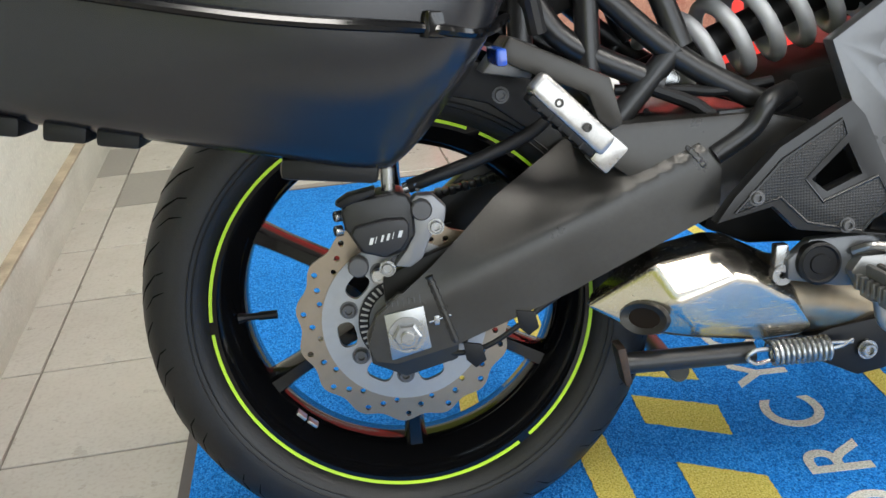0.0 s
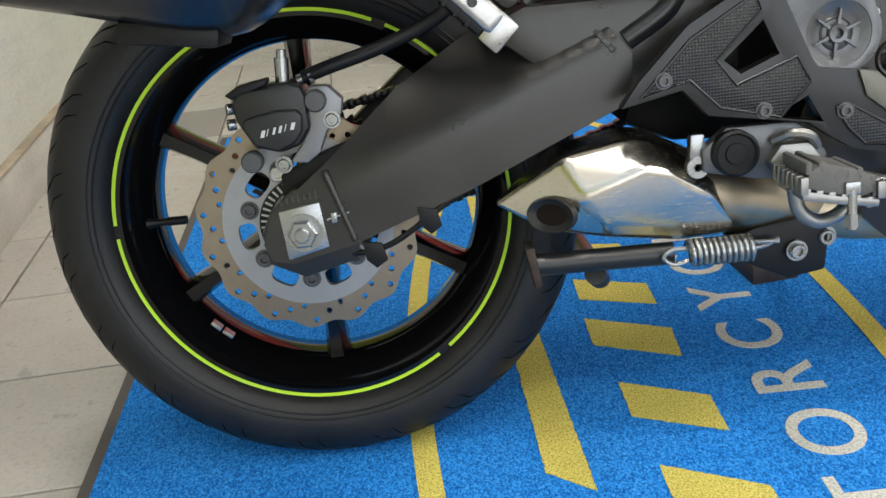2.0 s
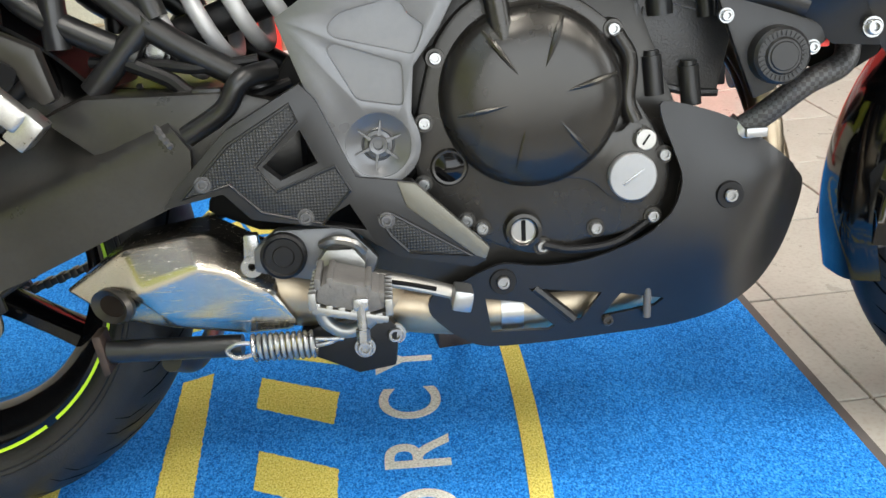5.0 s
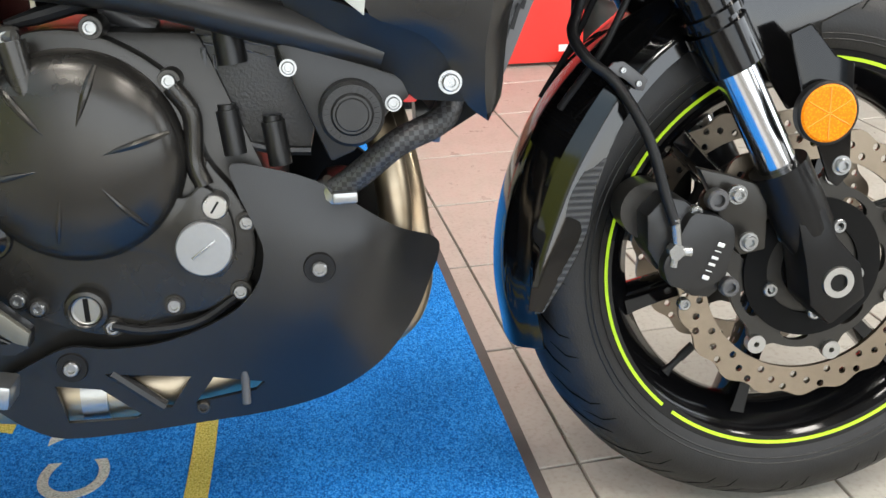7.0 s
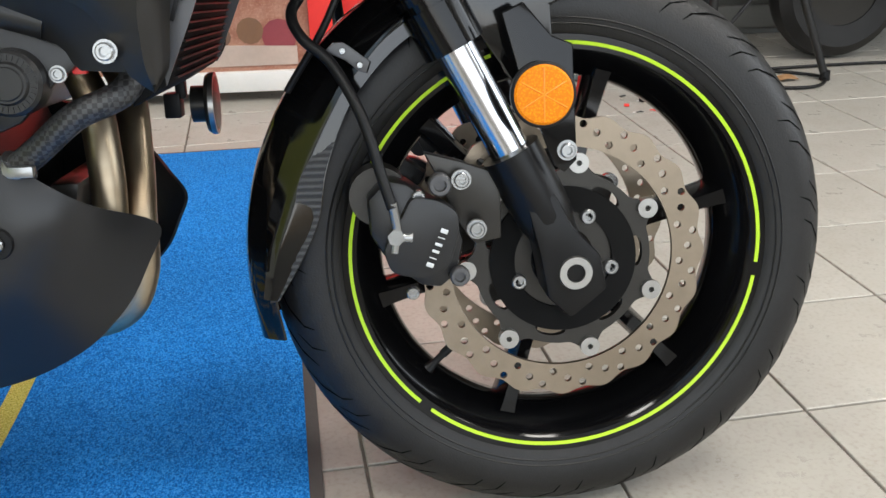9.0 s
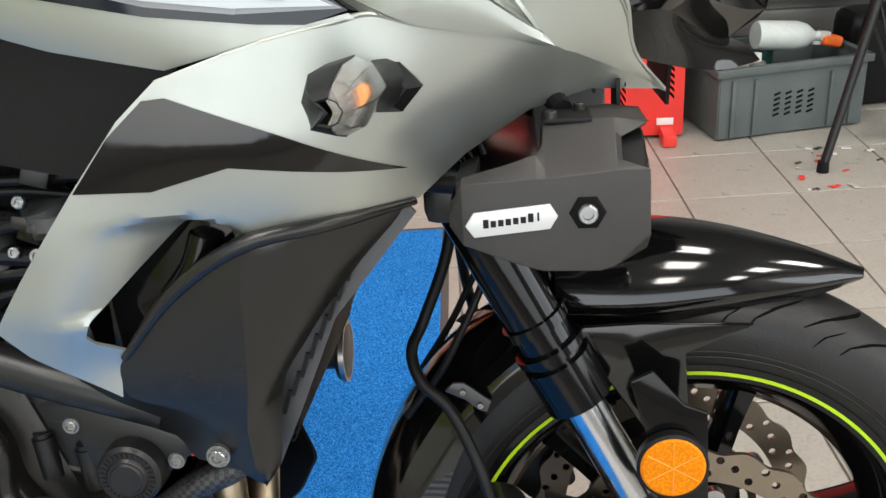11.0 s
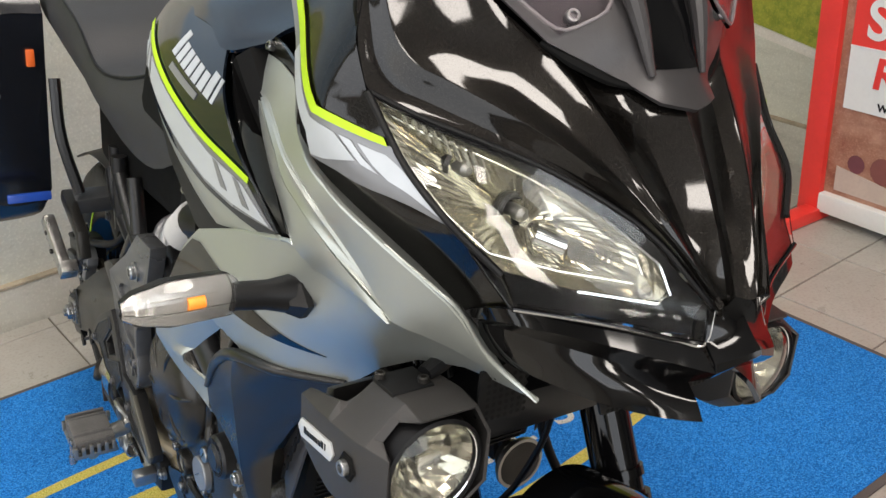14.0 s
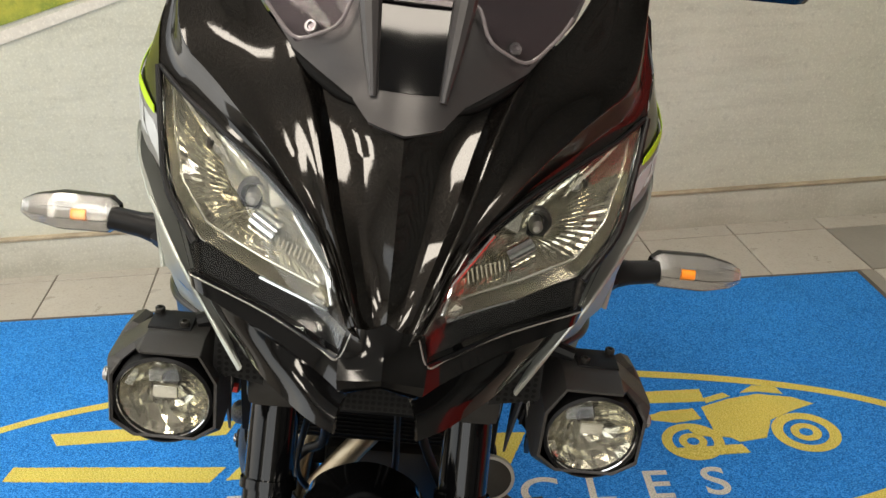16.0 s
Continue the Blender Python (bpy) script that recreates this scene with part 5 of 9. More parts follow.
for (x0, z0), (x1, z1), wd in (((0.642, 0.566), (0.675, 0.523), 0.0055), ((0.719, 0.578), (0.700, 0.530), 0.006), ((0.771, 0.520), (0.718, 0.506), 0.006), ((0.615, 0.487), (0.666, 0.496), 0.005), ((0.745, 0.441), (0.713, 0.479), 0.005), ((0.671, 0.432), (0.680, 0.474), 0.004)):
    def dome_y(x, z):
        r = math.hypot(x - 0.690, z - 0.5)
        return float(np.interp(r, [0, 0.03, 0.058, 0.076, 0.086, 0.091], [-0.2055, -0.205, -0.2025, -0.197, -0.189, -0.178]))
    pts = [(x0 + (x1 - x0) * f, 0, z0 + (z1 - z0) * f) for f in (0, 0.25, 0.5, 0.75, 1)]
    part("rib", tube([(x, dome_y(x, z) + 0.0004, z) for x, _, z in pts], [wd * 0.35, wd * 0.62, wd * 0.6, wd * 0.4, wd * 0.06], 8, 4), engine_paint, cover)
part("cable_boss", tube([(0.655, -0.188, 0.600), (0.662, -0.190, 0.560), (0.672, -0.196, 0.522), (0.676, -0.199, 0.506)], [0.0125, 0.011, 0.007, 0.002], 16, 6), engine_paint, cover)
for p in ((0.597, 0.541), (0.773, 0.560), (0.583, 0.478), (0.579, 0.416), (0.787, 0.489), (0.755, 0.359), (0.648, 0.602), (0.715, 0.607), (0.621, 0.375), (0.637, 0.366), (0.699, 0.343), (0.815, 0.368), (0.826, 0.432)):
    part("bolt_boss", lathe([(0, -0.1695), (0.0095, -0.1695), (0.0105, -0.166), (0.0105, -0.14), (0, -0.14)], (p[0], 0, p[1]), 18, closed=False), engine_paint, cover)
    bolt(cover, (p[0], -0.1695, p[1]), 0.0065, zinc)
part("oil_cap", lathe([(0, -0.1905), (0.0232, -0.1905), (0.0245, -0.189), (0.0245, -0.17), (0, -0.17)], (0.789, 0, 0.415), 40, closed=False), cap_grey, cover, "grey oil filler cap")
part("cap_slot", box((0.789, -0.191, 0.415), (0.026, 0.0012, 0.0022), 0.0003, pose(0, 0, 0, 0, -35, 0)), zinc, cover)
part("timing_cap", lathe([(0, -0.1890), (0.0100, -0.1890), (0.0112, -0.1875), (0.0112, -0.165), (0, -0.165)], (0.802, 0, 0.452), 28, closed=False), steel, cover, "bright timing plug")
part("cap_slot", box((0.802, -0.1893, 0.452), (0.012, 0.0012, 0.002), 0.0003, pose(0, 0, 0, 0, -55, 0)), soft_black, cover)
part("sight_ring", lathe([(0.0135, -0.1770), (0.0150, -0.1785), (0.0185, -0.1775), (0.0205, -0.170), (0.0205, -0.16), (0.0135, -0.16)], (0.679, 0, 0.362), 36), engine_paint, cover)
part("sight_plug", lathe([(0.0, -0.1735), (0.0115, -0.1735), (0.0130, -0.1745), (0.0135, -0.1735), (0.0135, -0.16), (0, -0.16)], (0.679, 0, 0.362), 30, closed=False), alu, cover, "slotted alloy plug")
# slot drawn as a near-black strip, its shade in the colour
part("plug_slot_shade", box((0.679, -0.1737, 0.362), (0.0046, 0.0014, 0.022), 0.0004), mesh_shade_black, cover)
part("hub_recess", lathe([(0.010, -0.1695), (0.0175, -0.1710), (0.0195, -0.168), (0.0195, -0.15), (0.010, -0.15)], (0.606, 0, 0.432), 30), engine_paint, cover)
part("hub_plug", lathe([(0, -0.1745), (0.006, -0.1745), (0.012, -0.1715), (0.0165, -0.170), (0.0175, -0.1705), (0.0185, -0.16), (0, -0.16)], (0.606, 0, 0.432), 28, closed=False), gloss_rim, cover, "glossy black plug")
part("cover_hose", tube([(0.775, -0.172, 0.556), (0.789, -0.170, 0.53), (0.787, -0.170, 0.49), (0.794, -0.174, 0.468)], 0.0085, 12), engine_paint, cover)
part("wire", tube([(0.699, -0.172, 0.345), (0.73, -0.172, 0.338), (0.775, -0.170, 0.342), (0.81, -0.168, 0.362)], 0.0045, 8), soft_black, bike)

cast_black = surface("cast_black", (0.016, 0.016, 0.0165), 0.34, grain=0.9, grain_scale=380, spec=0.45)
cyl = part("cylinder_head", prism([(0.795, 0.50), (0.800, 0.62), (0.87, 0.63), (0.905, 0.56), (0.888, 0.488)], -0.142, 0.14, 0.005), cast_black, bike, "black cylinder block with bolt bosses")
part("head_cover", prism([(0.795, 0.595), (0.80, 0.64), (0.88, 0.64), (0.89, 0.59)], -0.147, 0.14, 0.005), black_plastic, cyl)
for x, z, s in ((0.822, 0.592, 0.013), (0.817, 0.512, 0.0105), (0.856, 0.500, 0.0105), (0.87, 0.588, 0.010)):
    part("boss", joined(bar((x, -0.146, z + 0.018), (x + 0.004, -0.146, z - 0.022), s, 16), lathe([(0.003, -0.004), (s * 0.8, -0.004), (s * 0.8, 0.003), (0.003, 0.003)], (x, -0.146, z + 0.02), 16, "z")), black_plastic, cyl)
for z in (0.598, 0.590):
    part("gasket", tube([(0.792, -0.1425, z), (0.835, -0.1425, z - 0.009), (0.886, -0.1425, z - 0.024)], 0.0011, 6, 2), cast_grey, cyl, "head gasket edge")
part("block_flange", tube([(0.797, -0.141, 0.517), (0.815, -0.141, 0.503), (0.836, -0.141, 0.496), (0.86, -0.141, 0.490), (0.888, -0.141, 0.488)], 0.0045, 8, 4), cast_black, cyl)
part("block_rib", box((0.8015, -0.142, 0.552), (0.006, 0.010, 0.066), 0.002), cast_black, cyl)
part("block_rib", box((0.8095, -0.142, 0.548), (0.0025, 0.005, 0.060), 0.001), cast_black, cyl)
part("intake", tube([(0.66, -0.09, 0.64), (0.73, -0.095, 0.635), (0.80, -0.09, 0.64)], 0.022, 16), soft_black, bike)
part("clutch_arm", joined(bar((0.628, -0.16, 0.606), (0.655, -0.17, 0.604), 0.007), box((0.632, -0.158, 0.606), (0.018, 0.02, 0.014), 0.004)), alu, bike, "alloy clutch release arm")
part("clutch_cable", tube([(0.645, -0.160, 0.612), (0.68, -0.155, 0.620), (0.73, -0.15, 0.633), (0.80, -0.14, 0.655)], [0.004, 0.0075, 0.0075, 0.005, 0.005], 10), soft_black, bike, "rubber-booted clutch cable")
part("injector_rail", joined(box((0.735, -0.10, 0.612), (0.05, 0.03, 0.025), 0.005), bar((0.72, -0.12, 0.62), (0.76, -0.12, 0.60), 0.009)), cast_grey, bike)
part("frame_rail", tube([(0.60, -0.155, 0.66), (0.75, -0.178, 0.636), (0.86, -0.186, 0.606), (0.955, -0.186, 0.577)], 0.0185, 18), tube_black, bike, "satin black frame tube")
hangr = part("engine_mount", prism([(0.866, 0.588), (0.885, 0.590), (0.972, 0.556), (0.976, 0.540), (0.958, 0.528), (0.925, 0.495), (0.905, 0.487), (0.884, 0.54)], -0.199, -0.188, 0.004), black_plastic, bike, "black engine mount plate")
for p in ((0.875, -0.2, 0.569), (0.961, -0.2, 0.535)):
    bolt(hangr, p, 0.0055, zinc, washer=True)
part("mount_cap", joined(lathe([(0, -0.221), (0.016, -0.221), (0.018, -0.2185), (0.0245, -0.2185), (0.0275, -0.215), (0.0285, -0.19), (0, -0.19)], (0.925, 0, 0.530), 44, closed=False), lathe([(0, -0.2225), (0.013, -0.2225), (0.0145, -0.2205), (0, -0.2205)], (0.925, 0, 0.530), 36, closed=False)), black_plastic, hangr, "round black plastic cap")
def braid():
    """Woven black sleeve."""
    m = Nodes("braid")
    w = m.node("ShaderNodeTexChecker", Scale=230.0)
    m.link(m.coords(), w.inputs["Vector"])
    m.set(Base_Color=m.mix(w.outputs["Fac"], (0.008, 0.008, 0.008), (0.04, 0.04, 0.042)), Roughness=0.45)
    m.bump(w.outputs["Fac"], 0.5, 0.001)
    return m.mat


_m = mesh_of("knurl", box((0, 0, 0), (0.0044, 0.0018, 0.0016), 0), black_plastic)
for k in range(30):
    a = 2 * math.pi * k / 30
    o = new("knurl", _m)
    o.parent = hangr
    o.matrix_basis = Matrix.Translation((0.925 + 0.0212 * math.cos(a), -0.2190, 0.530 + 0.0212 * math.sin(a))) @ pose(0, 0, 0, 0, -math.degrees(a), 0)
braid = braid()
part("coolant_hose", tube([(0.905, -0.165, 0.452), (0.93, -0.172, 0.470), (0.965, -0.178, 0.497), (1.005, -0.172, 0.515), (1.02, -0.15, 0.54)], 0.0125, 16), braid, bike, "braided black coolant hose")
part("hose_clamp", joined(bar((0.900, -0.163, 0.447), (0.909, -0.166, 0.455), 0.0175, 18), box((0.915, -0.182, 0.452), (0.022, 0.012, 0.010), 0.002)), zinc, bike, "bright hose clamp")
part("red_clip", box((0.976, -0.186, 0.538), (0.012, 0.01, 0.009), 0.002), red_paint, bike)

# belly cowl
_by = bend([(0.58, 0.28, -0.163), (0.62, 0.24, -0.158), (0.64, 0.31, -0.166), (0.70, 0.33, -0.170), (0.70, 0.247, -0.160), (0.76, 0.33, -0.174), (0.79, 0.252, -0.160), (0.84, 0.39, -0.188), (0.826, 0.488, -0.182), (0.888, 0.391, -0.190), (0.90, 0.275, -0.158), (0.90, 0.33, -0.182), (0.907, 0.462, -0.176), (0.95, 0.40, -0.172), (0.975, 0.42, -0.145), (0.995, 0.398, -0.105), (0.965, 0.33, -0.13), (0.985, 0.37, -0.118), (0.85, 0.258, -0.160)])
_bo = [(0.578, 0.276), (0.582, 0.294), (0.602, 0.302), (0.635, 0.318), (0.660, 0.326), (0.696, 0.321), (0.747, 0.326), (0.800, 0.348), (0.829, 0.374), (0.840, 0.406), (0.834, 0.432), (0.820, 0.469), (0.820, 0.488), (0.853, 0.481), (0.891, 0.467), (0.930, 0.440), (0.977, 0.404), (1.004, 0.383), (1.008, 0.368), (0.997, 0.345), (0.980, 0.312), (0.956, 0.285), (0.931, 0.267), (0.886, 0.249), (0.831, 0.239), (0.772, 0.235), (0.708, 0.231), (0.640, 0.230), (0.610, 0.243), (0.592, 0.258)]
_holes = [[(0.638, 0.287), (0.679, 0.280), (0.712, 0.250), (0.706, 0.246), (0.644, 0.247)], [(0.684, 0.296), (0.762, 0.287), (0.740, 0.255), (0.730, 0.256)], [(0.782, 0.285), (0.829, 0.276), (0.820, 0.267), (0.762, 0.257)]]
bm = plate(_bo, _by, 0.004, 0.011, _holes, round_by=3)
cowl, cowl_far = pair("belly_cowl", bm, black_plastic, bike, "matt black belly cowl with three cut-outs")
part("cut_rib", tube([(0.690, _by(0.69, 0.29) + 0.003, 0.296), (0.733, _by(0.73, 0.26) + 0.003, 0.256)], 0.006, 8, 2), black_plastic, cowl)
part("cowl_pin", bar((0.811, _by(0.811, 0.27) - 0.002, 0.289), (0.810, _by(0.81, 0.26) - 0.006, 0.256), 0.0042, 12), cast_grey, cowl)
for x, z in ((0.657, 0.306), (0.888, 0.391)):
    part("bolt_seat", moved(lathe([(0.008, -0.003), (0.0135, -0.003), (0.0145, 0.0), (0.0135, 0.002), (0.008, 0.002)], seg=28, axis="y"), Matrix.Translation((x, _by(x, z) - 0.0006, z))), soft_black, cowl)
    bolt(cowl, (x, _by(x, z) - 0.003, z), 0.007, zinc)
bolt(cowl, (0.769, _by(0.769, 0.254) - 0.001, 0.253), 0.006, dark_metal)
part("sump", prism([(0.56, 0.26), (0.56, 0.34), (0.84, 0.34), (0.90, 0.42), (0.93, 0.42), (0.90, 0.30), (0.84, 0.262)], -0.06, 0.13, 0.01), dark_metal, bike, "dark engine sump")

# ---- fork, front mudguard, front brakes ----
d = Vector((0.455, 0, -0.890)).normalized()
for side in (-1, 1):
    y = 0.103 * side
    o = Vector((1.370, y, 0.410))
    fork = part("fork_leg", bar(o - d * 0.02, o - d * 0.150, 0.0205, 28), stanchion, bike, "upside-up chrome fork stanchion with black slider")
    part("outer_tube", joined(bar(o - d * 0.150, o - d * 0.62, 0.0265, 28), bar(o - d * 0.145, o - d * 0.19, 0.0315, 28)), gloss_rim, fork, "gloss black outer tube")
    part("tube_ring", joined(bar(o - d * 0.198, o - d * 0.206, 0.0325, 28), bar(o - d * 0.225, o - d * 0.235, 0.030, 28)), gloss_rim, fork)
    ft = prism([(1.366, 0.392), (1.396, 0.398), (1.414, 0.362), (1.442, 0.332), (1.450, 0.296), (1.412, 0.266), (1.388, 0.290), (1.380, 0.336)], y - 0.028, y + 0.026, 0.006)
    part("fork_foot", ft, slider_black, fork, "dark cast fork foot")
    part("slider_top", tube([o - d * 0.030, o + d * 0.010, o + d * 0.045, o + d * 0.085], [0.0305, 0.0305, 0.0290, 0.020], 28, 3), slider_black, fork, "dark satin slider")
    part("axle_end", joined(lathe([(0.0095, side * 0.134), (0.0165, side * 0.134), (0.0175, side * 0.131), (0.0175, side * 0.11), (0.0095, side * 0.11)], (1.416, 0, 0.315), 32), lathe([(0, side * 0.126), (0.0098, side * 0.126), (0.0098, side * 0.11), (0, side * 0.11)], (1.416, 0, 0.315), 6, closed=False)), steel, fork, "hollow steel axle end")
    # caliper and its carrier
    k = 1 if side < 0 else -1
    fc = prism([(1.212, 0.398), (1.232, 0.418), (1.252, 0.412), (1.300, 0.375), (1.306, 0.352), (1.298, 0.318), (1.282, 0.304), (1.262, 0.308), (1.228, 0.338), (1.214, 0.362)], y - 0.020, y + 0.030, 0.008)
    caliper = part("front_caliper", fc, black_plastic, bike, "dark grey front brake caliper")
    part("bridge", prism(rounded([(1.255, 0.402), (1.282, 0.397), (1.300, 0.384), (1.300, 0.362), (1.288, 0.328), (1.262, 0.319), (1.232, 0.327), (1.225, 0.350), (1.240, 0.374)], 0.008), y - 0.034 * k, y - 0.010 * k, 0.005), black_plastic, caliper, "smooth dark caliper half")
    part("carrier", prism([(1.270, 0.440), (1.305, 0.430), (1.345, 0.415), (1.345, 0.35), (1.318, 0.345), (1.300, 0.37), (1.285, 0.41)], y - 0.008, y + 0.008, 0.003), dark_metal, caliper)
    part("piston_body", bar((1.225, y + 0.010, 0.395), (1.225, y + 0.045, 0.395), 0.030, 24), dark_metal, caliper)
    for p in ((1.304, 0.415), (1.318, 0.365)):
        bolt(caliper, (p[0], y - 0.026 * k, p[1]), 0.0075, zinc, (0, side, 0), washer=True)
    for p, r in (((1.283, 0.411), 0.0115), ((1.300, 0.318), 0.010)):
        bolt(caliper, (p[0], y - 0.022 * k, p[1]), r, cast_grey, (0, side, 0))
    for p in ((1.253, 0.303), (1.262, 0.40)):
        bolt(caliper, (p[0], y - 0.022 * k, p[1]), 0.0065, zinc, (0, side, 0))
    bars = bmesh.new()
    for q, w in enumerate((0.0062, 0.0015, 0.004, 0.0042, 0.0015, 0.0062)):
        joined(bars, box((1.270 + 0.0030 * q, y - 0.0352 * k, 0.334 + 0.0066 * q), (0.0072, 0.0012, w * 0.7), 0.0004, pose(0, 0, 0, 0, 22, 0)))
    part("maker_mark", bars, plate_silver, caliper, "pale maker's mark")
    part("banjo", joined(bar((1.234, y - 0.034 * k, 0.364), (1.254, y - 0.034 * k, 0.362), 0.0052, 12), joined(bar((1.238, y - 0.040 * k, 0.364), (1.238, y - 0.028 * k, 0.364), 0.0085, 6), bar((1.238, y - 0.034 * k, 0.362), (1.236, y - 0.034 * k, 0.348), 0.0045))), zinc, caliper, "plated banjo bolt")
    part("hose_end", bar((1.240, y - 0.034 * k, 0.368), (1.236, y - 0.036 * k, 0.398), 0.0050, 12), zinc, caliper)
    part("brake_hose", tube([(1.236, y - 0.036 * k, 0.392), (1.228, y - 0.030 * k, 0.420), (1.212, y - 0.020 * k, 0.478), (1.186, y - 0.0 * k, 0.528), (1.160, y + 0.01 * k, 0.552), (1.150, y + 0.03 * k, 0.575), (1.162, y + 0.05 * k, 0.60), (1.19, y + 0.05 * k, 0.68), (1.20, y + 0.04 * k, 0.80)] if side < 0 else [(1.236, y + 0.036, 0.392), (1.225, y + 0.03, 0.45), (1.20, y, 0.54), (1.19, y - 0.05, 0.66), (1.20, y - 0.04, 0.8)], 0.0056, 12), soft_black, bike, "black rubber brake hose")
    # round amber reflector on its stay
    stay = part("reflector_stay", prism([(1.392, 0.548), (1.412, 0.54), (1.416, 0.43), (1.404, 0.418), (1.394, 0.425), (1.365, 0.50), (1.345, 0.57), (1.365, 0.58)], y - 0.034 * k, y - 0.029 * k, 0.002), gloss_rim, bike)
    bolt(stay, (1.406, y - 0.035 * k, 0.440), 0.0075, zinc, (0, side, 0), washer=True)
    part("reflector_cup", lathe([(0, side * 0.139), (0.0305, side * 0.139), (0.0312, side * 0.150), (0.029, side * 0.1515), (0, side * 0.150)], (1.381, 0, 0.495), 48, closed=False), soft_black, stay)
    part("reflector", lathe([(0, side * 0.1535), (0.026, side * 0.153), (0.0288, side * 0.151), (0, side * 0.150)], (1.381, 0, 0.495), 48, closed=False), amber, stay, "round amber reflector")
    for q in range(3):
        a = radians(90 + 60 * q)
        part("prism_seam", bar((1.381 - 0.025 * math.cos(a), side * 0.1533, 0.495 - 0.025 * math.sin(a)), (1.381 + 0.025 * math.cos(a), side * 0.1533, 0.495 + 0.025 * math.sin(a)), 0.0007, 6), bulb_amber, stay)

# front mudguard: a rear blade with carbon-look flanks, and the nose
def guard(a0, a1, R, half, n, drop, lift=0.0):
    rows_ = []
    for f in (-1, -0.82, -0.5, 0, 0.5, 0.82, 1):
        r_ = []
        for k in range(n):
            a = radians(a0 + (a1 - a0) * k / (n - 1))
            h = half * (1 - 0.12 * (k / (n - 1)))
            rr = R + lift * (k / (n - 1)) ** 2 - drop * max(0, abs(f) - 0.35) ** 1.5 * 1.6
            r_.append((1.415 + rr * math.cos(a), f * h, 0.315 + rr * math.sin(a)))
        rows_.append(r_)
    return rows_


mud = part("front_mudguard", sheet(guard(194, 100, 0.334, 0.068, 9, 0.035), 0.003), piano_black, bike, "glossy black front mudguard")
half = [[(1.285, -0.048, 0.590), (1.36, -0.060, 0.592), (1.44, -0.050, 0.596), (1.52, -0.026, 0.600), (1.572, -0.006, 0.608)],
        [(1.285, -0.064, 0.612), (1.36, -0.075, 0.618), (1.44, -0.064, 0.619), (1.52, -0.036, 0.615), (1.577, -0.010, 0.613)],
        [(1.285, -0.046, 0.648), (1.36, -0.050, 0.658), (1.44, -0.044, 0.652), (1.52, -0.025, 0.634), (1.578, -0.008, 0.617)]]
mid_line = [(1.285, 0, 0.666), (1.36, 0, 0.677), (1.44, 0, 0.668), (1.52, 0, 0.645), (1.580, 0, 0.620)]
part("nose_blade", sheet(half + [mid_line] + [[(x, -y, z) for x, y, z in r] for r in half[::-1]], 0.003, 6), piano_black, mud, "rounded glossy nose of the mudguard", 50)
for side in (-1, 1):
    edge_in = [(1.104, 0.290), (1.112, 0.335), (1.130, 0.376), (1.156, 0.434), (1.190, 0.495), (1.210, 0.519), (1.240, 0.552), (1.275, 0.577)]
    edge_out = [(1.118, 0.288), (1.146, 0.333), (1.165, 0.374), (1.174, 0.420), (1.196, 0.476), (1.216, 0.505), (1.245, 0.536), (1.278, 0.560)]
    inner = [(1.415 + (x - 1.415) * 0.306 / math.hypot(x - 1.415, z - 0.315), 0.315 + (z - 0.315) * 0.306 / math.hypot(x - 1.415, z - 0.315)) for x, z in edge_in]
    fl = sheet([[(x, side * 0.064, z) for x, z in inner], [(x, side * 0.0745, z) for x, z in edge_in], [(x, side * 0.0765, z) for x, z in edge_out]], 0.003, 4, crease_rows=(1,))
    part("mudguard_flank", fl, piano_black, mud, "glossy black mudguard flank", 70)
    cb = [(1.108, 0.286), (1.118, 0.332), (1.138, 0.374), (1.149, 0.418), (1.191, 0.477)]
    fl = sheet([[(x, side * 0.0768, z) for x, z in cb], [(x - 0.001, side * 0.0785, z) for x, z in edge_out[:5]]], 0.001, 4)
    part("carbon_flank", fl, carbon, mud, "carbon-look mudguard edge")
    part("side_stay", prism([(1.25, 0.60), (1.36, 0.605), (1.46, 0.602), (1.40, 0.575), (1.405, 0.50), (1.37, 0.49), (1.33, 0.55), (1.27, 0.57)], side * 0.088 - 0.004, side * 0.088 + 0.004, 0.003), piano_black, mud)
    hb = part("hose_bracket", prism([(1.180, 0.539), (1.188, 0.547), (1.198, 0.547), (1.204, 0.543), (1.223, 0.528), (1.219, 0.517), (1.212, 0.519), (1.199, 0.530)], side * 0.085 - 0.002, side * 0.085 + 0.002, 0.001), cast_grey, mud, "small folded hose bracket")
    for p in ((1.197, 0.539), (1.213, 0.525)):
        bolt(mud, (p[0], side * 0.088, p[1]), 0.0032, zinc, (0, side, 0))

# ---- side fairing, satin silver, in four facets with creases between ----
def xz(points):
    return [(p[0], p[2]) for p in points]


def along_y(points):
    return bend([(p[0], p[2], p[1]) for p in points])


U_BACK = P3("0.988,-.183,1.012 1.023,-.196,0.962 1.057,-.205,0.945 1.111,-.217,0.916 1.164,-.233,0.894")
U_TAIL = P3("1.319,-.195,0.910 1.336,-.180,0.893 1.345,-.155,0.853 1.373,-.122,0.819")
U_TOP = P3("0.994,-.185,1.028 1.050,-.195,1.029 1.116,-.212,1.026 1.148,-.228,1.013 1.176,-.240,1.001 1.214,-.248,0.983 1.250,-.240,0.962 1.287,-.220,0.937") + U_TAIL
R_TIP = P3("1.283,-.206,0.867")
R_UP = P3("1.006,-.198,0.998 1.054,-.212,0.998 1.102,-.228,0.994 1.165,-.246,0.979 1.196,-.250,0.969 1.218,-.246,0.953 1.249,-.226,0.915") + R_TIP
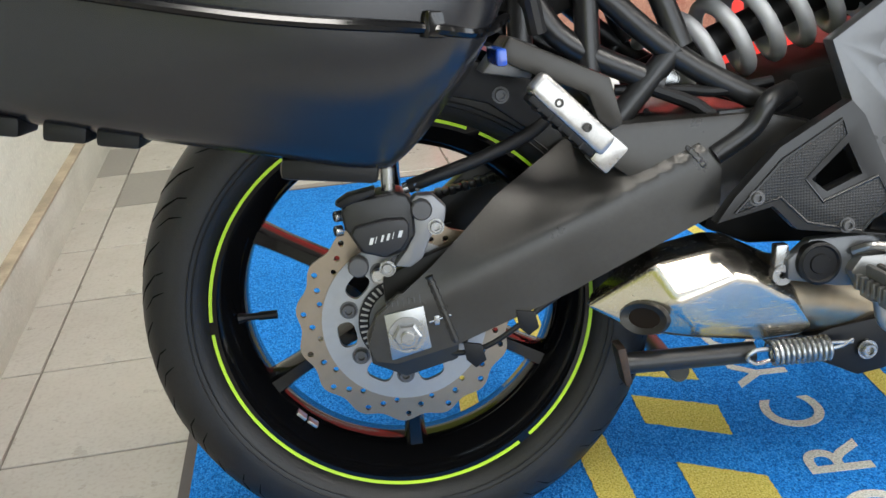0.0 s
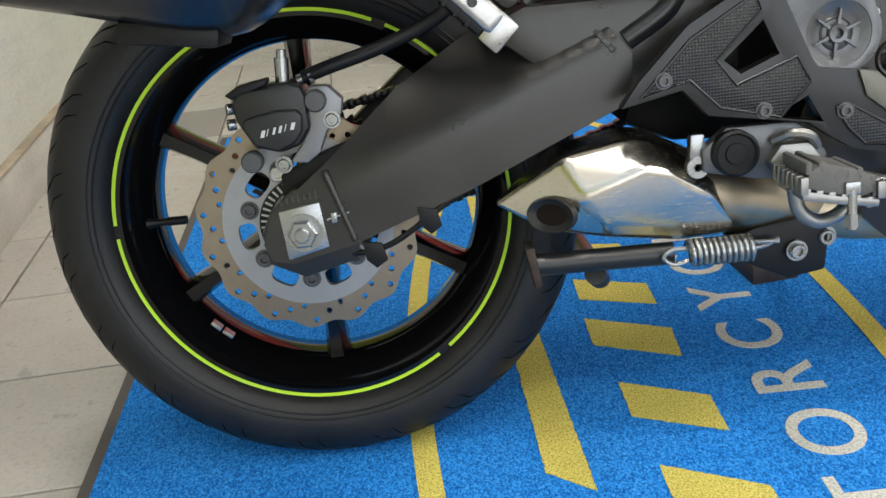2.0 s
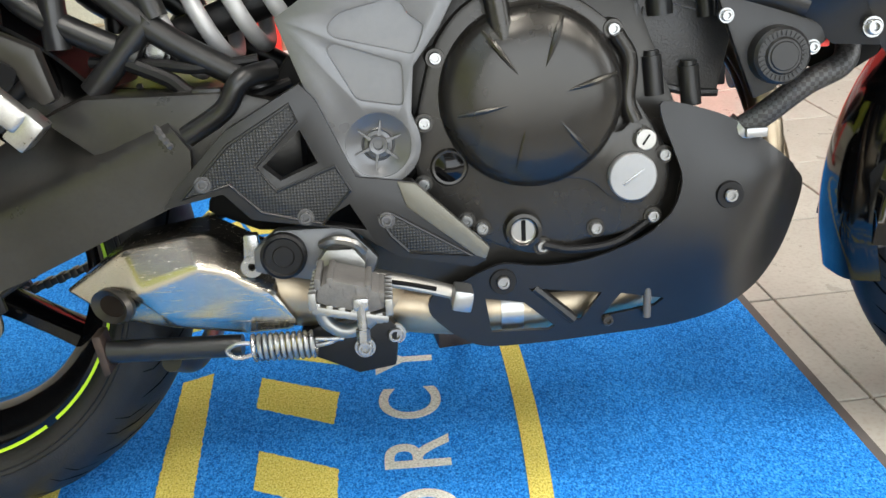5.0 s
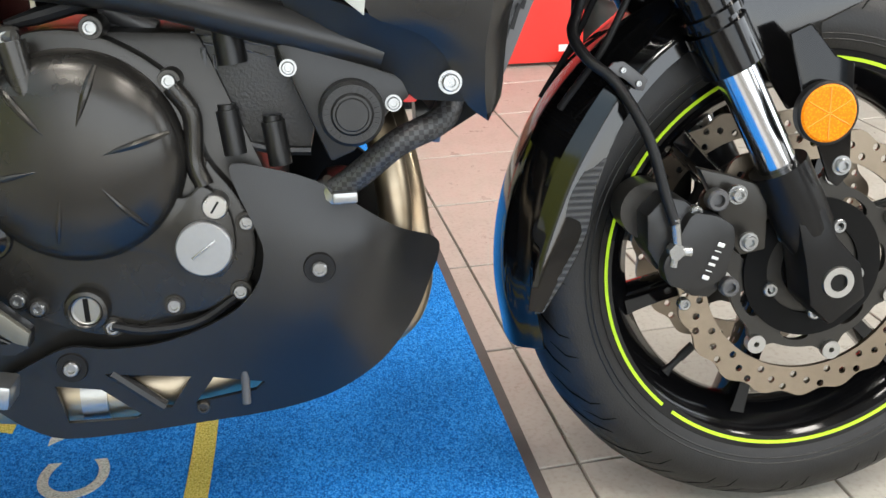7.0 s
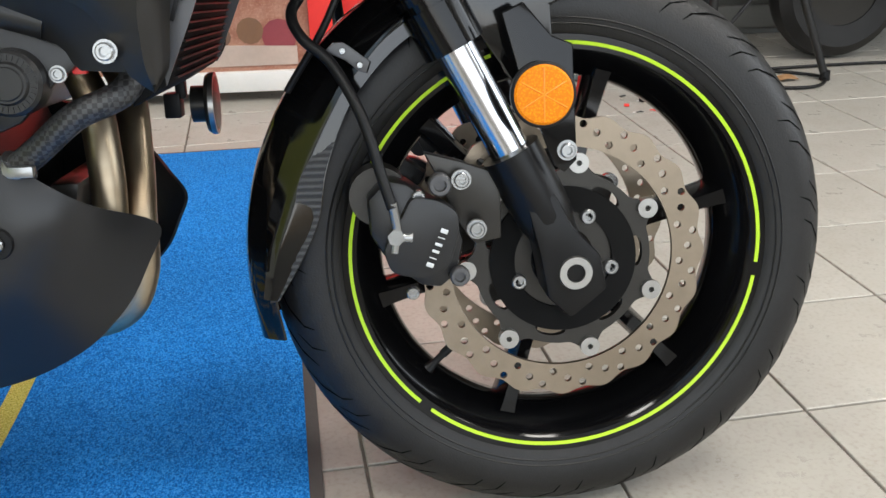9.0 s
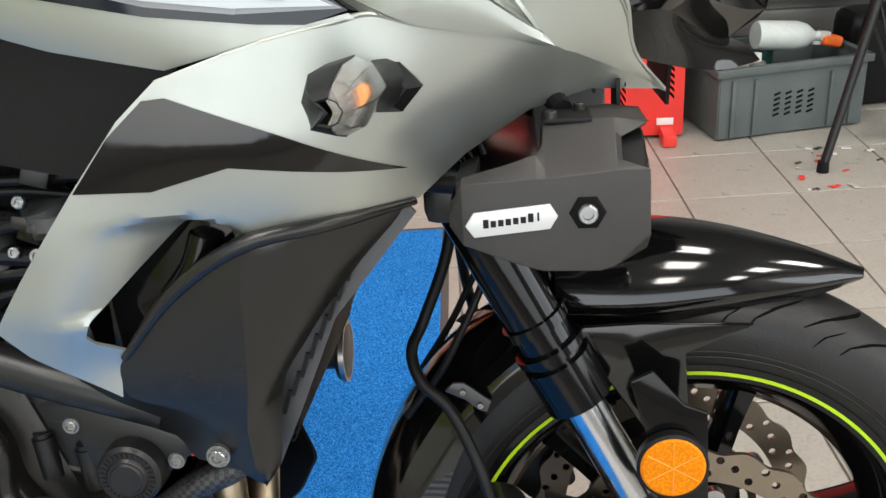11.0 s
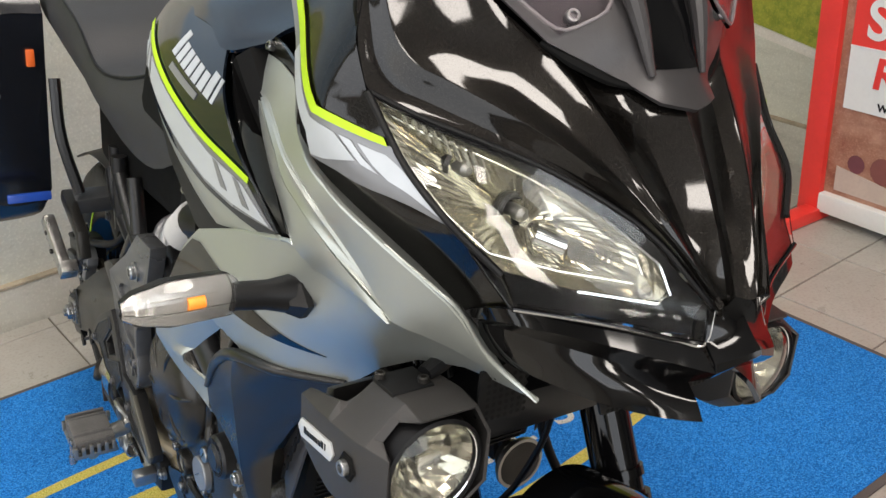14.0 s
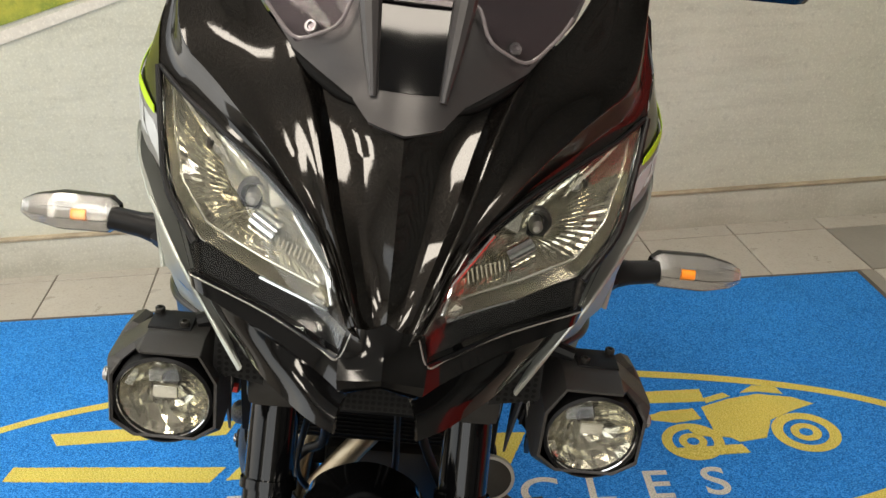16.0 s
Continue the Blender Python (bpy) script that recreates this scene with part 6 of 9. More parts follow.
R_MID = P3("1.005,-.198,0.993 1.052,-.212,0.984 1.098,-.224,0.970 1.149,-.236,0.948 1.192,-.237,0.932 1.229,-.228,0.908") + R_TIP
R_BACK = P3("0.998,-.190,1.004 1.035,-.205,0.960 1.092,-.220,0.934 1.143,-.230,0.910 1.168,-.236,0.897")
SHOULDER = P3("1.014,-.266,0.861 1.081,-.252,0.881 1.135,-.244,0.892 1.160,-.238,0.896 1.191,-.231,0.887 1.239,-.219,0.879 1.283,-.206,0.867")
L_LEFT = P3("1.014,-.266,0.861 0.986,-.270,0.836 0.946,-.272,0.787 0.895,-.270,0.721 0.867,-.265,0.682 0.884,-.255,0.657 0.939,-.230,0.610")
L_LOW = P3("0.943,-.233,0.640 0.995,-.243,0.705 1.056,-.243,0.745 1.131,-.225,0.755 1.179,-.180,0.752 1.216,-.172,0.784 1.266,-.166,0.815 1.312,-.150,0.826 1.373,-.122,0.819")


def even(points, n):
    """n points spaced evenly along a line of points."""
    line = [Vector(p) for p in points]
    d_ = [0.0]
    for a, b in zip(line, line[1:]):
        d_.append(d_[-1] + (b - a).length)
    c_ = np.array([tuple(p) for p in line])
    return [Vector([float(np.interp(t, d_, c_[:, k])) for k in range(3)]) for t in np.linspace(0, d_[-1], n)]


def between(a, b, n=9, swell=0.0, mids=1):
    """Rows of a panel spanned between two edge lines; swell bends it outwards (to the bike's right)."""
    a, b = even(a, n), even(b, n)
    rows_ = [a]
    for k in range(1, mids + 1):
        t = k / (mids + 1)
        rows_.append([p.lerp(q, t) + Vector((0, -swell * 4 * t * (1 - t), 0)) for p, q in zip(a, b)])
    return rows_ + [b]


f_low = along_y(SHOULDER + L_LEFT + L_LOW + P3("1.05,-.262,0.82 1.10,-.252,0.82 1.175,-.225,0.82 1.23,-.200,0.83 0.96,-.262,0.72 0.92,-.262,0.68 1.02,-.258,0.77 1.30,-.172,0.845"))
f_flat = f_low


def soft(t):
    t = min(1.0, max(0.0, t))
    return t * t * (3 - 2 * t)


LIP = ((0.90, 0.752), (0.94, 0.761), (0.966, 0.7635), (0.991, 0.765), (1.008, 0.765), (1.024, 0.763), (1.06, 0.751), (1.10, 0.740))


def f_low(x, z):
    """The lower fairing with the scoop that leads, under a lip, into the air duct."""
    lip = float(np.interp(x, [p[0] for p in LIP], [p[1] for p in LIP]))
    start = 0.899 + 0.60 * max(0.0, z - 0.690)
    deep = 0.005 + 0.030 * soft((x - start - 0.02) / 0.075)
    floor_edge = 0.678 + 0.09 * max(0.0, x - 0.89)
    return f_flat(x, z) + deep * soft((lip - z) / 0.013) * soft((x - start) / 0.05) * soft((z - floor_edge) / 0.012) * soft((1.062 - x) / 0.03)


R_OUT = [(1.313, f_low(1.313, 0.851), 0.851), (1.343, f_low(1.343, 0.835), 0.835), U_TAIL[-1]]
f1 = sheet(between(U_TOP, [*R_UP, *R_OUT], 19, 0.001), 0.003, 2)
f2 = sheet(between(R_UP, R_MID, 15, -0.006, 3), 0.003, 2)
f3 = sheet(between(R_MID, [*R_BACK, *SHOULDER[4:]], 15, 0.002), 0.003, 2)
FLANGE = P3("1.180,-.239,1.000 1.200,-.238,0.986 1.215,-.230,0.972 1.231,-.222,0.960 1.250,-.210,0.946 1.268,-.198,0.931 1.288,-.186,0.917 1.307,-.174,0.901 1.324,-.163,0.886 1.335,-.146,0.858 1.350,-.134,0.832 1.373,-.121,0.818")
f_flange = sheet(between(U_TOP[4:], FLANGE, 15), 0.002, 2)
f3b = sheet(between(R_BACK, U_BACK, 11), 0.003, 2)
f1b = sheet([[U_TOP[0], R_UP[0]], [U_BACK[0], R_BACK[0]]], 0.003, 2)
DUCT = [(0.930, 0.672), (0.937, 0.686), (0.972, 0.720), (1.003, 0.749), (1.010, 0.754), (1.018, 0.754), (1.023, 0.748), (1.028, 0.730), (1.015, 0.716), (0.995, 0.697), (0.972, 0.674), (0.952, 0.652), (0.934, 0.664)]
f4 = plate(xz([*SHOULDER, *L_LOW[::-1][0:1], *L_LOW[::-1][1:-1], L_LOW[0], *L_LEFT[::-1][:-1]]), f_low, 0.003, 0.0052, [DUCT])
fairing, fairing_far = pair("side_fairing", f4, satin_silver, bike, "satin silver side fairing with sharp creases", 24)
for name, bm in (("upper_facet", f1), ("groove_facet", f2), ("rear_facet", f3), ("rear_strip", f3b), ("front_flange", f_flange), ("corner", f1b)):
    other = mirrored(bm)
    part(name, bm, satin_silver, fairing, "", 24)
    part(name, other, satin_silver, fairing_far, "", 24)
for line, r in ((R_MID, 0.0016), (R_UP[:-1], 0.0012), (R_BACK, 0.0016), (SHOULDER, 0.0022), (U_TOP[7:], 0.002)):
    bm = tube([(p[0], p[1] + r * 0.75, p[2]) for p in line], [r * 0.4, r, r, r, r * 0.4], 8, 5)
    other = mirrored(bm)
    part("crease", bm, satin_silver, fairing)
    part("crease", other, satin_silver, fairing_far)
# black flash on the fairing
FLASH = [(1.020, 0.850), (1.005, 0.849), (0.978, 0.825), (0.948, 0.787), (1.001, 0.785), (1.056, 0.799), (1.174, 0.782), (1.094, 0.819)]
for side_bm, host in ((decal(FLASH, f_low), fairing), (mirrored(decal(FLASH, f_low)), fairing_far)):
    part("black_flash", side_bm, piano_black, host, "glossy black flash")
TAB = P3("0.984,-.177,1.047 1.030,-.187,1.044 1.088,-.202,1.039 1.140,-.222,1.028 1.172,-.238,1.004 1.150,-.226,1.009 1.116,-.209,1.023 1.050,-.192,1.026 0.993,-.183,1.025")
for host, k in ((fairing, 1), (fairing_far, -1)):
    bolt(host, (1.010, k * -0.1875, 1.037), 0.005, zinc, (0, -k, 0.3))
    tab = plate(xz(TAB), along_y(TAB), 0.003, 0.012)
    part("screw_tab", mirrored(tab) if k < 0 else tab, gloss_black, host)
# dark duct behind the opening
pair("air_duct", joined(prism([(0.93, 0.63), (0.93, 0.72), (1.03, 0.80), (1.09, 0.78), (1.05, 0.66)], -0.215, -0.12, 0.01), tube([(0.99, -0.222, 0.69), (1.01, -0.224, 0.715), (1.02, -0.222, 0.74)], 0.012, 12)), gloss_rim, bike, "shadowy black air duct")
# lower black panel
LB_FOLD = P3("1.054,-.248,0.742 1.050,-.248,0.700 1.047,-.243,0.660 1.043,-.238,0.620 1.036,-.231,0.580 1.036,-.222,0.540 1.040,-.210,0.517")
LB_BACK = P3("1.054,-.248,0.742 0.995,-.242,0.704 0.939,-.233,0.640 0.938,-.229,0.612 0.998,-.222,0.586 1.022,-.215,0.532 1.040,-.210,0.517")
LB_FRONT = P3("1.054,-.248,0.742 1.120,-.230,0.755 1.180,-.180,0.756 1.136,-.190,0.712 1.100,-.200,0.668 1.062,-.206,0.612 1.051,-.205,0.522 1.040,-.210,0.517")
pair("lower_panel", joined(sheet(between(LB_BACK, LB_FOLD, 15), 0.003, 2), sheet(between(LB_FOLD, LB_FRONT, 17, 0.004), 0.003, 2)), lower_black, bike, "matt black lower fairing panel", 50)
pair("rolled_edge", tube(P3("0.948,-.2355,0.646 0.995,-.2425,0.700 1.054,-.2470,0.7385 1.120,-.2300,0.749 1.176,-.1850,0.751"), [0.003, 0.006, 0.0065, 0.006, 0.003], 12, 6), lower_black, bike)
LB2 = P3("0.870,-.20,0.64 0.94,-.222,0.612 1.00,-.222,0.588 1.02,-.216,0.535 0.98,-.20,0.537 0.95,-.195,0.565 0.88,-.19,0.60")
pair("inner_panel", plate(xz(LB2), along_y(LB2), 0.003, 0.012), black_plastic, bike)
for k in (-1, 1):
    bolt(bike, (1.007, k * 0.2245, 0.553), 0.0075, zinc, (0, k, 0), washer=True)
# radiator with its side cover
rad = part("radiator", prism([(1.01, 0.50), (1.045, 0.52), (1.118, 0.76), (1.085, 0.77)], -0.165, 0.165, 0.004), mesh_shade_black, bike, "black radiator with fine fins")
_m = mesh_of("fin", box((0, 0, 0), (0.003, 0.30, 0.0018), 0), soft_black)
for k in range(30):
    o = new("fin", _m)
    o.parent = rad
    o.location = (1.046 + 0.0725 * k / 30 + 0.003, 0, 0.525 + 0.235 * k / 30)
pair("radiator_side", plate([(1.045, 0.52), (1.040, 0.60), (1.09, 0.67), (1.165, 0.755), (1.176, 0.742), (1.105, 0.655), (1.068, 0.57)], lambda a, b: -0.186 + 0.02 * (0.74 - b), 0.003, 0.012), cast_grey, bike, "grey louvred radiator side cover")
for k in range(9):
    pair("louvre", moved(box((0, 0, 0), (0.022, 0.003, 0.0032), 0), Matrix.Translation((1.060 + 0.0090 * k, -0.1925, 0.585 + 0.0165 * k)) @ pose(0, 0, 0, 0, -72, 0)), soft_black, bike)
horn = part("horn", joined(lathe([(0, 0.012), (0.012, 0.013), (0.030, 0.011), (0.036, 0.009), (0.0365, 0.004), (0.034, 0.0), (0, -0.002)], (1.030, 0.165, 0.470), 36, "x", closed=False), bar((1.012, 0.165, 0.47), (1.030, 0.165, 0.47), 0.022, 20)), dark_metal, bike, "round black horn")
part("horn_rim", lathe([(0.033, 0.011), (0.0375, 0.011), (0.0375, 0.005), (0.033, 0.005)], (1.030, 0.165, 0.470), 36, "x"), steel, horn, "bright horn rim")
part("horn_stay", joined(box((1.0, 0.165, 0.515), (0.012, 0.018, 0.075), 0.002), box((0.99, 0.165, 0.47), (0.02, 0.03, 0.03), 0.003)), soft_black, horn)

# ---- tank and its side panels ----
T_LINE = P3("0.703,-.205,1.013 0.827,-.237,0.988 0.913,-.251,0.970 0.995,-.256,0.953 1.061,-.253,0.942 1.099,-.248,0.935")
T_WHITE = P3("0.715,-.210,0.985 0.757,-.225,0.978 0.857,-.245,0.954 0.947,-.252,0.927 1.021,-.252,0.912 1.088,-.249,0.901 1.137,-.244,0.902")
T_LOW = P3("0.702,-.205,1.000 0.715,-.210,0.965 0.765,-.222,0.940 0.840,-.236,0.910 0.934,-.246,0.882 1.016,-.251,0.866 1.109,-.250,0.888 1.150,-.241,0.894")
T_TOP = P3("0.640,-.150,1.030 0.690,-.165,1.040 0.800,-.185,1.042 0.883,-.192,1.042 0.947,-.202,1.030")
T_EDGE = P3("0.959,-.213,1.024 0.964,-.215,1.021 1.008,-.232,0.990 1.063,-.245,0.955 1.111,-.250,0.928 1.146,-.244,0.900")
T_TRIM = P3("0.708,-.208,0.982 0.757,-.225,0.969 0.857,-.245,0.943 0.927,-.248,0.920 1.010,-.251,0.903 1.085,-.252,0.894 1.117,-.250,0.892 1.146,-.244,0.898")
f_tank = bend_smooth([(p[0], p[2], p[1]) for p in T_LINE + T_WHITE[:-1] + T_TOP[1:] + T_EDGE + T_LOW[1:]])
bm = plate(xz([T_TOP[1], *T_TOP[2:], *T_EDGE, *T_TRIM[::-1][1:], T_LINE[0]]), f_tank, 0.003, 0.012)
tank_side, tank_far = pair("tank_panel", bm, surface("midnight_gloss", (0.006, 0.009, 0.015), 0.09, coat=0.25, spec=0.3), bike, "dark glossy tank panel with a pale wordmark")
pair("tank_skirt", plate(xz([*T_TRIM, *T_LOW[::-1]]), lambda a, b: f_tank(a, b) + 0.002, 0.003, 0.012), satin_silver, bike, "satin silver skirt under the tank")
inset = [(p[0], p[1] + 0.007, p[2]) for p in T_EDGE[1:]]
inset2 = [(p[0], p[1] + 0.004, p[2]) for p in U_BACK]
pair("tank_gap_panel", joined(sheet(between(inset, inset2, 11, -0.003), 0.003, 2), sheet([[(0.930, -0.195, 1.030), (0.985, -0.178, 1.046)], [(0.970, -0.212, 1.014), (0.996, -0.182, 1.004)]], 0.003, 3)), piano_black, bike, "glossy black infill strip")
# near-black tube as the shade inside the gap
pair("gap_lining", tube([(p[0] * 0.5 + q[0] * 0.5, -0.185, p[2] * 0.5 + q[2] * 0.5) for p, q in zip(even(inset, 6), even(inset2, 6))], 0.028, 10, 4), mesh_shade_black, bike)
# film on the tank: green line, white flashes, wordmark
def band(line, up, down, f, cut=(0.0, 1.0)):
    pts = spline([(p[0], p[2], 0) for p in line], 6)
    n = len(pts)
    pts = pts[int(cut[0] * n):max(int(cut[1] * n), int(cut[0] * n) + 2)]
    top_, bot_ = [], []
    for i, p in enumerate(pts):
        d_ = (pts[min(i + 1, len(pts) - 1)] - pts[max(i - 1, 0)]).normalized()
        nrm = Vector((-d_.y, d_.x, 0))
        top_.append(p + nrm * up)
        bot_.append(p - nrm * down)
    return [(p.x, p.y) for p in top_ + bot_[::-1]]


for host, flip in ((tank_side, False), (tank_far, True)):
    def put(name, outline, material, label="", lift=0.0012):
        b = decal(outline, f_tank, lift=lift)
        part(name, mirrored(b) if flip else b, material, host, label)
    put("green_line", band(T_LINE, 0.0028, 0.0028, f_tank), tape_green, "thin bright green line", 0.0030)
    w_top = [(0.735, 0.9985), (0.842, 0.979), (0.939, 0.9585), (1.016, 0.9395), (1.086, 0.9285)]
    w_low = [(1.137, 0.9035), (1.070, 0.9055), (1.011, 0.9135), (0.934, 0.934), (0.857, 0.956), (0.757, 0.981), (0.722, 0.992)]
    put("white_band", w_top + w_low, decal_white, "pale silver film band", 0.0020)
    put("grey_edge", [(0.725, 1.0035), (0.842, 0.983), (0.939, 0.963), (1.016, 0.9435), (1.092, 0.932), (1.143, 0.9015), (1.070, 0.9015), (1.011, 0.9095), (0.934, 0.930), (0.857, 0.952), (0.757, 0.977), (0.716, 0.990)], decal_grey, "", 0.0007)
    for x0, z0 in ((1.029, 0.9375), (1.071, 0.9315), (0.782, 0.991), (0.752, 0.9965)):
        w_ = 0.010 if x0 > 0.9 else 0.007
        put("grey_slash", [(x0, z0), (x0 + w_, z0 - 0.002), (x0 + w_ + 0.024, z0 - 0.0225), (x0 + 0.022, z0 - 0.0215)], decal_grey, "", 0.0030)
    # eight letter-like bars stand for the wordmark
    for i in range(8):
        x0 = 0.846 + 0.0203 * i
        z0 = 1.012 - 0.0032 * i
        h_ = 0.0225 if i in (0, 6, 7) else 0.0165
        w_ = 0.0150 if i < 7 else 0.0070
        put("wordmark_bar", [(x0, z0 - 0.0085), (x0 + w_, z0 - 0.0085 - w_ * 0.16), (x0 + w_ + 0.002, z0 - 0.0085 - w_ * 0.16 + h_), (x0 + 0.002, z0 - 0.0085 + h_)], decal_white, "pale wordmark stroke")
    put("model_mark", [(0.862, 0.990), (0.956, 0.976), (0.957, 0.982), (0.863, 0.996)], decal_grey, "small grey model mark")
edge_ = P3("0.615,-.140,1.005 0.690,-.168,1.030 0.800,-.190,1.036 0.883,-.199,1.036 0.955,-.212,1.024 1.010,-.190,1.040")
rise = [[(x, y * f, z + h * (1.0 if 0 < i < 5 else 0.6)) for i, (x, y, z) in enumerate(edge_)] for f, h in ((1.0, 0.0), (0.90, 0.020), (0.66, 0.040), (0.35, 0.052), (0.0, 0.056))]
tank = part("fuel_tank", sheet(rise + [[(x, -y, z) for x, y, z in r] for r in rise[:-1][::-1]], 0.004, 4), surface("midnight_top", (0.005, 0.008, 0.014), 0.13, coat=0.12, spec=0.25), bike, "glossy dark blue-black fuel tank top", 60)
part("tank_core", prism([(0.60, 0.88), (0.66, 1.0), (0.98, 1.03), (1.12, 0.94), (1.14, 0.90), (1.00, 0.80), (0.76, 0.86)], -0.196, 0.196, 0.02), mesh_shade_black, bike)
for k in (-1, 1):
    bolt(bike, (0.873, k * 0.17, 1.046), 0.0055, zinc, (0, k * 0.6, 1))
seat = part("seat", sheet([[(0.02, y * 1.05, 1.005 - abs(y) * 0.15), (0.20, y * 1.15, 0.995 - abs(y) * 0.12), (0.33, y * 1.18, 0.965 - abs(y) * 0.10), (0.44, y * 1.18, 0.915 - abs(y) * 0.10), (0.56, y * 1.02, 0.935 - abs(y) * 0.12), (0.66, y * 0.86, 0.990 - abs(y) * 0.1)] for y in (-0.165, -0.125, -0.06, 0.0, 0.06, 0.125, 0.165)], 0.03), seat_cover, bike, "black textured rider seat")
_sf = [[(x, -0.165 * w, z + 0.0) for x, w, z in ((0.02, 1.05, 0.978), (0.20, 1.15, 0.973), (0.33, 1.18, 0.946), (0.44, 1.18, 0.898), (0.56, 1.02, 0.914), (0.66, 0.86, 0.972))],
       [(x, -0.165 * w, z) for x, w, z in ((0.02, 1.10, 0.93), (0.20, 1.19, 0.915), (0.33, 1.22, 0.89), (0.44, 1.22, 0.855), (0.56, 1.08, 0.855), (0.68, 0.98, 0.90))],
       [(x, -0.165 * w, z) for x, w, z in ((0.02, 0.90, 0.86), (0.20, 0.98, 0.84), (0.33, 1.02, 0.82), (0.44, 1.03, 0.79), (0.56, 0.98, 0.78), (0.70, 0.94, 0.84))]]
_fl = sheet(_sf, 0.006, 4)
part("seat_flank", mirrored(_fl), seat_cover, seat)
part("seat_flank", _fl, seat_cover, seat)
part("seat_piping", tube([(p[0], p[1] - 0.001, p[2]) for p in _sf[0]], 0.0026, 8, 6), soft_black, seat, "stitched seam")
part("seat_base", prism([(0.03, 0.86), (0.44, 0.80), (0.66, 0.86), (0.68, 0.95), (0.44, 0.885), (0.30, 0.93), (0.03, 0.95)], -0.150, 0.150, 0.02), mesh_shade_black, seat)
# near-black filler plates: the shade under the tank as colour
pair("frame_cover_upper", prism([(0.60, 0.70), (0.66, 0.84), (0.76, 0.87), (0.86, 0.84), (0.90, 0.72), (0.80, 0.65), (0.66, 0.65)], -0.150, -0.12, 0.012), mesh_shade_black, bike)
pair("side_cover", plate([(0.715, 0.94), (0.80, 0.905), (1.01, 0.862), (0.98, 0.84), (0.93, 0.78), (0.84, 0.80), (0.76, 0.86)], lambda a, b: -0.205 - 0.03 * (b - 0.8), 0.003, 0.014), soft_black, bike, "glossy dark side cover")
# near-black core, so that openings in the fairing look shaded
part("inner_body", prism([(0.72, 0.66), (0.74, 0.88), (1.15, 0.90), (1.24, 0.95), (1.27, 1.02), (1.30, 1.02), (1.33, 0.93), (1.33, 0.88), (1.20, 0.80), (1.08, 0.72), (0.93, 0.64)], -0.125, 0.125, 0.01), mesh_shade_black, bike)
for z, y in ((0.70, -0.165), (0.73, -0.16), (0.68, -0.15)):
    part("hose", tube([(0.66, y, z - 0.03), (0.74, y - 0.01, z), (0.82, y, z + 0.01), (0.90, y + 0.02, z - 0.01)], 0.009, 10), soft_black, bike)
part("air_tube", tube([(0.70, -0.165, 0.735), (0.745, -0.172, 0.765), (0.79, -0.165, 0.775)], 0.024, 18), soft_black, bike)
for k in range(7):
    p = Vector((0.695, -0.168, 0.733)).lerp(Vector((0.750, -0.172, 0.768)), k / 6)
    part("bellows_ring", moved(lathe([(0.018, -0.0028), (0.0245, -0.0022), (0.0270, 0.0), (0.0245, 0.0022), (0.018, 0.0028)], seg=24, axis="z"), Matrix.Translation(p) @ Vector((0.85, 0, 0.53)).to_track_quat("Z", "Y").to_matrix().to_4x4()), bellows_grey, bike, "pale ribbed bellows")

# throttle bodies, looms and plugs between the tank and the engine
rng = random.Random(23)
for k in range(7):
    z = 0.665 + 0.026 * k
    part("wiring_loom", tube([(0.70, -0.150 - 0.012 * rng.random(), z + 0.03 * rng.random()), (0.77, -0.168 - 0.01 * rng.random(), z + 0.02 * rng.random()), (0.84, -0.165 - 0.012 * rng.random(), z + 0.035 * rng.random()), (0.93, -0.155, z + 0.03 * rng.random())], 0.0035 + 0.004 * rng.random(), 10), soft_black, bike, "black sleeved wiring")
for k in range(12):
    p = (0.755 + 0.15 * rng.random(), -0.172 - 0.012 * rng.random(), 0.665 + 0.17 * rng.random())
    part("plug", moved(bevelled(box((0, 0, 0), (0.016 + 0.014 * rng.random(), 0.016, 0.010 + 0.01 * rng.random()), 0), 0.002), pose(*p, 0, 60 * rng.random() - 30, 20 * rng.random())), (black_plastic, gloss_rim, dark_metal)[k % 3], bike)
for k in range(15):
    p = (0.750 + 0.16 * rng.random(), -0.180 - 0.010 * rng.random(), 0.660 + 0.18 * rng.random())
    bolt(bike, p, 0.0042 + 0.0026 * rng.random(), (zinc, alu, steel)[k % 3], (0.3 * rng.random(), -1, 0.4 * rng.random()))
for k in range(2):
    part("throttle_body", joined(bar((0.80 + 0.07 * k, -0.165, 0.755), (0.815 + 0.07 * k, -0.150, 0.70), 0.022, 20), lathe([(0.022, -0.006), (0.0265, -0.006), (0.0265, 0.006), (0.022, 0.006)], (0.805 + 0.07 * k, -0.160, 0.740), 24, "z")), cast_grey, bike, "grey throttle body")

# ---- front cowl ----
HL_SIDE = P3("1.253,-.218,1.047 1.292,-.206,0.999 1.334,-.191,0.965 1.363,-.162,0.931")
HL_TOP = P3("1.253,-.218,1.047 1.285,-.190,1.030 1.318,-.158,1.016 1.352,-.118,0.996 1.385,-.080,0.970 1.415,-.048,0.938")
HL_LOW = P3("1.363,-.162,0.931 1.392,-.105,0.914 1.420,-.046,0.904")
GL_TOP = P3("1.253,-.218,1.047 1.285,-.189,1.032 1.318,-.155,1.019 1.352,-.113,1.000 1.386,-.073,0.975 1.411,-.051,0.954 1.433,-.037,0.931 1.448,-.025,0.913")
GL_LOW = P3("1.378,-.163,0.911 1.406,-.098,0.898 1.436,-.053,0.889 1.452,-.035,0.888")
RIDGE = P3("1.304,-.097,1.086 1.350,-.075,1.045 1.395,-.056,0.995 1.432,-.034,0.945 1.456,-.018,0.905")
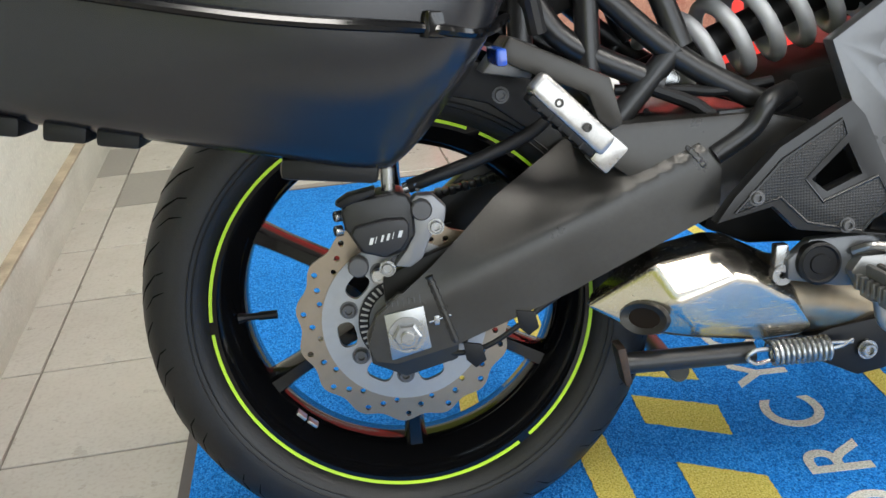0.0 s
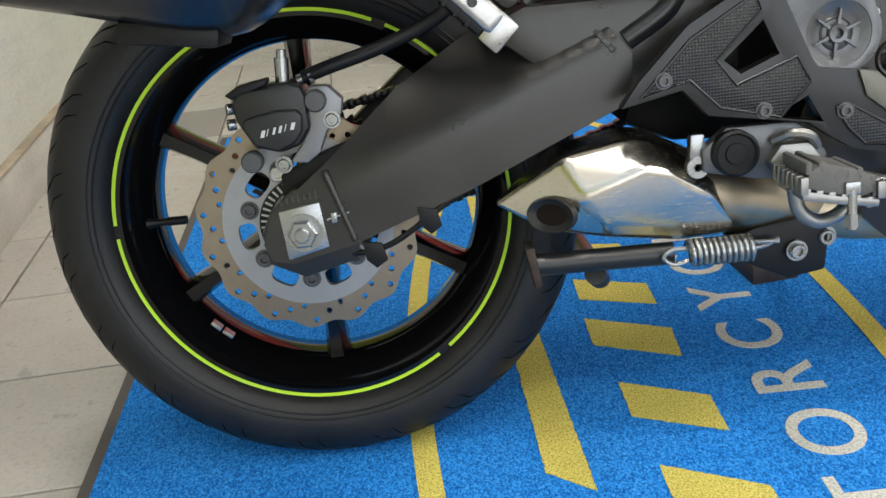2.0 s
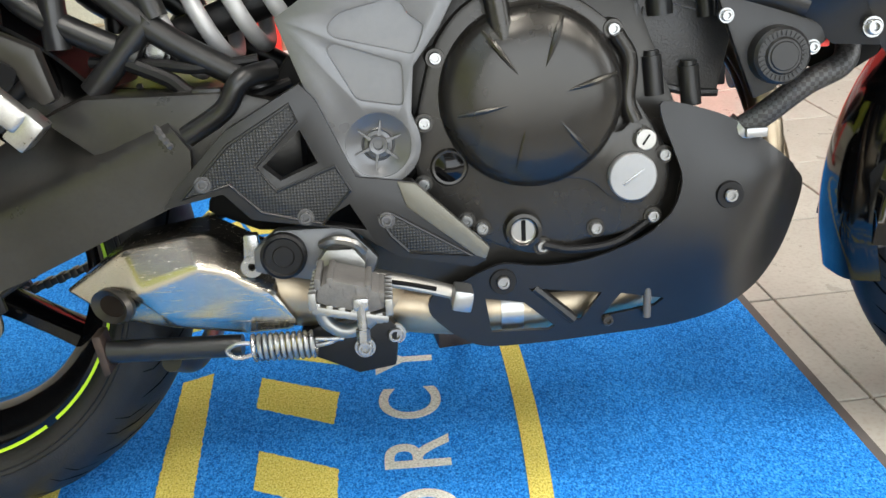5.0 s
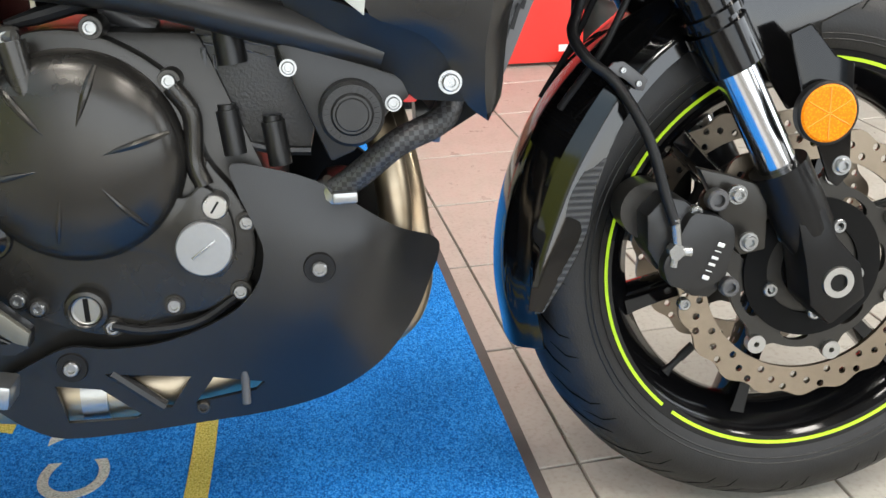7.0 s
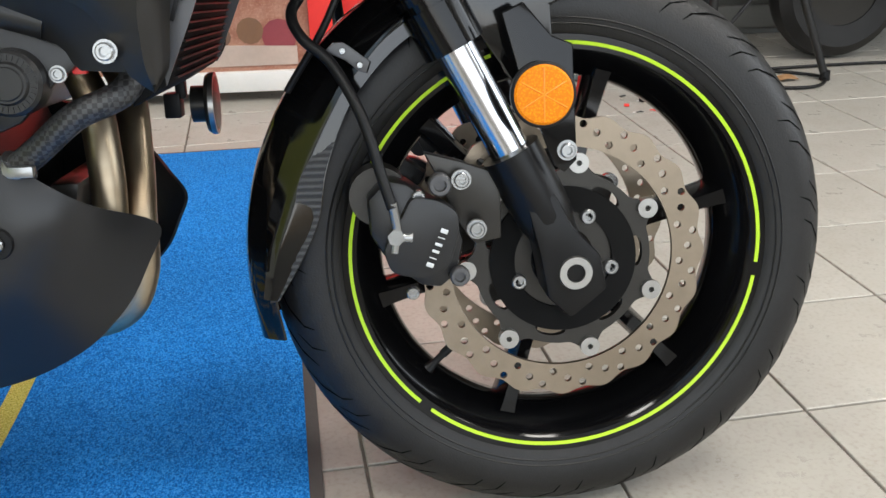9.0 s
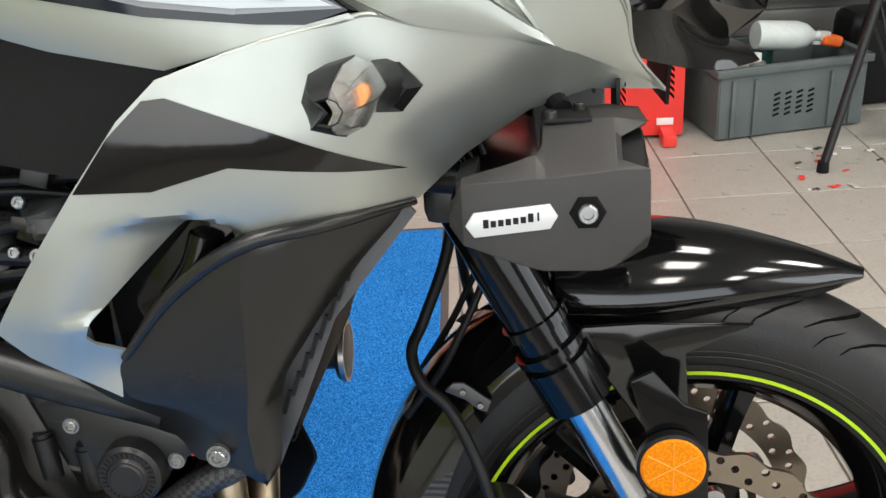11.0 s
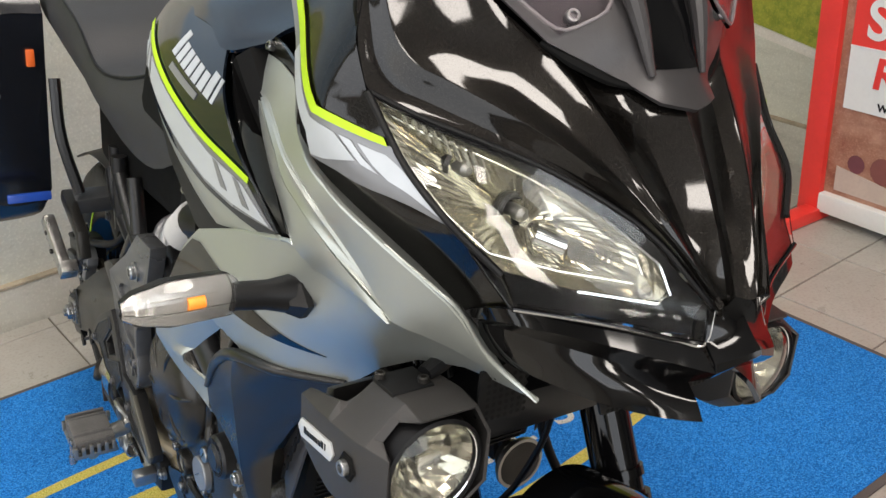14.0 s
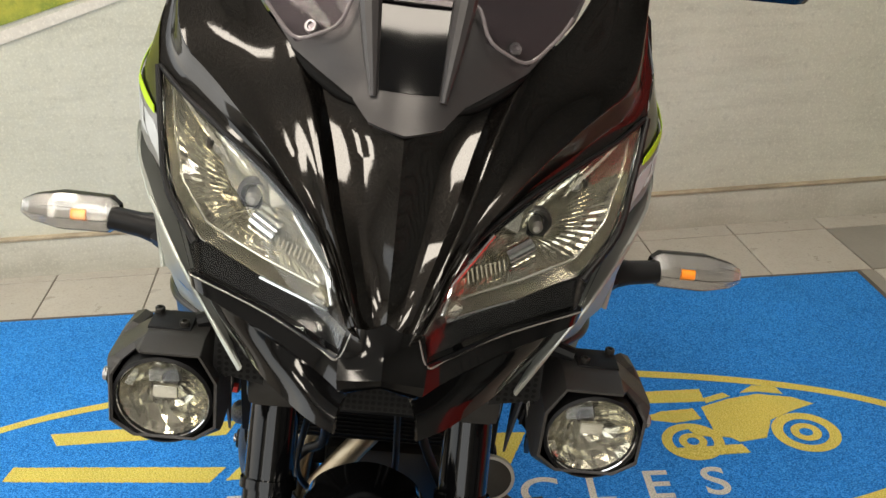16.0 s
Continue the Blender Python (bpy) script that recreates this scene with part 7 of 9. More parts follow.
CENT = P3("1.362,0,1.055 1.392,0,1.010 1.418,0,0.965 1.436,0,0.925 1.446,0,0.898")


def along_x(points):
    return bend([(p[1], p[2], p[0]) for p in points])


def yz(points):
    return [(p[1], p[2]) for p in points]


def spanned(a, b, n, steps, out):
    """Rows of a panel between two edge lines; steps: (part of the way, how far outwards)."""
    a, b = even(spline(a, 8), n), even(spline(b, 8), n)
    out = Vector(out).normalized()
    return [a] + [[p.lerp(q, t) + out * h for p, q in zip(a, b)] for t, h in steps] + [b]


black_bits = bmesh.new()
_c, _r = even(spline(CENT, 8), 15), even(spline(RIDGE, 8), 15)
_d = [0.010 * min(1.0, 0.35 + 4.0 * k / 14) * min(1.0, 2.6 * (14 - k) / 14) for k in range(15)]
_n = Vector((0.70, -0.10, 0.70))
foot = [p.lerp(q, 0.22) - _n * d for p, q, d in zip(_r, _c, _d)]
edge_in = [p.lerp(q, 0.05) - _n * d * 0.12 for p, q, d in zip(_r, _c, _d)]
c1 = sheet([_c, [p.lerp(q, 0.55) - _n * (0.002 + d * 0.5) for p, q, d in zip(_c, foot, _d)], foot, edge_in, _r], 0.003, 3, crease_rows=(2,))
C_IN = P3("1.228,-.172,1.190 1.270,-.138,1.128") + RIDGE
C_OUT = P3("1.222,-.213,1.130 1.236,-.220,1.085") + GL_TOP
c2_rows = spanned(C_IN, C_OUT, 17, ((0.10, 0.0015), (0.40, 0.0035), (0.66, 0.011), (0.72, 0.0105), (0.86, 0.0005)), (0.65, -0.35, 0.65))
c2 = sheet(c2_rows, 0.003, 3, crease_rows=())
for f in (c1, c2):
    joined(black_bits, f)
nose, nose_far = pair("front_cowl", black_bits, gloss_black, bike, "glossy black front cowl with sharp ridges", 16)
SLIT = P3("1.300,-.098,1.088 1.318,-.080,1.076 1.336,-.056,1.064 1.352,-.030,1.058")
# raised black tube in place of the shaded slit
pair("cowl_slit_shade", tube([(p[0] + 0.002, p[1], p[2] + 0.001) for p in SLIT], [0.002, 0.005, 0.004, 0.001], 8, 5), mesh_shade_black, bike, "black tube for the shaded slit under the screen")
# headlamps: a clear lens over a black mask, a chrome-edged opening and a fluted mirror
f_lens = along_x(HL_SIDE + GL_TOP + GL_LOW + HL_LOW + P3("1.340,-.150,0.975 1.385,-.09,0.945 1.432,-.040,0.915"))
lens_o = yz([*GL_TOP, *GL_LOW[::-1], *HL_SIDE[::-1][1:-1]])
open_o = [(-0.122 + (a + 0.122) * 0.985, 0.968 + (b - 0.968) * 0.965) for a, b in yz([*HL_TOP, (1.424, -0.042, 0.915), *HL_LOW[::-1], *HL_SIDE[::-1][1:-1]])]
bowl_o = [(-0.128 + (a + 0.128) * 0.90, 0.974 + (b - 0.974) * 0.84) for a, b in open_o]


def fluted_bowl(outline, centre, near, deep, n=120, rings=8, ripple=0.0011):
    """A mirror that sinks from an outline to a centre, pressed into radial flutes."""
    rim = even([(a, b, 0) for a, b in [*outline, outline[0]]], n + 1)[:-1]
    bm_ = bmesh.new()
    net = []
    for i in range(rings + 1):
        f = 1 - 0.86 * i / rings
        row = []
        for k, p in enumerate(rim):
            a, b = centre[0] + (p.x - centre[0]) * f, centre[1] + (p.y - centre[1]) * f
            wave = ripple * (1 if k % 2 else -1) * (0.2 + 0.8 * f) * (1 if i else 0)
            row.append(bm_.verts.new((f_lens(a, b) - near - (deep - near) * (1 - f * f) + wave, a, b)))
        net.append(row)
    for p, q in zip(net, net[1:]):
        for k in range(n):
            bm_.faces.new((p[k], p[(k + 1) % n], q[(k + 1) % n], q[k]))
    bm_.faces.new(net[-1])
    return bm_


for flip in (False, True):
    def side_part(name, bm, material, host, label="", sharp=32):
        return part(name, mirrored(bm) if flip else bm, material, host, label, sharp)
    lamp = side_part("headlamp", plate(lens_o, lambda a, b: f_lens(a, b) + 0.001, 0.002, 0.010, plane="yz"), lens_clear, bike, "clear angular headlamp")
    inner = [(-0.125 + (a + 0.125) * 0.985, 0.968 + (b - 0.968) * 0.98) for a, b in lens_o]
    side_part("lamp_mask", plate(inner, lambda a, b: f_lens(a, b) - 0.0065, 0.002, 0.012, [open_o], plane="yz"), gloss_rim, lamp, "black lamp mask")
    # the dark step between the outer and the inner edge of the mirror
    ro, ri = even([(a, b, 0) for a, b in [*open_o, open_o[0]]], 49), even([(a, b, 0) for a, b in [*bowl_o, bowl_o[0]]], 49)
    side_part("lamp_step", sheet([[(f_lens(p.x, p.y) - 0.008, p.x, p.y) for p in ro], [(f_lens(p.x, p.y) - 0.021, p.x, p.y) for p in ri]], 0, 1), lamp_dark, lamp, "smoky lamp step")
    side_part("outer_trim", tube([(f_lens(a, b) - 0.0068, a, b) for a, b in open_o[4:9]], 0.0021, 8, 1, smooth=False), chrome, lamp, "bright chrome trim")
    side_part("inner_trim", tube([(f_lens(a, b) - 0.0205, a, b) for a, b in bowl_o], 0.0013, 8, 1, smooth=False, loop=True), lamp_bowl, lamp)
    side_part("reflector_bowl", fluted_bowl(bowl_o, (-0.112, 0.952), 0.0215, 0.046), lamp_mirror, lamp, "fluted mirror bowl", 1)
    for (a, b, r) in ((-0.156, 0.993, 0.0135), (-0.122, 0.962, 0.0150)):
        x0 = f_lens(a, b) - 0.048
        side_part("bulb_ring", lathe([(r * 0.55, 0.004), (r * 0.75, 0.008), (r, 0.006), (r, 0.0), (r * 0.55, 0.0)], (x0, a, b), 28, "x"), dark_metal, lamp, "dark bulb ring")
        side_part("bulb", lathe([(0, 0), (0.006, 0.0), (0.006, 0.018), (0.003, 0.022), (0, 0.022)], (x0, a, b), 14, "x", closed=False), alu, lamp)
    side_part("bulb_shield", moved(lathe([(0.0105, -0.013), (0.0112, -0.013), (0.0112, 0.013), (0.0105, 0.013)], seg=20, axis="z", arc=(-80, 100)), pose(f_lens(-0.106, 0.944) - 0.032, -0.106, 0.944, 70, 0, -30)), chrome, lamp, "bright bulb shield")
    # bright and dark metal facets put the mirror's reflections into its colour
    side_part("reflection_facet", moved(bevelled(box((0, 0, 0), (0.003, 0.020, 0.026), 0), 0.001, 1), pose(f_lens(-0.098, 0.975) - 0.030, -0.098, 0.975, 24, -28, -24)), lamp_bowl, lamp)
    side_part("reflection_facet", moved(bevelled(box((0, 0, 0), (0.003, 0.024, 0.014), 0), 0.001, 1), pose(f_lens(-0.140, 0.955) - 0.034, -0.140, 0.955, 10, 20, -40)), lamp_dark, lamp)
    for q in range(9):
        a, b = -0.150 - 0.0055 * q, 0.998 + 0.0036 * q
        side_part("lamp_rib", moved(box((0, 0, 0), (0.006, 0.0012, 0.022 - 0.001 * q), 0), pose(f_lens(a, b) - 0.017, a, b, 28, 0, 0)), lamp_bowl, lamp)
    for q in range(10):
        a, b = -0.060 - 0.0040 * q, 0.931 + 0.0004 * q
        side_part("lamp_rib", moved(box((0, 0, 0), (0.004, 0.0013, 0.013), 0), pose(f_lens(a, b) - 0.030, a, b, -14, 0, 0)), lamp_mirror, lamp)
    side_part("corner_prism", moved(bevelled(box((0, 0, 0), (0.008, 0.011, 0.013), 0), 0.002), pose(f_lens(-0.052, 0.913) - 0.012, -0.053, 0.914, 30, 10, -20)), lamp_bowl, lamp, "bright corner prism")
    # highlight on the glass's lower rim, put in as a thin pale tube
    side_part("glass_edge", tube([(p[0] + 0.0026, p[1], p[2] - 0.0006) for p in [GL_TOP[-1], *GL_LOW[::-1]]], 0.0012, 8, 6), pod_mirror, lamp, "pale tube for the glint on the glass edge")
    # dotted seal along the lamp's flank
    side_part("lamp_seal", tube([(p[0] + 0.001, p[1] - 0.002, p[2] + 0.001) for p in HL_SIDE], 0.003, 8, 6), soft_black, lamp)
    side_part("lamp_seal", tube([(p[0] + 0.001, p[1], p[2] + 0.001) for p in GL_TOP], 0.0022, 8, 6), soft_black, lamp)
    side_part("lamp_seal", tube([(p[0] + 0.0012, p[1], p[2] - 0.0005) for p in GL_LOW], 0.0024, 8, 6), gloss_rim, lamp)

# black cheek panels beside the lamps, with film
CH = P3("1.120,-.213,1.112 1.154,-.226,1.070 1.205,-.245,1.016 1.205,-.242,0.988 1.231,-.226,0.961 1.268,-.202,0.932 1.307,-.178,0.902 1.328,-.166,0.888 1.378,-.160,0.910 1.363,-.164,0.932 1.334,-.193,0.966 1.292,-.208,1.000 1.252,-.220,1.048 1.236,-.222,1.085 1.225,-.207,1.13 1.15,-.20,1.14")
f_ch = along_y(CH + P3("1.217,-.243,1.030 1.279,-.215,1.015 1.27,-.228,.99"))
cheek, cheek_far = pair("cheek_panel", plate(xz(CH), f_ch, 0.003, 0.010), gloss_black, bike, "glossy black cheek panel with green and white film")
for host, flip in ((cheek, False), (cheek_far, True)):
    def put(name, outline, material, label="", lift=0.0012):
        b = decal(outline, f_ch, lift=lift)
        part(name, mirrored(b) if flip else b, material, host, label)
    G = P3("1.128,0,1.102 1.160,0,1.072 1.217,0,1.029 1.280,0,1.015")
    put("green_line", [(1.132, 1.108), (1.164, 1.076), (1.219, 1.0315), (1.277, 1.0185), (1.281, 1.0125), (1.215, 1.0255), (1.158, 1.070), (1.127, 1.102)], tape_green, "bright green line", 0.0030)
    put("white_flash", [(1.158, 1.067), (1.212, 1.021), (1.238, 1.015), (1.262, 0.998), (1.228, 0.991), (1.210, 0.990), (1.207, 1.008), (1.154, 1.060)], decal_white, "pale silver flash", 0.0023)
    put("white_flash", [(1.243, 1.014), (1.254, 1.012), (1.279, 0.991), (1.267, 0.996)], decal_white, "", 0.0023)
    put("white_flash", [(1.260, 1.011), (1.281, 1.006), (1.331, 0.968), (1.286, 0.987)], decal_white, "", 0.0023)
    put("grey_film", [(1.120, 1.096), (1.150, 1.064), (1.204, 1.014), (1.208, 0.988), (1.240, 0.984), (1.336, 0.964), (1.284, 1.012), (1.216, 1.026), (1.157, 1.071), (1.126, 1.100)], decal_grey, "", 0.0012)
# chin: the beak under the lamps, undercut below the glass, with a crease and a lip that ends in a blade
BEAK_TOP = P3("1.334,-.168,0.893") + [(p[0] - 0.002, p[1], p[2] - 0.002) for p in GL_LOW]
BEAK_BAND = P3("1.338,-.168,0.887 1.384,-.158,0.898 1.416,-.095,0.882 1.448,-.051,0.871 1.469,-.033,0.869")
BEAK_UNDER = P3("1.334,-.162,0.882 1.368,-.146,0.882 1.396,-.092,0.864 1.420,-.052,0.851 1.440,-.027,0.846")
CHIN_LOW = P3("1.334,-.154,0.864 1.348,-.142,0.848 1.378,-.116,0.836 1.403,-.095,0.829 1.424,-.075,0.825 1.448,-.055,0.825 1.466,-.034,0.826")
_bu, _cl = even(spline(BEAK_UNDER, 6), 13), even(spline(CHIN_LOW, 6), 13)
BEAK_MID = [p.lerp(q, 0.5) + Vector((0.002, -0.0015, 0.0025)) for p, q in zip(_bu, _cl)]
pair("beak", sheet([even(spline(BEAK_TOP, 6), 13), even(spline(BEAK_BAND, 6), 13), _bu, BEAK_MID, _cl], 0.004, 3, crease_rows=(1, 2)), beak_black, bike, "glossy black beak under the lamps", 18)
_br = [P3("1.450,-.030,0.914 1.455,-.035,0.890 1.469,-.033,0.869 1.440,-.027,0.846"), P3("1.452,-.014,0.914 1.465,-.014,0.892 1.476,-.014,0.877 1.454,-.014,0.860"), P3("1.448,0,0.918 1.470,0,0.895 1.481,0,0.883 1.460,0,0.868")]
part("beak_ridge", sheet(_br + [[(x, -y, z) for x, y, z in r] for r in _br[:2][::-1]], 0.004, 3, crease_rows=(2,), crease_cols=(1,)), beak_black, bike, "beak ridge between the lamps", 18)
pair("inner_cheek", plate(yz(P3("1.335,-.172,0.892 1.34,-.150,0.866 1.33,-.118,0.838 1.33,-.080,0.838 1.36,-.06,0.87 1.36,-.12,0.90")), lambda a, b: 1.335 + 0.2 * (0.17 + a), 0.003, 0.01, plane="yz"), black_plastic, bike)
grille = part("lower_grille", plate([(-0.075, 0.835), (0.075, 0.835), (0.06, 0.795), (-0.06, 0.795)], lambda a, b: 1.385, 0.003, 0.02, plane="yz"), soft_black, bike, "black perforated grille")
# near-black discs on the grille faces, for the shade in the holes
_m = mesh_of("grille_hole", lathe([(0, 0.001), (0.0022, 0.001), (0, 0.0)], (0, 0, 0), 6, "x", closed=False), mesh_shade_black)
for i in range(22):
    for j in range(6):
        o = new("grille_hole", _m)
        o.parent = grille
        o.location = (1.3885, -0.058 + 0.0055 * i, 0.801 + 0.0058 * j)
for k in (-1, 1):
    gr = part("side_grille", plate([(k * 0.100, 0.838), (k * 0.150, 0.832), (k * 0.152, 0.790), (k * 0.105, 0.780)], lambda a, b: 1.335, 0.003, 0.02, plane="yz"), soft_black, bike, "black honeycomb grille")
    for i in range(7):
        for j in range(7):
            o = new("grille_hole", _m)
            o.parent = gr
            o.location = (1.3385, k * (0.106 + 0.0065 * i), 0.79 + 0.0062 * j)

# screen and its charcoal base
SB = P3("1.377,0,1.048 1.366,-.030,1.053 1.340,-.045,1.066 1.306,-.097,1.090 1.270,-.140,1.130 1.225,-.175,1.20 1.18,-.18,1.28 1.20,0,1.30 1.28,0,1.18")
f_sb = along_x(SB + [(p[0], -p[1], p[2]) for p in SB] + P3("1.33,-.05,1.10 1.33,.05,1.10 1.305,0,1.14 1.35,0,1.075"))
scr_base = part("screen_base", plate([(0.0, 1.048), (-0.030, 1.053), (-0.045, 1.064), (-0.097, 1.090), (-0.135, 1.130), (-0.165, 1.20), (-0.165, 1.28), (0.165, 1.28), (0.165, 1.20), (0.135, 1.130), (0.097, 1.090), (0.045, 1.064), (0.030, 1.053)], lambda a, b: f_sb(a, b) + 0.004, 0.004, 0.012, plane="yz"), surface("charcoal", (0.045, 0.042, 0.043), 0.38, metal=0.2, grain=0.15), bike, "charcoal satin screen base")
part("centre_channel", plate([(-0.024, 1.075), (0.024, 1.075), (0.040, 1.28), (-0.040, 1.28)], lambda a, b: f_sb(a, b) + 0.0055, 0.002, 0.012, plane="yz"), gloss_rim, scr_base, "glossy black centre channel")
for k in (-1, 1):
    part("channel_fin", tube([(f_sb(k * 0.028, 1.070) + 0.006, k * 0.028, 1.070), (f_sb(k * 0.038, 1.13) + 0.016, k * 0.036, 1.13), (f_sb(k * 0.05, 1.22) + 0.022, k * 0.048, 1.22), (f_sb(k * 0.05, 1.28) + 0.02, k * 0.052, 1.28)], [0.003, 0.009, 0.013, 0.013], 10, 5), scr_base.data.materials[0], scr_base)
    bolt(scr_base, (f_sb(k * 0.078, 1.110) + 0.007, k * 0.082, 1.110), 0.0058, zinc, (0.8, k * 0.3, 0.5))
screen = plate([(-0.058, 1.118), (-0.095, 1.098), (-0.125, 1.125), (-0.165, 1.20), (-0.175, 1.36), (-0.12, 1.42), (0.12, 1.42), (0.175, 1.36), (0.165, 1.20), (0.125, 1.125), (0.095, 1.098), (0.058, 1.118), (0.05, 1.145), (-0.05, 1.145)], lambda a, b: f_sb(a, min(b, 1.28)) - 0.55 * max(0, b - 1.28) + 0.016, 0.0035, 0.014, plane="yz")
windscreen = part("windscreen", screen, smoke_clear, bike, "smoke-tinted windscreen")
# a pale opaque line stands for the light caught by the screen's edge
_edge = [(-0.165, 1.20), (-0.125, 1.125), (-0.095, 1.098), (-0.058, 1.118), (-0.050, 1.145), (0.050, 1.145), (0.058, 1.118), (0.095, 1.098), (0.125, 1.125), (0.165, 1.20)]
part("screen_edge_glint", tube([(f_sb(a, b) + 0.0172, a, b) for a, b in rounded(_edge, 0.012)[4:-4]], 0.0016, 8, 1, smooth=False), surface("screen_edge_glint", (0.16, 0.14, 0.145), 0.2, vary=0.05), windscreen, "pale line for the light on the screen edge")
for k in (-1, 1):
    mir = part("mirror_stalk", tube([(1.17, k * 0.19, 1.14), (1.16, k * 0.225, 1.17), (1.13, k * 0.29, 1.19)], 0.011, 12), soft_black, bike)
    part("mirror_head", moved(bevelled(box((0, 0, 0), (0.045, 0.13, 0.092), 0), 0.02, 3), pose(1.120, k * 0.330, 1.190, 0, 0, k * 8)), gloss_rim, bike, "black rear-view mirror")
part("dash_block", prism([(1.10, 1.06), (1.16, 1.20), (1.24, 1.16), (1.27, 1.06)], -0.12, 0.12, 0.01), mesh_shade_black, bike)

# ---- indicators and auxiliary lamps, one of each a side ----
for k in (-1, 1):
    stem = part("indicator_stem", tube([(1.165, k * 0.222, 0.847), (1.162, k * 0.26, 0.851), (1.160, k * 0.292, 0.855)], [0.021, 0.0135, 0.0125], 12, 4), soft_black, bike, "black rubber indicator stem")
    part("stem_foot", moved(lathe([(0, 0.012), (0.020, 0.012), (0.030, 0.0), (0.030, -0.006), (0, -0.006)], seg=6, axis="z", closed=False), Matrix.Translation((1.162, k * 0.234, 0.846)) @ Matrix.Diagonal((1, 1, 0.66, 1)) @ Vector((0, k, 0)).to_track_quat("Z", "Y").to_matrix().to_4x4()), soft_black, stem)
    # pod: a black shell at the rear, a clear pointed lens in front and at the tip
    secs = ((0.284, 0.014, 0.0125), (0.294, 0.0215, 0.0205), (0.344, 0.0225, 0.0215), (0.372, 0.0165, 0.0150), (0.383, 0.0095, 0.0085))
    shell, glass = [], []
    for y, hx, hz in secs:
        c0 = Vector((1.154, k * y, 0.856))
        tail = min(1.0, (0.386 - y) / 0.04)
        shell.append([c0 + Vector((hx * 0.12, 0, hz)), c0 + Vector((-hx * 0.75, 0, hz * 0.75)), c0 + Vector((-hx * tail, 0, 0)), c0 + Vector((-hx * 0.75, 0, -hz * 0.75)), c0 + Vector((hx * 0.12, 0, -hz))])
        glass.append([c0 + Vector((hx * 0.16, 0, hz * 0.96)), c0 + Vector((hx * 0.65, 0, hz * 0.72)), c0 + Vector((hx, 0, 0)), c0 + Vector((hx * 0.65, 0, -hz * 0.72)), c0 + Vector((hx * 0.16, 0, -hz * 0.96))])
    ind = part("indicator", sheet(shell, 0.0015, 2, crease_cols=range(5), crease_rows=(1, 2, 3)), soft_black, bike, "black indicator with a clear lens")
    part("lens", sheet(glass, 0.0012, 2, crease_cols=range(5), crease_rows=(1, 2, 3)), thin_clear, ind, "clear faceted lens", 20)
    part("reflector", sheet([[p[0] + Vector((-0.0005, 0, -0.0012)), (p[0] + p[4]) / 2 + (p[2] - (p[0] + p[4]) / 2) * 0.35, p[4] + Vector((-0.0005, 0, 0.0012))] for p in glass], 0.001, 3), pod_mirror, ind, "bright ribbed reflector")
    for q in range(4):
        part("lens_rib", box((1.1635, k * 0.335, 0.8495 + 0.0045 * q), (0.0012, 0.060, 0.0009), 0), pod_mirror, ind)
    part("bulb", joined(bar((1.162, k * 0.316, 0.856), (1.162, k * 0.331, 0.856), 0.0062, 14), box((1.158, k * 0.343, 0.857), (0.005, 0.008, 0.012), 0.002)), bulb_amber, ind, "amber bulb")
    part("amber_insert", box((1.159, k * 0.326, 0.8505), (0.002, 0.042, 0.009), 0.0008), surface("amber_film", (0.70, 0.42, 0.22), 0.3), ind, "pale amber insert")

    fog = part("fog_lamp", lathe([(0.026, -0.030), (0.0435, -0.026), (0.0462, 0.0), (0.0462, 0.016), (0.0432, 0.018), (0.0420, 0.012), (0.041, -0.02), (0.026, -0.024)], (1.328, k * 0.195, 0.759), 48, "x"), soft_black, bike, "round auxiliary lamp in a matt black shroud")
    fog.location.y = 0.012 if k > 0 else 0.0
    part("lens", lathe([(0, 0.0245), (0.018, 0.0235), (0.034, 0.0195), (0.0425, 0.013), (0.0415, 0.012), (0.033, 0.0180), (0.018, 0.022), (0, 0.023)], (1.328, k * 0.195, 0.759), 48, "x", closed=False), lens_clear, fog, "clear round lens")
    part("lens_rim", lathe([(0.0412, 0.0135), (0.0436, 0.0150), (0.0444, 0.0125), (0.0422, 0.0110)], (1.328, k * 0.195, 0.759), 48, "x"), chrome, fog, "thin bright lens rim")
    part("reflector", sparkle_bowl((1.304, k * 0.195, 0.759), 0.0412, 0.032, 6, 28, 9 + k), lamp_mirror, fog, "faceted mirror reflector", 2)
    part("bulb", joined(bar((1.302, k * 0.195, 0.759), (1.326, k * 0.195, 0.759), 0.0065, 14), lathe([(0, 0.0), (0.0095, 0.0), (0.0095, -0.006), (0, -0.006)], (1.306, k * 0.195, 0.759), 20, "x", closed=False)), dark_metal, fog, "dark bulb holder")
    part("bulb_shield", box((1.332, k * 0.195, 0.763), (0.006, 0.022, 0.013), 0.002), lamp_bowl, fog)
    for q in range(22):
        a = math.pi * (1.10 + 0.80 * q / 21)
        part("lens_flute", box((1.3380, k * 0.195 + 0.0385 * math.cos(a), 0.759 + 0.0385 * math.sin(a)), (0.002, 0.0010, 0.005), 0, pose(0, 0, 0, math.degrees(a) - 90, 0, 0)), lens_clear, fog)
    # shroud: an eight-sided hood, open to the front, cut back at its flanks
    hood = []
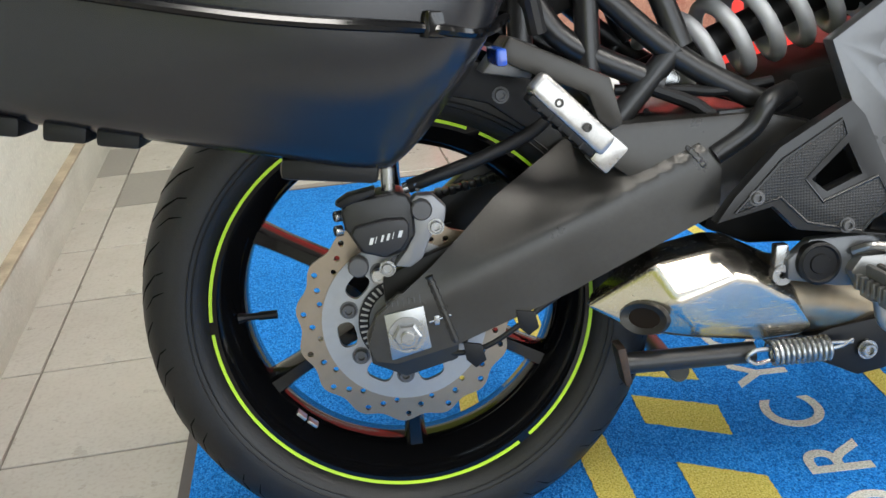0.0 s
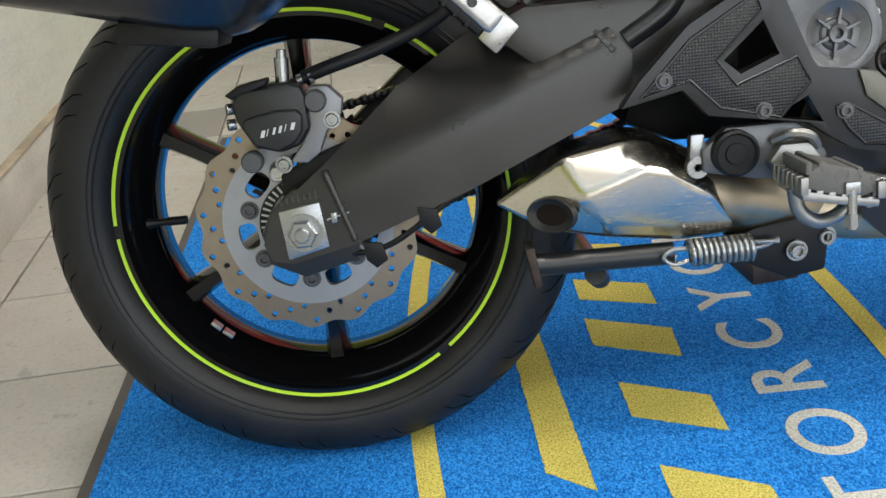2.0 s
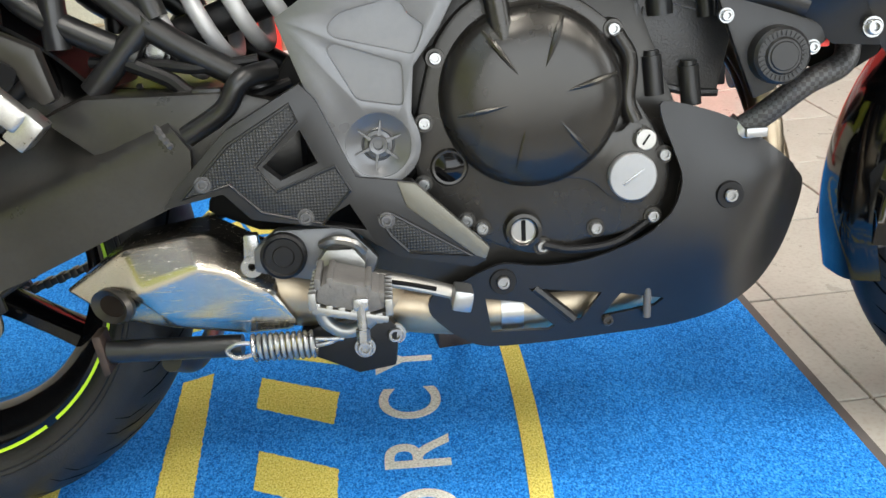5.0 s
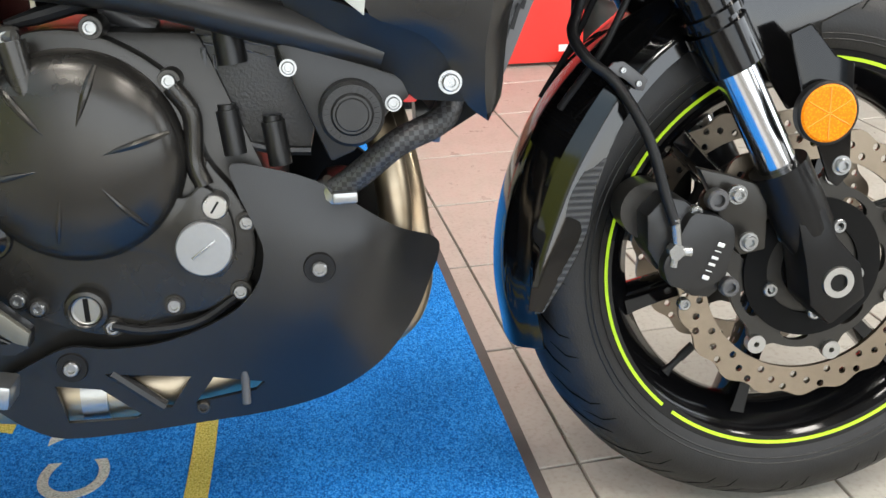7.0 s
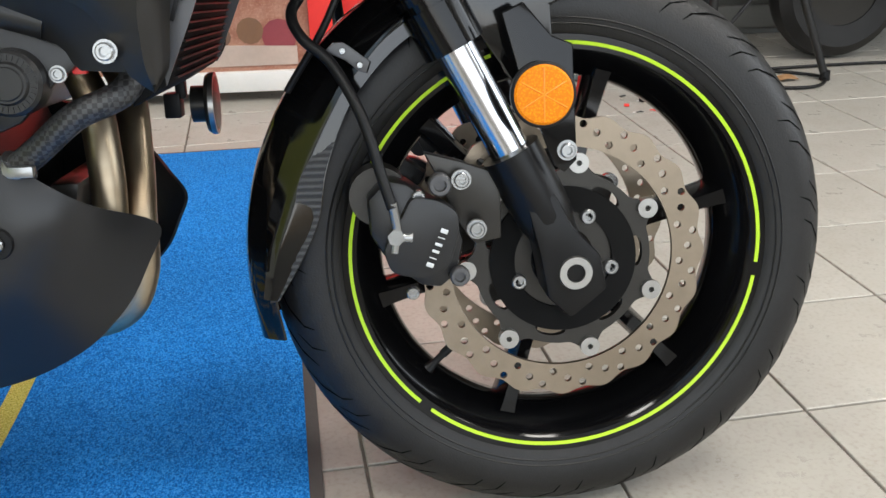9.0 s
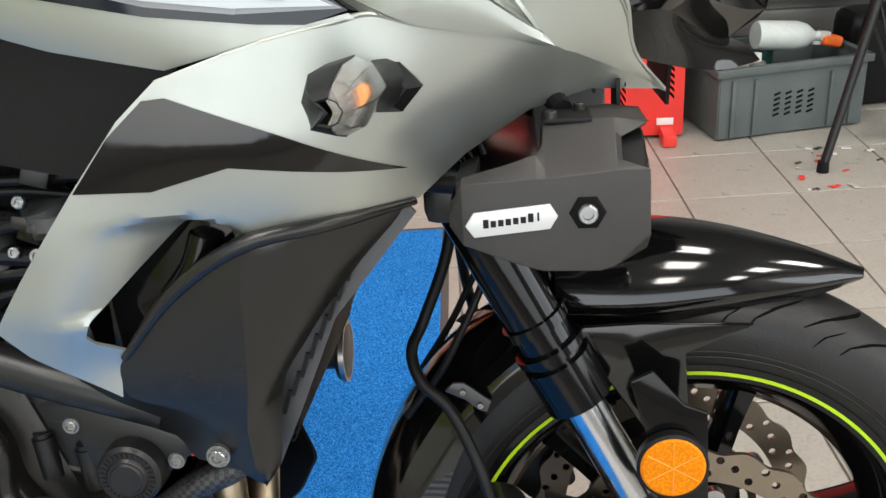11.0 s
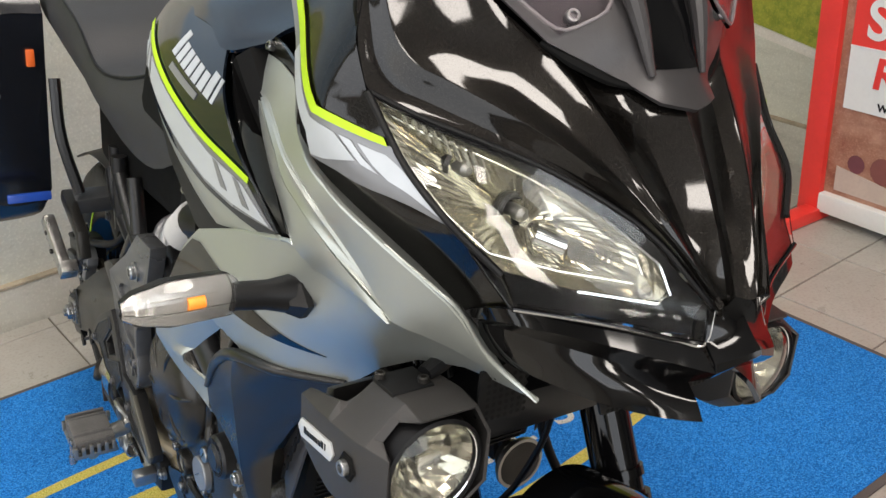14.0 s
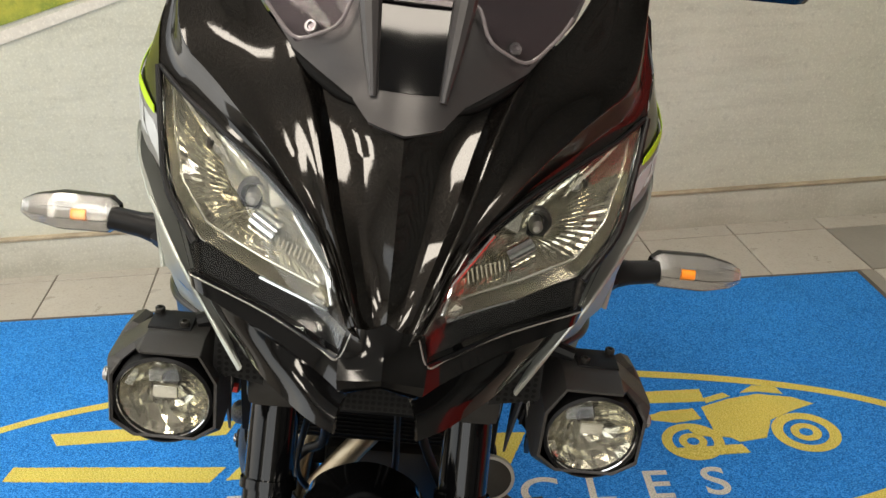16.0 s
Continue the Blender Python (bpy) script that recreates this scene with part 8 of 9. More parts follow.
    for x, yo, zc, zt, zs, zl in ((1.207, 0.050, 0.757, 0.758, 0.748, 0.744), (1.216, 0.056, 0.779, 0.782, 0.735, 0.728), (1.250, 0.058, 0.781, 0.791, 0.722, 0.714), (1.268, 0.058, 0.782, 0.797, 0.716, 0.706), (1.274, 0.058, 0.782, 0.811, 0.715, 0.704), (1.312, 0.057, 0.785, 0.815, 0.714, 0.703), (1.324, 0.055, 0.786, 0.816, 0.718, 0.706), (1.347, 0.047, 0.784, 0.812, 0.736, 0.720)):
        if x < 1.27:
            hood.append([(x, k * (0.195 + yy), zz) for yy, zz in ((yo, zc), (yo, zs), (0.026, zl), (-0.030, zl), (-0.050, zs), (-0.050, zs + 0.008), (-0.034, zs + 0.010), (0.030, zs + 0.014), (0.040, zt - 0.004), (0.047, zt), (yo, zc))])
        else:
            hood.append([(x, k * (0.195 + yy), zz) for yy, zz in ((yo, zc), (yo, zs), (0.026, zl), (-0.030, zl), (-0.050, zs), (-0.050, zc), (-0.034, zt), (0.020, zt), (0.020 + (yo - 0.020) * 0.30, zt + (zc - zt) * 0.30), (0.020 + (yo - 0.020) * 0.80, zt + (zc - zt) * 0.80), (yo, zc))])
    # the flank is cut back at its upper front corner
    hood[-1] = [(x - (0.019 if i in (8, 9) else 0.0), y, z) for i, (x, y, z) in enumerate(hood[-1])]
    shroud = part("shroud", bevelled(sheet(hood, 0.003, 1, crease_cols=range(11), crease_rows=(1, 4)), 0.0042, 3, 18), shroud_grey, fog, "matt black faceted shroud", 45)
    part("back_plate", prism([(1.210, 0.775), (1.226, 0.782), (1.226, 0.735), (1.210, 0.742)], k * 0.195 - 0.03, k * 0.195 + 0.03, 0.004), black_plastic, fog)
    part("mount", joined(bevelled(box((1.292, k * 0.197, 0.8145), (0.034, 0.040, 0.004), 0), 0.0015), tube([(1.29, k * 0.175, 0.815), (1.283, k * 0.150, 0.821), (1.27, k * 0.11, 0.835)], [0.008, 0.009, 0.009], 10, 4)), soft_black, fog, "black lamp bracket")
    part("stay", bar((1.24, k * 0.165, 0.755), (1.10, k * 0.13, 0.765), 0.010, 12), soft_black, fog)
    for p in ((1.280, k * 0.212, 0.818), (1.302, k * 0.184, 0.818)):
        bolt(fog, p, 0.0048, dark_metal, (0, 0, 1))
    # black disc on the flank gives the recess its shade
    part("bolt_recess_shade", lathe([(0, k * 0.2545), (0.0115, k * 0.2545), (0.0130, k * 0.2525), (0, k * 0.2525)], (1.303, 0, 0.757), 6, closed=False), mesh_shade_black, fog)
    bolt(fog, (1.303, k * 0.2545, 0.757), 0.0070, zinc, (0, k, 0))
    lab = part("name_plate", prism([(1.218, 0.750), (1.224, 0.7595), (1.277, 0.7645), (1.2825, 0.7555), (1.277, 0.7465), (1.224, 0.7415)], min(k * 0.2525, k * 0.2548), max(k * 0.2525, k * 0.2548), 0.0006), plate_silver, fog, "silver name plate")
    for q in range(8):
        x0 = 1.2325 + 0.0052 * q
        h_ = 0.0062 if q in (0, 6, 7) else 0.0046
        part("plate_mark", box((x0, k * 0.2551, 0.7505 + 0.0006 * q + h_ / 2 - 0.002), (0.0038 if q < 7 else 0.0014, 0.0006, h_), 0), soft_black, lab)
part("headstock", bar((1.16, 0, 0.95), (1.24, 0, 0.78), 0.05, 20), mesh_shade_black, bike)
part("lower_yoke", bevelled(box((1.225, 0, 0.735), (0.10, 0.26, 0.045), 0), 0.012), tube_black, bike)
for y, z in ((-0.05, 0.70), (0.02, 0.70)):
    part("cable", tube([(1.20, y, z + 0.12), (1.235, y * 1.3, z), (1.19, y * 1.6, z - 0.12), (1.14, y * 1.2, z - 0.2)], 0.0038, 10), soft_black, bike)

# ---- pannier ----
def pannier(k):
    """A hard side case: a rounded box, its lid line, latch and feet."""
    rows_ = []
    for x, z0, z1, yo, rake in ((-0.47, 0.68, 0.90, 0.34, 0), (-0.44, 0.635, 0.94, 0.385, 0), (-0.30, 0.600, 0.965, 0.425, 0), (-0.12, 0.557, 0.972, 0.432, 0.1), (-0.02, 0.532, 0.968, 0.425, 0.5), (0.012, 0.540, 0.955, 0.400, 0.62), (0.030, 0.580, 0.93, 0.345, 0.66)):
        yi = 0.20
        rows_.append([(x + rake * min(0.13, max(0, z - 0.53)), k * y, z) for y, z in ((yi, z0 + 0.03), (yi + 0.02, z0), (yo - 0.07, z0 - 0.004), (yo - 0.025, z0 + 0.030), (yo, z0 + 0.11), (yo, z1 - 0.12), (yo - 0.03, z1 - 0.03), (yo - 0.08, z1), (yi, z1), (yi, z0 + 0.03))])
    bm_ = sheet(rows_, 0, 4, crease_cols=(0, 8, 9))
    bmesh.ops.holes_fill(bm_, edges=[e for e in bm_.edges if len(e.link_faces) == 1])
    c_ = part("pannier", bm_, surface("case_black", (0.007, 0.008, 0.011), 0.22, grain=0.15, grain_scale=900), bike, "satin black hard side case")
    part("lid_seam", tube([(-0.46, k * 0.365, 0.735), (-0.30, k * 0.4335, 0.706), (-0.10, k * 0.437, 0.660), (0.03, k * 0.427, 0.640), (0.078, k * 0.398, 0.632), (0.107, k * 0.33, 0.640)], 0.0045, 8, 6), gloss_rim, c_)
    part("latch", moved(bevelled(box((0, 0, 0), (0.050, 0.012, 0.020), 0), 0.003), pose(0.052, k * 0.412, 0.640, 0, 6, k * -40)), gloss_rim, c_, "glossy black latch")
    for x in (-0.30, -0.25, -0.21):
        part("case_foot", box((x, k * 0.355, 0.584 - 0.2 * (x + 0.25)), (0.034, 0.05, 0.016), 0.004, pose(0, 0, 0, 0, 10, 0)), soft_black, c_)
    part("case_foot", box((-0.05, k * 0.34, 0.532), (0.08, 0.06, 0.018), 0.006, pose(0, 0, 0, 0, 8, 0)), soft_black, c_)
    bolt(c_, (0.098, k * 0.285, 0.79), 0.009, zinc, (1, 0, 0))
    part("blue_strip", moved(bevelled(box((0, 0, 0), (0.01, 0.075, 0.016), 0), 0.003), pose(0.108, k * 0.245, 0.605, 0, 0, 0)), blue_gloss, c_, "blue handle strip")
    part("marker", box((0.112, k * 0.225, 0.855), (0.008, 0.014, 0.03), 0.003), orange_plastic, c_, "small orange marker")
    part("case_rail", tube([(0.16, k * 0.17, 0.62), (0.14, k * 0.19, 0.72), (0.12, k * 0.19, 0.82)], 0.010, 10), tube_black, bike)
    return c_


pannier(-1)

# ---- floor mat ----
MAT = pose(0, 0, 0, 0, 0, 3.2)
mat = thing("floor_mat", "blue looped carpet mat with yellow club emblem and white lettering", "floor mat", MAT)
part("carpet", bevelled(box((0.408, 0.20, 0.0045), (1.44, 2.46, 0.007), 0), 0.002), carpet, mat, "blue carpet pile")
part("rubber_edge", bevelled(box((0.408, 0.20, 0.0025), (1.474, 2.494, 0.0048), 0), 0.0015), mat_border, mat, "dark rubber edge")


def mark(name, pts, material, label="", top=0.0092):
    """A patch of another colour woven into the mat, standing 1 mm proud. Points on the floor."""
    inv = MAT.inverted()
    bm_ = bmesh.new()
    edge, fray = [], random.Random(len(pts) + int(1000 * abs(pts[0][0])))
    for i, p in enumerate(pts):
        q = pts[(i + 1) % len(pts)]
        n = max(1, int(math.hypot(q[0] - p[0], q[1] - p[1]) / 0.004))
        edge += [(p[0] + (q[0] - p[0]) * k / n + fray.uniform(-0.0009, 0.0009), p[1] + (q[1] - p[1]) * k / n + fray.uniform(-0.0009, 0.0009)) for k in range(n)]
    vs = [bm_.verts.new(inv @ Vector((x, y, 0.0062))) for x, y in edge]
    f_ = bm_.faces.new(vs)
    r_ = bmesh.ops.extrude_face_region(bm_, geom=[f_])
    for v in r_["geom"]:
        if isinstance(v, bmesh.types.BMVert):
            v.co.z = top
    return part(name, bm_, material, mat, label)


def oval(cx, cy, a, b, w, t0=0.0, t1=360.0, n=120):
    out, inn = [], []
    for k in range(n + 1):
        t = radians(t0 + (t1 - t0) * k / n)
        out.append((cx + a * math.cos(t), cy + b * math.sin(t)))
        inn.append((cx + (a - w) * math.cos(t), cy + (b - w) * math.sin(t)))
    return out, inn


_out, _inn = oval(0.400, 0.19, 0.328, 1.105, 0.030)
_inv = MAT.inverted()
bm = bmesh.new()
_va = [bm.verts.new(_inv @ Vector((x, y, 0.0092))) for x, y in _out[:-1]]
_vb = [bm.verts.new(_inv @ Vector((x, y, 0.0092))) for x, y in _inn[:-1]]
for k in range(120):
    bm.faces.new((_va[k], _va[(k + 1) % 120], _vb[(k + 1) % 120], _vb[k]))
bmesh.ops.solidify(bm, geom=bm.faces[:], thickness=0.003)
part("oval_ring", bm, mat_yellow, mat, "yellow oval ring")
for pts in (((0.336, 0.247), (0.452, 0.193), (0.447, 0.115), (0.336, 0.168)), ((0.350, 0.066), (0.456, 0.014), (0.456, -0.063), (0.351, -0.014)), ((0.360, -0.115), (0.468, -0.170), (0.472, -0.250), (0.362, -0.195)),
            ((0.220, 0.248), (0.262, 0.268), (0.284, -0.150), (0.232, -0.108)),
            ((0.194, 0.80), (0.245, 0.80), (0.245, 0.42), (0.205, 0.40)), ((0.34, 0.52), (0.44, 0.50), (0.44, 0.43), (0.34, 0.45)), ((0.34, 0.38), (0.45, 0.34), (0.45, 0.27), (0.34, 0.31)),
            ((0.288, -0.674), (0.331, -0.646), (0.311, -0.279), (0.258, -0.263)), ((0.405, -0.712), (0.452, -0.718), (0.478, -0.283), (0.429, -0.258))):
    mark("emblem_bar", pts, mat_yellow, "yellow emblem stroke")
# little motorcycle of the emblem
for cx, cy, r in ((0.375, 0.985, 0.072), (0.395, 0.735, 0.066)):
    for r0, r1 in ((r, r * 0.66), (r * 0.45, r * 0.2)):
        o_, i_ = oval(cx, cy, r0, r0, r0 - r1, n=40)
        bm = bmesh.new()
        a_ = [bm.verts.new(_inv @ Vector((x, y, 0.0092))) for x, y in o_[:-1]]
        b_ = [bm.verts.new(_inv @ Vector((x, y, 0.0092))) for x, y in i_[:-1]]
        for k in range(40):
            bm.faces.new((a_[k], a_[(k + 1) % 40], b_[(k + 1) % 40], b_[k]))
        bmesh.ops.solidify(bm, geom=bm.faces[:], thickness=0.003)
        part("emblem_wheel", bm, mat_yellow, mat, "yellow wheel of the emblem")
for pts, top in ((((0.305, 0.640), (0.280, 0.690), (0.272, 0.765), (0.312, 0.775), (0.325, 0.715)), 0.0092),
                 (((0.268, 0.785), (0.238, 0.855), (0.222, 0.925), (0.240, 1.000), (0.268, 1.040), (0.292, 0.985), (0.325, 0.925), (0.390, 0.895), (0.402, 0.835), (0.355, 0.790)), 0.0092),
                 (((0.214, 0.890), (0.186, 0.925), (0.192, 0.975), (0.225, 0.985), (0.212, 0.930)), 0.0092),
                 (((0.232, 0.800), (0.212, 0.850), (0.228, 0.862), (0.252, 0.800)), 0.0092),
                 (((0.418, 0.690), (0.412, 0.835), (0.440, 0.845), (0.448, 0.700)), 0.0104),
                 (((0.345, 0.735), (0.362, 0.805), (0.385, 0.820), (0.375, 0.745)), 0.0112)):
    mark("emblem_body", pts, mat_yellow, "yellow motorcycle of the emblem", top)
for k, ch in enumerate("MOTORCYCLES"):
    y = 0.035 + 0.1185 * (k - 4)
    lettering("letter", ch, 0.122, _inv @ pose(0.562 - 0.035 * (y - 0.05) * 1.2, y, 0.0072, 0, 0, 90), mat_white, mat, 0.002, bold=0.0012)

# block under the side stand
blk = thing("stand_block", "dark brown worn wooden block under the side stand on the mat", "block", pose(0.634, 0.349, 0.0075, 0, 0, 8))
part("block", bevelled(box((0, 0, 0.0145), (0.074, 0.092, 0.029), 0), 0.002, 2), surface("dark_wood", (0.040, 0.026, 0.018), 0.55, grain=0.5, grain_scale=120, vary=0.4, wear=25), blk, "")

# ---- banner stand and red board by the side wall ----
ban = thing("banner_stand", "red framed banner stand advertising same day ride away", "banner stand")
for x in (0.20, 1.135):
    pst = part("post", bevelled(box((x, 2.02, 0.70), (0.070, 0.035, 1.40), 0), 0.004), red_paint, ban, "red square post")
    part("foot", bevelled(box((x + 0.02, 1.92, 0.020), (0.055, 0.40, 0.038), 0), 0.004), red_paint, ban, "red floor foot")
    part("foot_cap", bevelled(box((x + 0.02, 1.718, 0.020), (0.058, 0.012, 0.041), 0), 0.003), soft_black, ban)
part("base_bar", bevelled(box((0.665, 2.03, 0.060), (0.86, 0.06, 0.060), 0), 0.006), white_plastic, ban, "white base bar")
part("poster", box((0.665, 2.028, 0.73), (0.87, 0.006, 1.28), 0), earth_print, ban, "red-brown printed poster")
part("headline_band", box((0.665, 2.0225, 0.615), (0.80, 0.004, 0.150), 0), red_paint, ban, "red headline band")
part("upper_band", box((0.665, 2.0225, 0.99), (0.80, 0.004, 0.58), 0), red_paint, ban)
part("white_panel", box((0.665, 2.0225, 0.448), (0.80, 0.004, 0.180), 0), white_plastic, ban, "white text panel")
part("rule", box((0.665, 2.0195, 0.695), (0.80, 0.002, 0.006), 0), white_plastic, ban)
part("rule", box((0.665, 2.0195, 0.538), (0.80, 0.002, 0.004), 0), white_plastic, ban)
lettering("headline", "SAME DAY", 0.150, pose(0.665, 2.019, 0.612, 90, 0, 0), white_plastic, ban, 0.001, 0, 1.02, 0.0032)
lettering("subline", "RIDE AWAY", 0.118, pose(0.665, 2.019, 0.470, 90, 0, 0), red_paint, ban, 0.001, 0.1, 1.02, 0.0034)
lettering("small_print", "with Finance & Part Exchange!", 0.048, pose(0.665, 2.019, 0.386, 90, 0, 0), soft_black, ban, 0.001)
lettering("top_line", "for this logo on the price", 0.050, pose(0.665, 2.019, 0.745, 90, 0, 0), white_plastic, ban, 0.001)
for k in range(9):
    x, z = 0.33 + 0.085 * k, 0.20 + 0.03 * math.sin(3.1 * k)
    part("print_patch", lathe([(0, 0), (0.028 + 0.012 * (k % 3), 0), (0, -0.001)], (x, 2.0235, z), 12, closed=False), surface("print_%d" % k, (0.16 + 0.05 * (k % 3), 0.05 + 0.02 * (k % 4), 0.06), 0.5), ban)
part("print_ground", prism([(0.27, 0.105), (1.06, 0.105), (1.06, 0.16), (0.8, 0.17), (0.5, 0.15), (0.27, 0.18)], 2.0215, 2.0245, 0), surface("print_ground", (0.50, 0.40, 0.34), 0.5), ban)

board = thing("red_board", "plain red display board standing on short feet", "display board")
part("panel", bevelled(box((1.47, 2.12, 0.63), (0.54, 0.03, 1.24), 0), 0.004), red_paint, board)
for x in (1.25, 1.69):
    part("foot", bevelled(box((x, 2.12, 0.02), (0.04, 0.20, 0.036), 0), 0.004), red_paint, board)
part("sticker", bevelled(box((1.685, 2.1035, 0.055), (0.05, 0.002, 0.022), 0), 0.0006), white_plastic, board, "small white sticker")

# ---- crate with bottles and cans ----
crate = thing("plastic_crate", "dark grey plastic crate standing by the roller shutter", "crate", pose(2.02, 2.26, 0, 0, 0, 14))
W, D, H = 0.46, 0.30, 0.215
for x, y, sx, sy in ((0, -D / 2, W, 0.008), (0, D / 2, W, 0.008), (-W / 2, 0, 0.008, D), (W / 2, 0, 0.008, D)):
    part("side", bevelled(box((x, y, H / 2 + 0.006), (sx, sy, H), 0), 0.002), crate_grey, crate)
part("bottom", box((0, 0, 0.010), (W, D, 0.008), 0.002), crate_grey, crate)
for y in (-D / 2 - 0.006, D / 2 + 0.006):
    part("rim", bevelled(box((0, y, H - 0.006), (W + 0.03, 0.020, 0.024), 0), 0.004), crate_grey, crate)
for x in (-W / 2 - 0.006, W / 2 + 0.006):
    part("rim", bevelled(box((x, 0, H - 0.006), (0.020, D + 0.03, 0.024), 0), 0.004), crate_grey, crate)
for x in (-0.19, -0.12, 0.12, 0.19):
    part("rib", bevelled(box((x, -D / 2 - 0.008, H * 0.45), (0.012, 0.012, H * 0.8), 0), 0.003), crate_grey, crate)
# black slabs on the crate's side carry the shade of its vents
for i in range(4):
    for j in range(5):
        part("vent_shade", box((-0.05 + 0.036 * i, -D / 2 - 0.005, 0.065 + 0.016 * j), (0.020, 0.003, 0.006), 0.001, pose(0, 0, 0, 0, -18, 0)), mesh_shade_black, crate)


def spray_can(x, y, z, r, h, label, material):
    o = thing("spray_can", label, "spray can", pose(x, y, z), "cans in the crate")
    part("can", lathe([(0, 0), (r, 0), (r, h * 0.82), (r * 0.86, h * 0.88), (r * 0.5, h * 0.9), (0, h * 0.9)], seg=24, axis="z", closed=False), material, o)
    part("cap", lathe([(0, h * 0.9), (r * 0.42, h * 0.9), (r * 0.40, h), (0, h)], seg=18, axis="z", closed=False), white_plastic, o)


for x, y, h in ((1.845, 2.17, 0.26), (1.905, 2.12, 0.235), (1.885, 2.21, 0.25), (1.955, 2.15, 0.225), (1.83, 2.24, 0.28)):
    spray_can(x, y, 0.0145, 0.030, h, "silver spray can with a white cap in the crate", alu)
bot = thing("spray_bottle", "cloudy white spray bottle lying on the crate's load", "bottle", pose(2.06, 2.25, 0.262, 0, 96, 12))
part("body", lathe([(0, 0), (0.04, 0), (0.044, 0.01), (0.044, 0.13), (0.036, 0.16), (0.014, 0.19), (0.014, 0.205), (0, 0.205)], (0, 0, -0.1), 28, "z", closed=False), surface("milky", (0.55, 0.60, 0.58), 0.35), bot)
part("trigger_head", joined(box((0, 0, 0.122), (0.028, 0.024, 0.035), 0.005), box((0.02, 0, 0.112), (0.014, 0.012, 0.05), 0.004)), surface("trigger_grey", (0.5, 0.5, 0.48), 0.4), bot)
rag = part("orange_cap", moved(bevelled(box((0, 0, 0), (0.075, 0.05, 0.035), 0), 0.014, 3), pose(2.20, 2.29, 0.232, 0, 14, 20)), orange_plastic)
tagged(rag, "bright orange plastic cap resting on the crate", "cap")
brush = part("green_bottle", moved(lathe([(0, 0), (0.032, 0), (0.032, 0.22), (0.02, 0.25), (0.02, 0.27), (0, 0.27)], seg=20, axis="z", closed=False), pose(2.01, 2.33, 0.0145, 4, 0, 0)), surface("bottle_green", (0.02, 0.09, 0.07), 0.3))
tagged(brush, "dark green bottle standing in the crate", "bottle")

# ---- tripod, bag, cable ----
tri = thing("tripod", "black light stand with three spread legs", "tripod", pose(2.34, 2.02, 0))
part("column", bar((0, 0, 0.05), (0, 0, 1.5), 0.016, 16), tube_black, tri)
for k, (x, y) in enumerate(((-0.27, -0.22), (0.36, -0.06), (-0.06, 0.34))):
    leg = part("leg", bar((0, 0, 0.95), (x, y, 0.012), 0.0125, 12), tube_black, tri)
    part("brace", bar((0, 0, 0.10), (x * 0.62, y * 0.62, 0.40), 0.006, 8), tube_black, tri)
    part("rubber_foot", lathe([(0, 0), (0.017, 0), (0.015, 0.03), (0, 0.03)], (x, y, 0), 14, "z", closed=False), soft_black, tri)
part("collar", lathe([(0.012, 0.92), (0.028, 0.92), (0.028, 0.98), (0.012, 0.98)], (0, 0, 0), 20, "z"), soft_black, tri)
part("hub", bevelled(box((0, 0, 0.07), (0.05, 0.05, 0.06), 0), 0.008), soft_black, tri)
tag = part("yellow_tag", box((2.33, 1.94, 0.003), (0.085, 0.04, 0.003), 0.001, pose(0, 0, 0, 0, 0, 8)), surface("tag_yellow", (0.75, 0.70, 0.03), 0.5))
tagged(tag, "small yellow paper tag lying on the tiles", "tag")
bag = part("black_bag", moved(bevelled(box((0, 0, 0), (0.20, 0.16, 0.30), 0), 0.05, 3), pose(2.36, 2.40, 0.15, 0, 0, 10)), soft_black)
tagged(bag, "soft black cloth bag leaning behind the tripod", "bag")
cab = part("floor_cable", tube([(2.36, 2.0, 0.006), (2.46, 1.88, 0.006), (2.62, 1.86, 0.006), (2.70, 1.98, 0.006), (2.58, 2.08, 0.006), (2.47, 2.10, 0.006), (2.9, 2.14, 0.006), (3.3, 2.12, 0.006)], 0.005, 8), soft_black)
tagged(cab, "thin black cable coiled on the floor tiles", "cable")
leaf = part("dry_leaf", sheet([[(2.55, 1.96, 0.004), (2.58, 1.95, 0.012), (2.62, 1.965, 0.004)], [(2.555, 1.99, 0.012), (2.585, 1.985, 0.018), (2.615, 1.99, 0.010)]], 0.001), surface("leaf_brown", (0.30, 0.16, 0.07), 0.8))
tagged(leaf, "curled brown dry leaf on the floor", "leaf")
rng = random.Random(4)
for k in range(26):
    x, y = 2.0 + 0.26 * rng.random(), 1.66 + 0.34 * rng.random()
    s = 0.008 + 0.02 * rng.random()
    o = part("litter_scrap", box((x, y, 0.0022), (s, s * (0.15 + 0.5 * rng.random()), 0.002), 0.0005, pose(0, 0, 0, 0, 0, 180 * rng.random())), (red_paint, cast_grey, skirting, white_plastic)[k % 4])
    tagged(o, "tiny scrap of litter lying on the tiles", "litter", "scraps of litter on the floor")

# ---- dark scooter behind the tripod ----
sc = thing("parked_scooter", "dark scooter with a pale flank panel, parked by the shutter", "scooter", pose(3.02, 2.30, 0, 0, 0, 6))
part("tyre", lathe([(0.13, -0.05), (0.20, -0.06), (0.235, -0.035), (0.245, 0), (0.235, 0.035), (0.20, 0.06), (0.13, 0.05)], (-0.15, 0, 0.245), 48), rubber, sc)
part("rim", lathe([(0, -0.03), (0.13, -0.045), (0.135, 0), (0.13, 0.045), (0, 0.03)], (-0.15, 0, 0.245), 32, closed=False), dark_metal, sc)
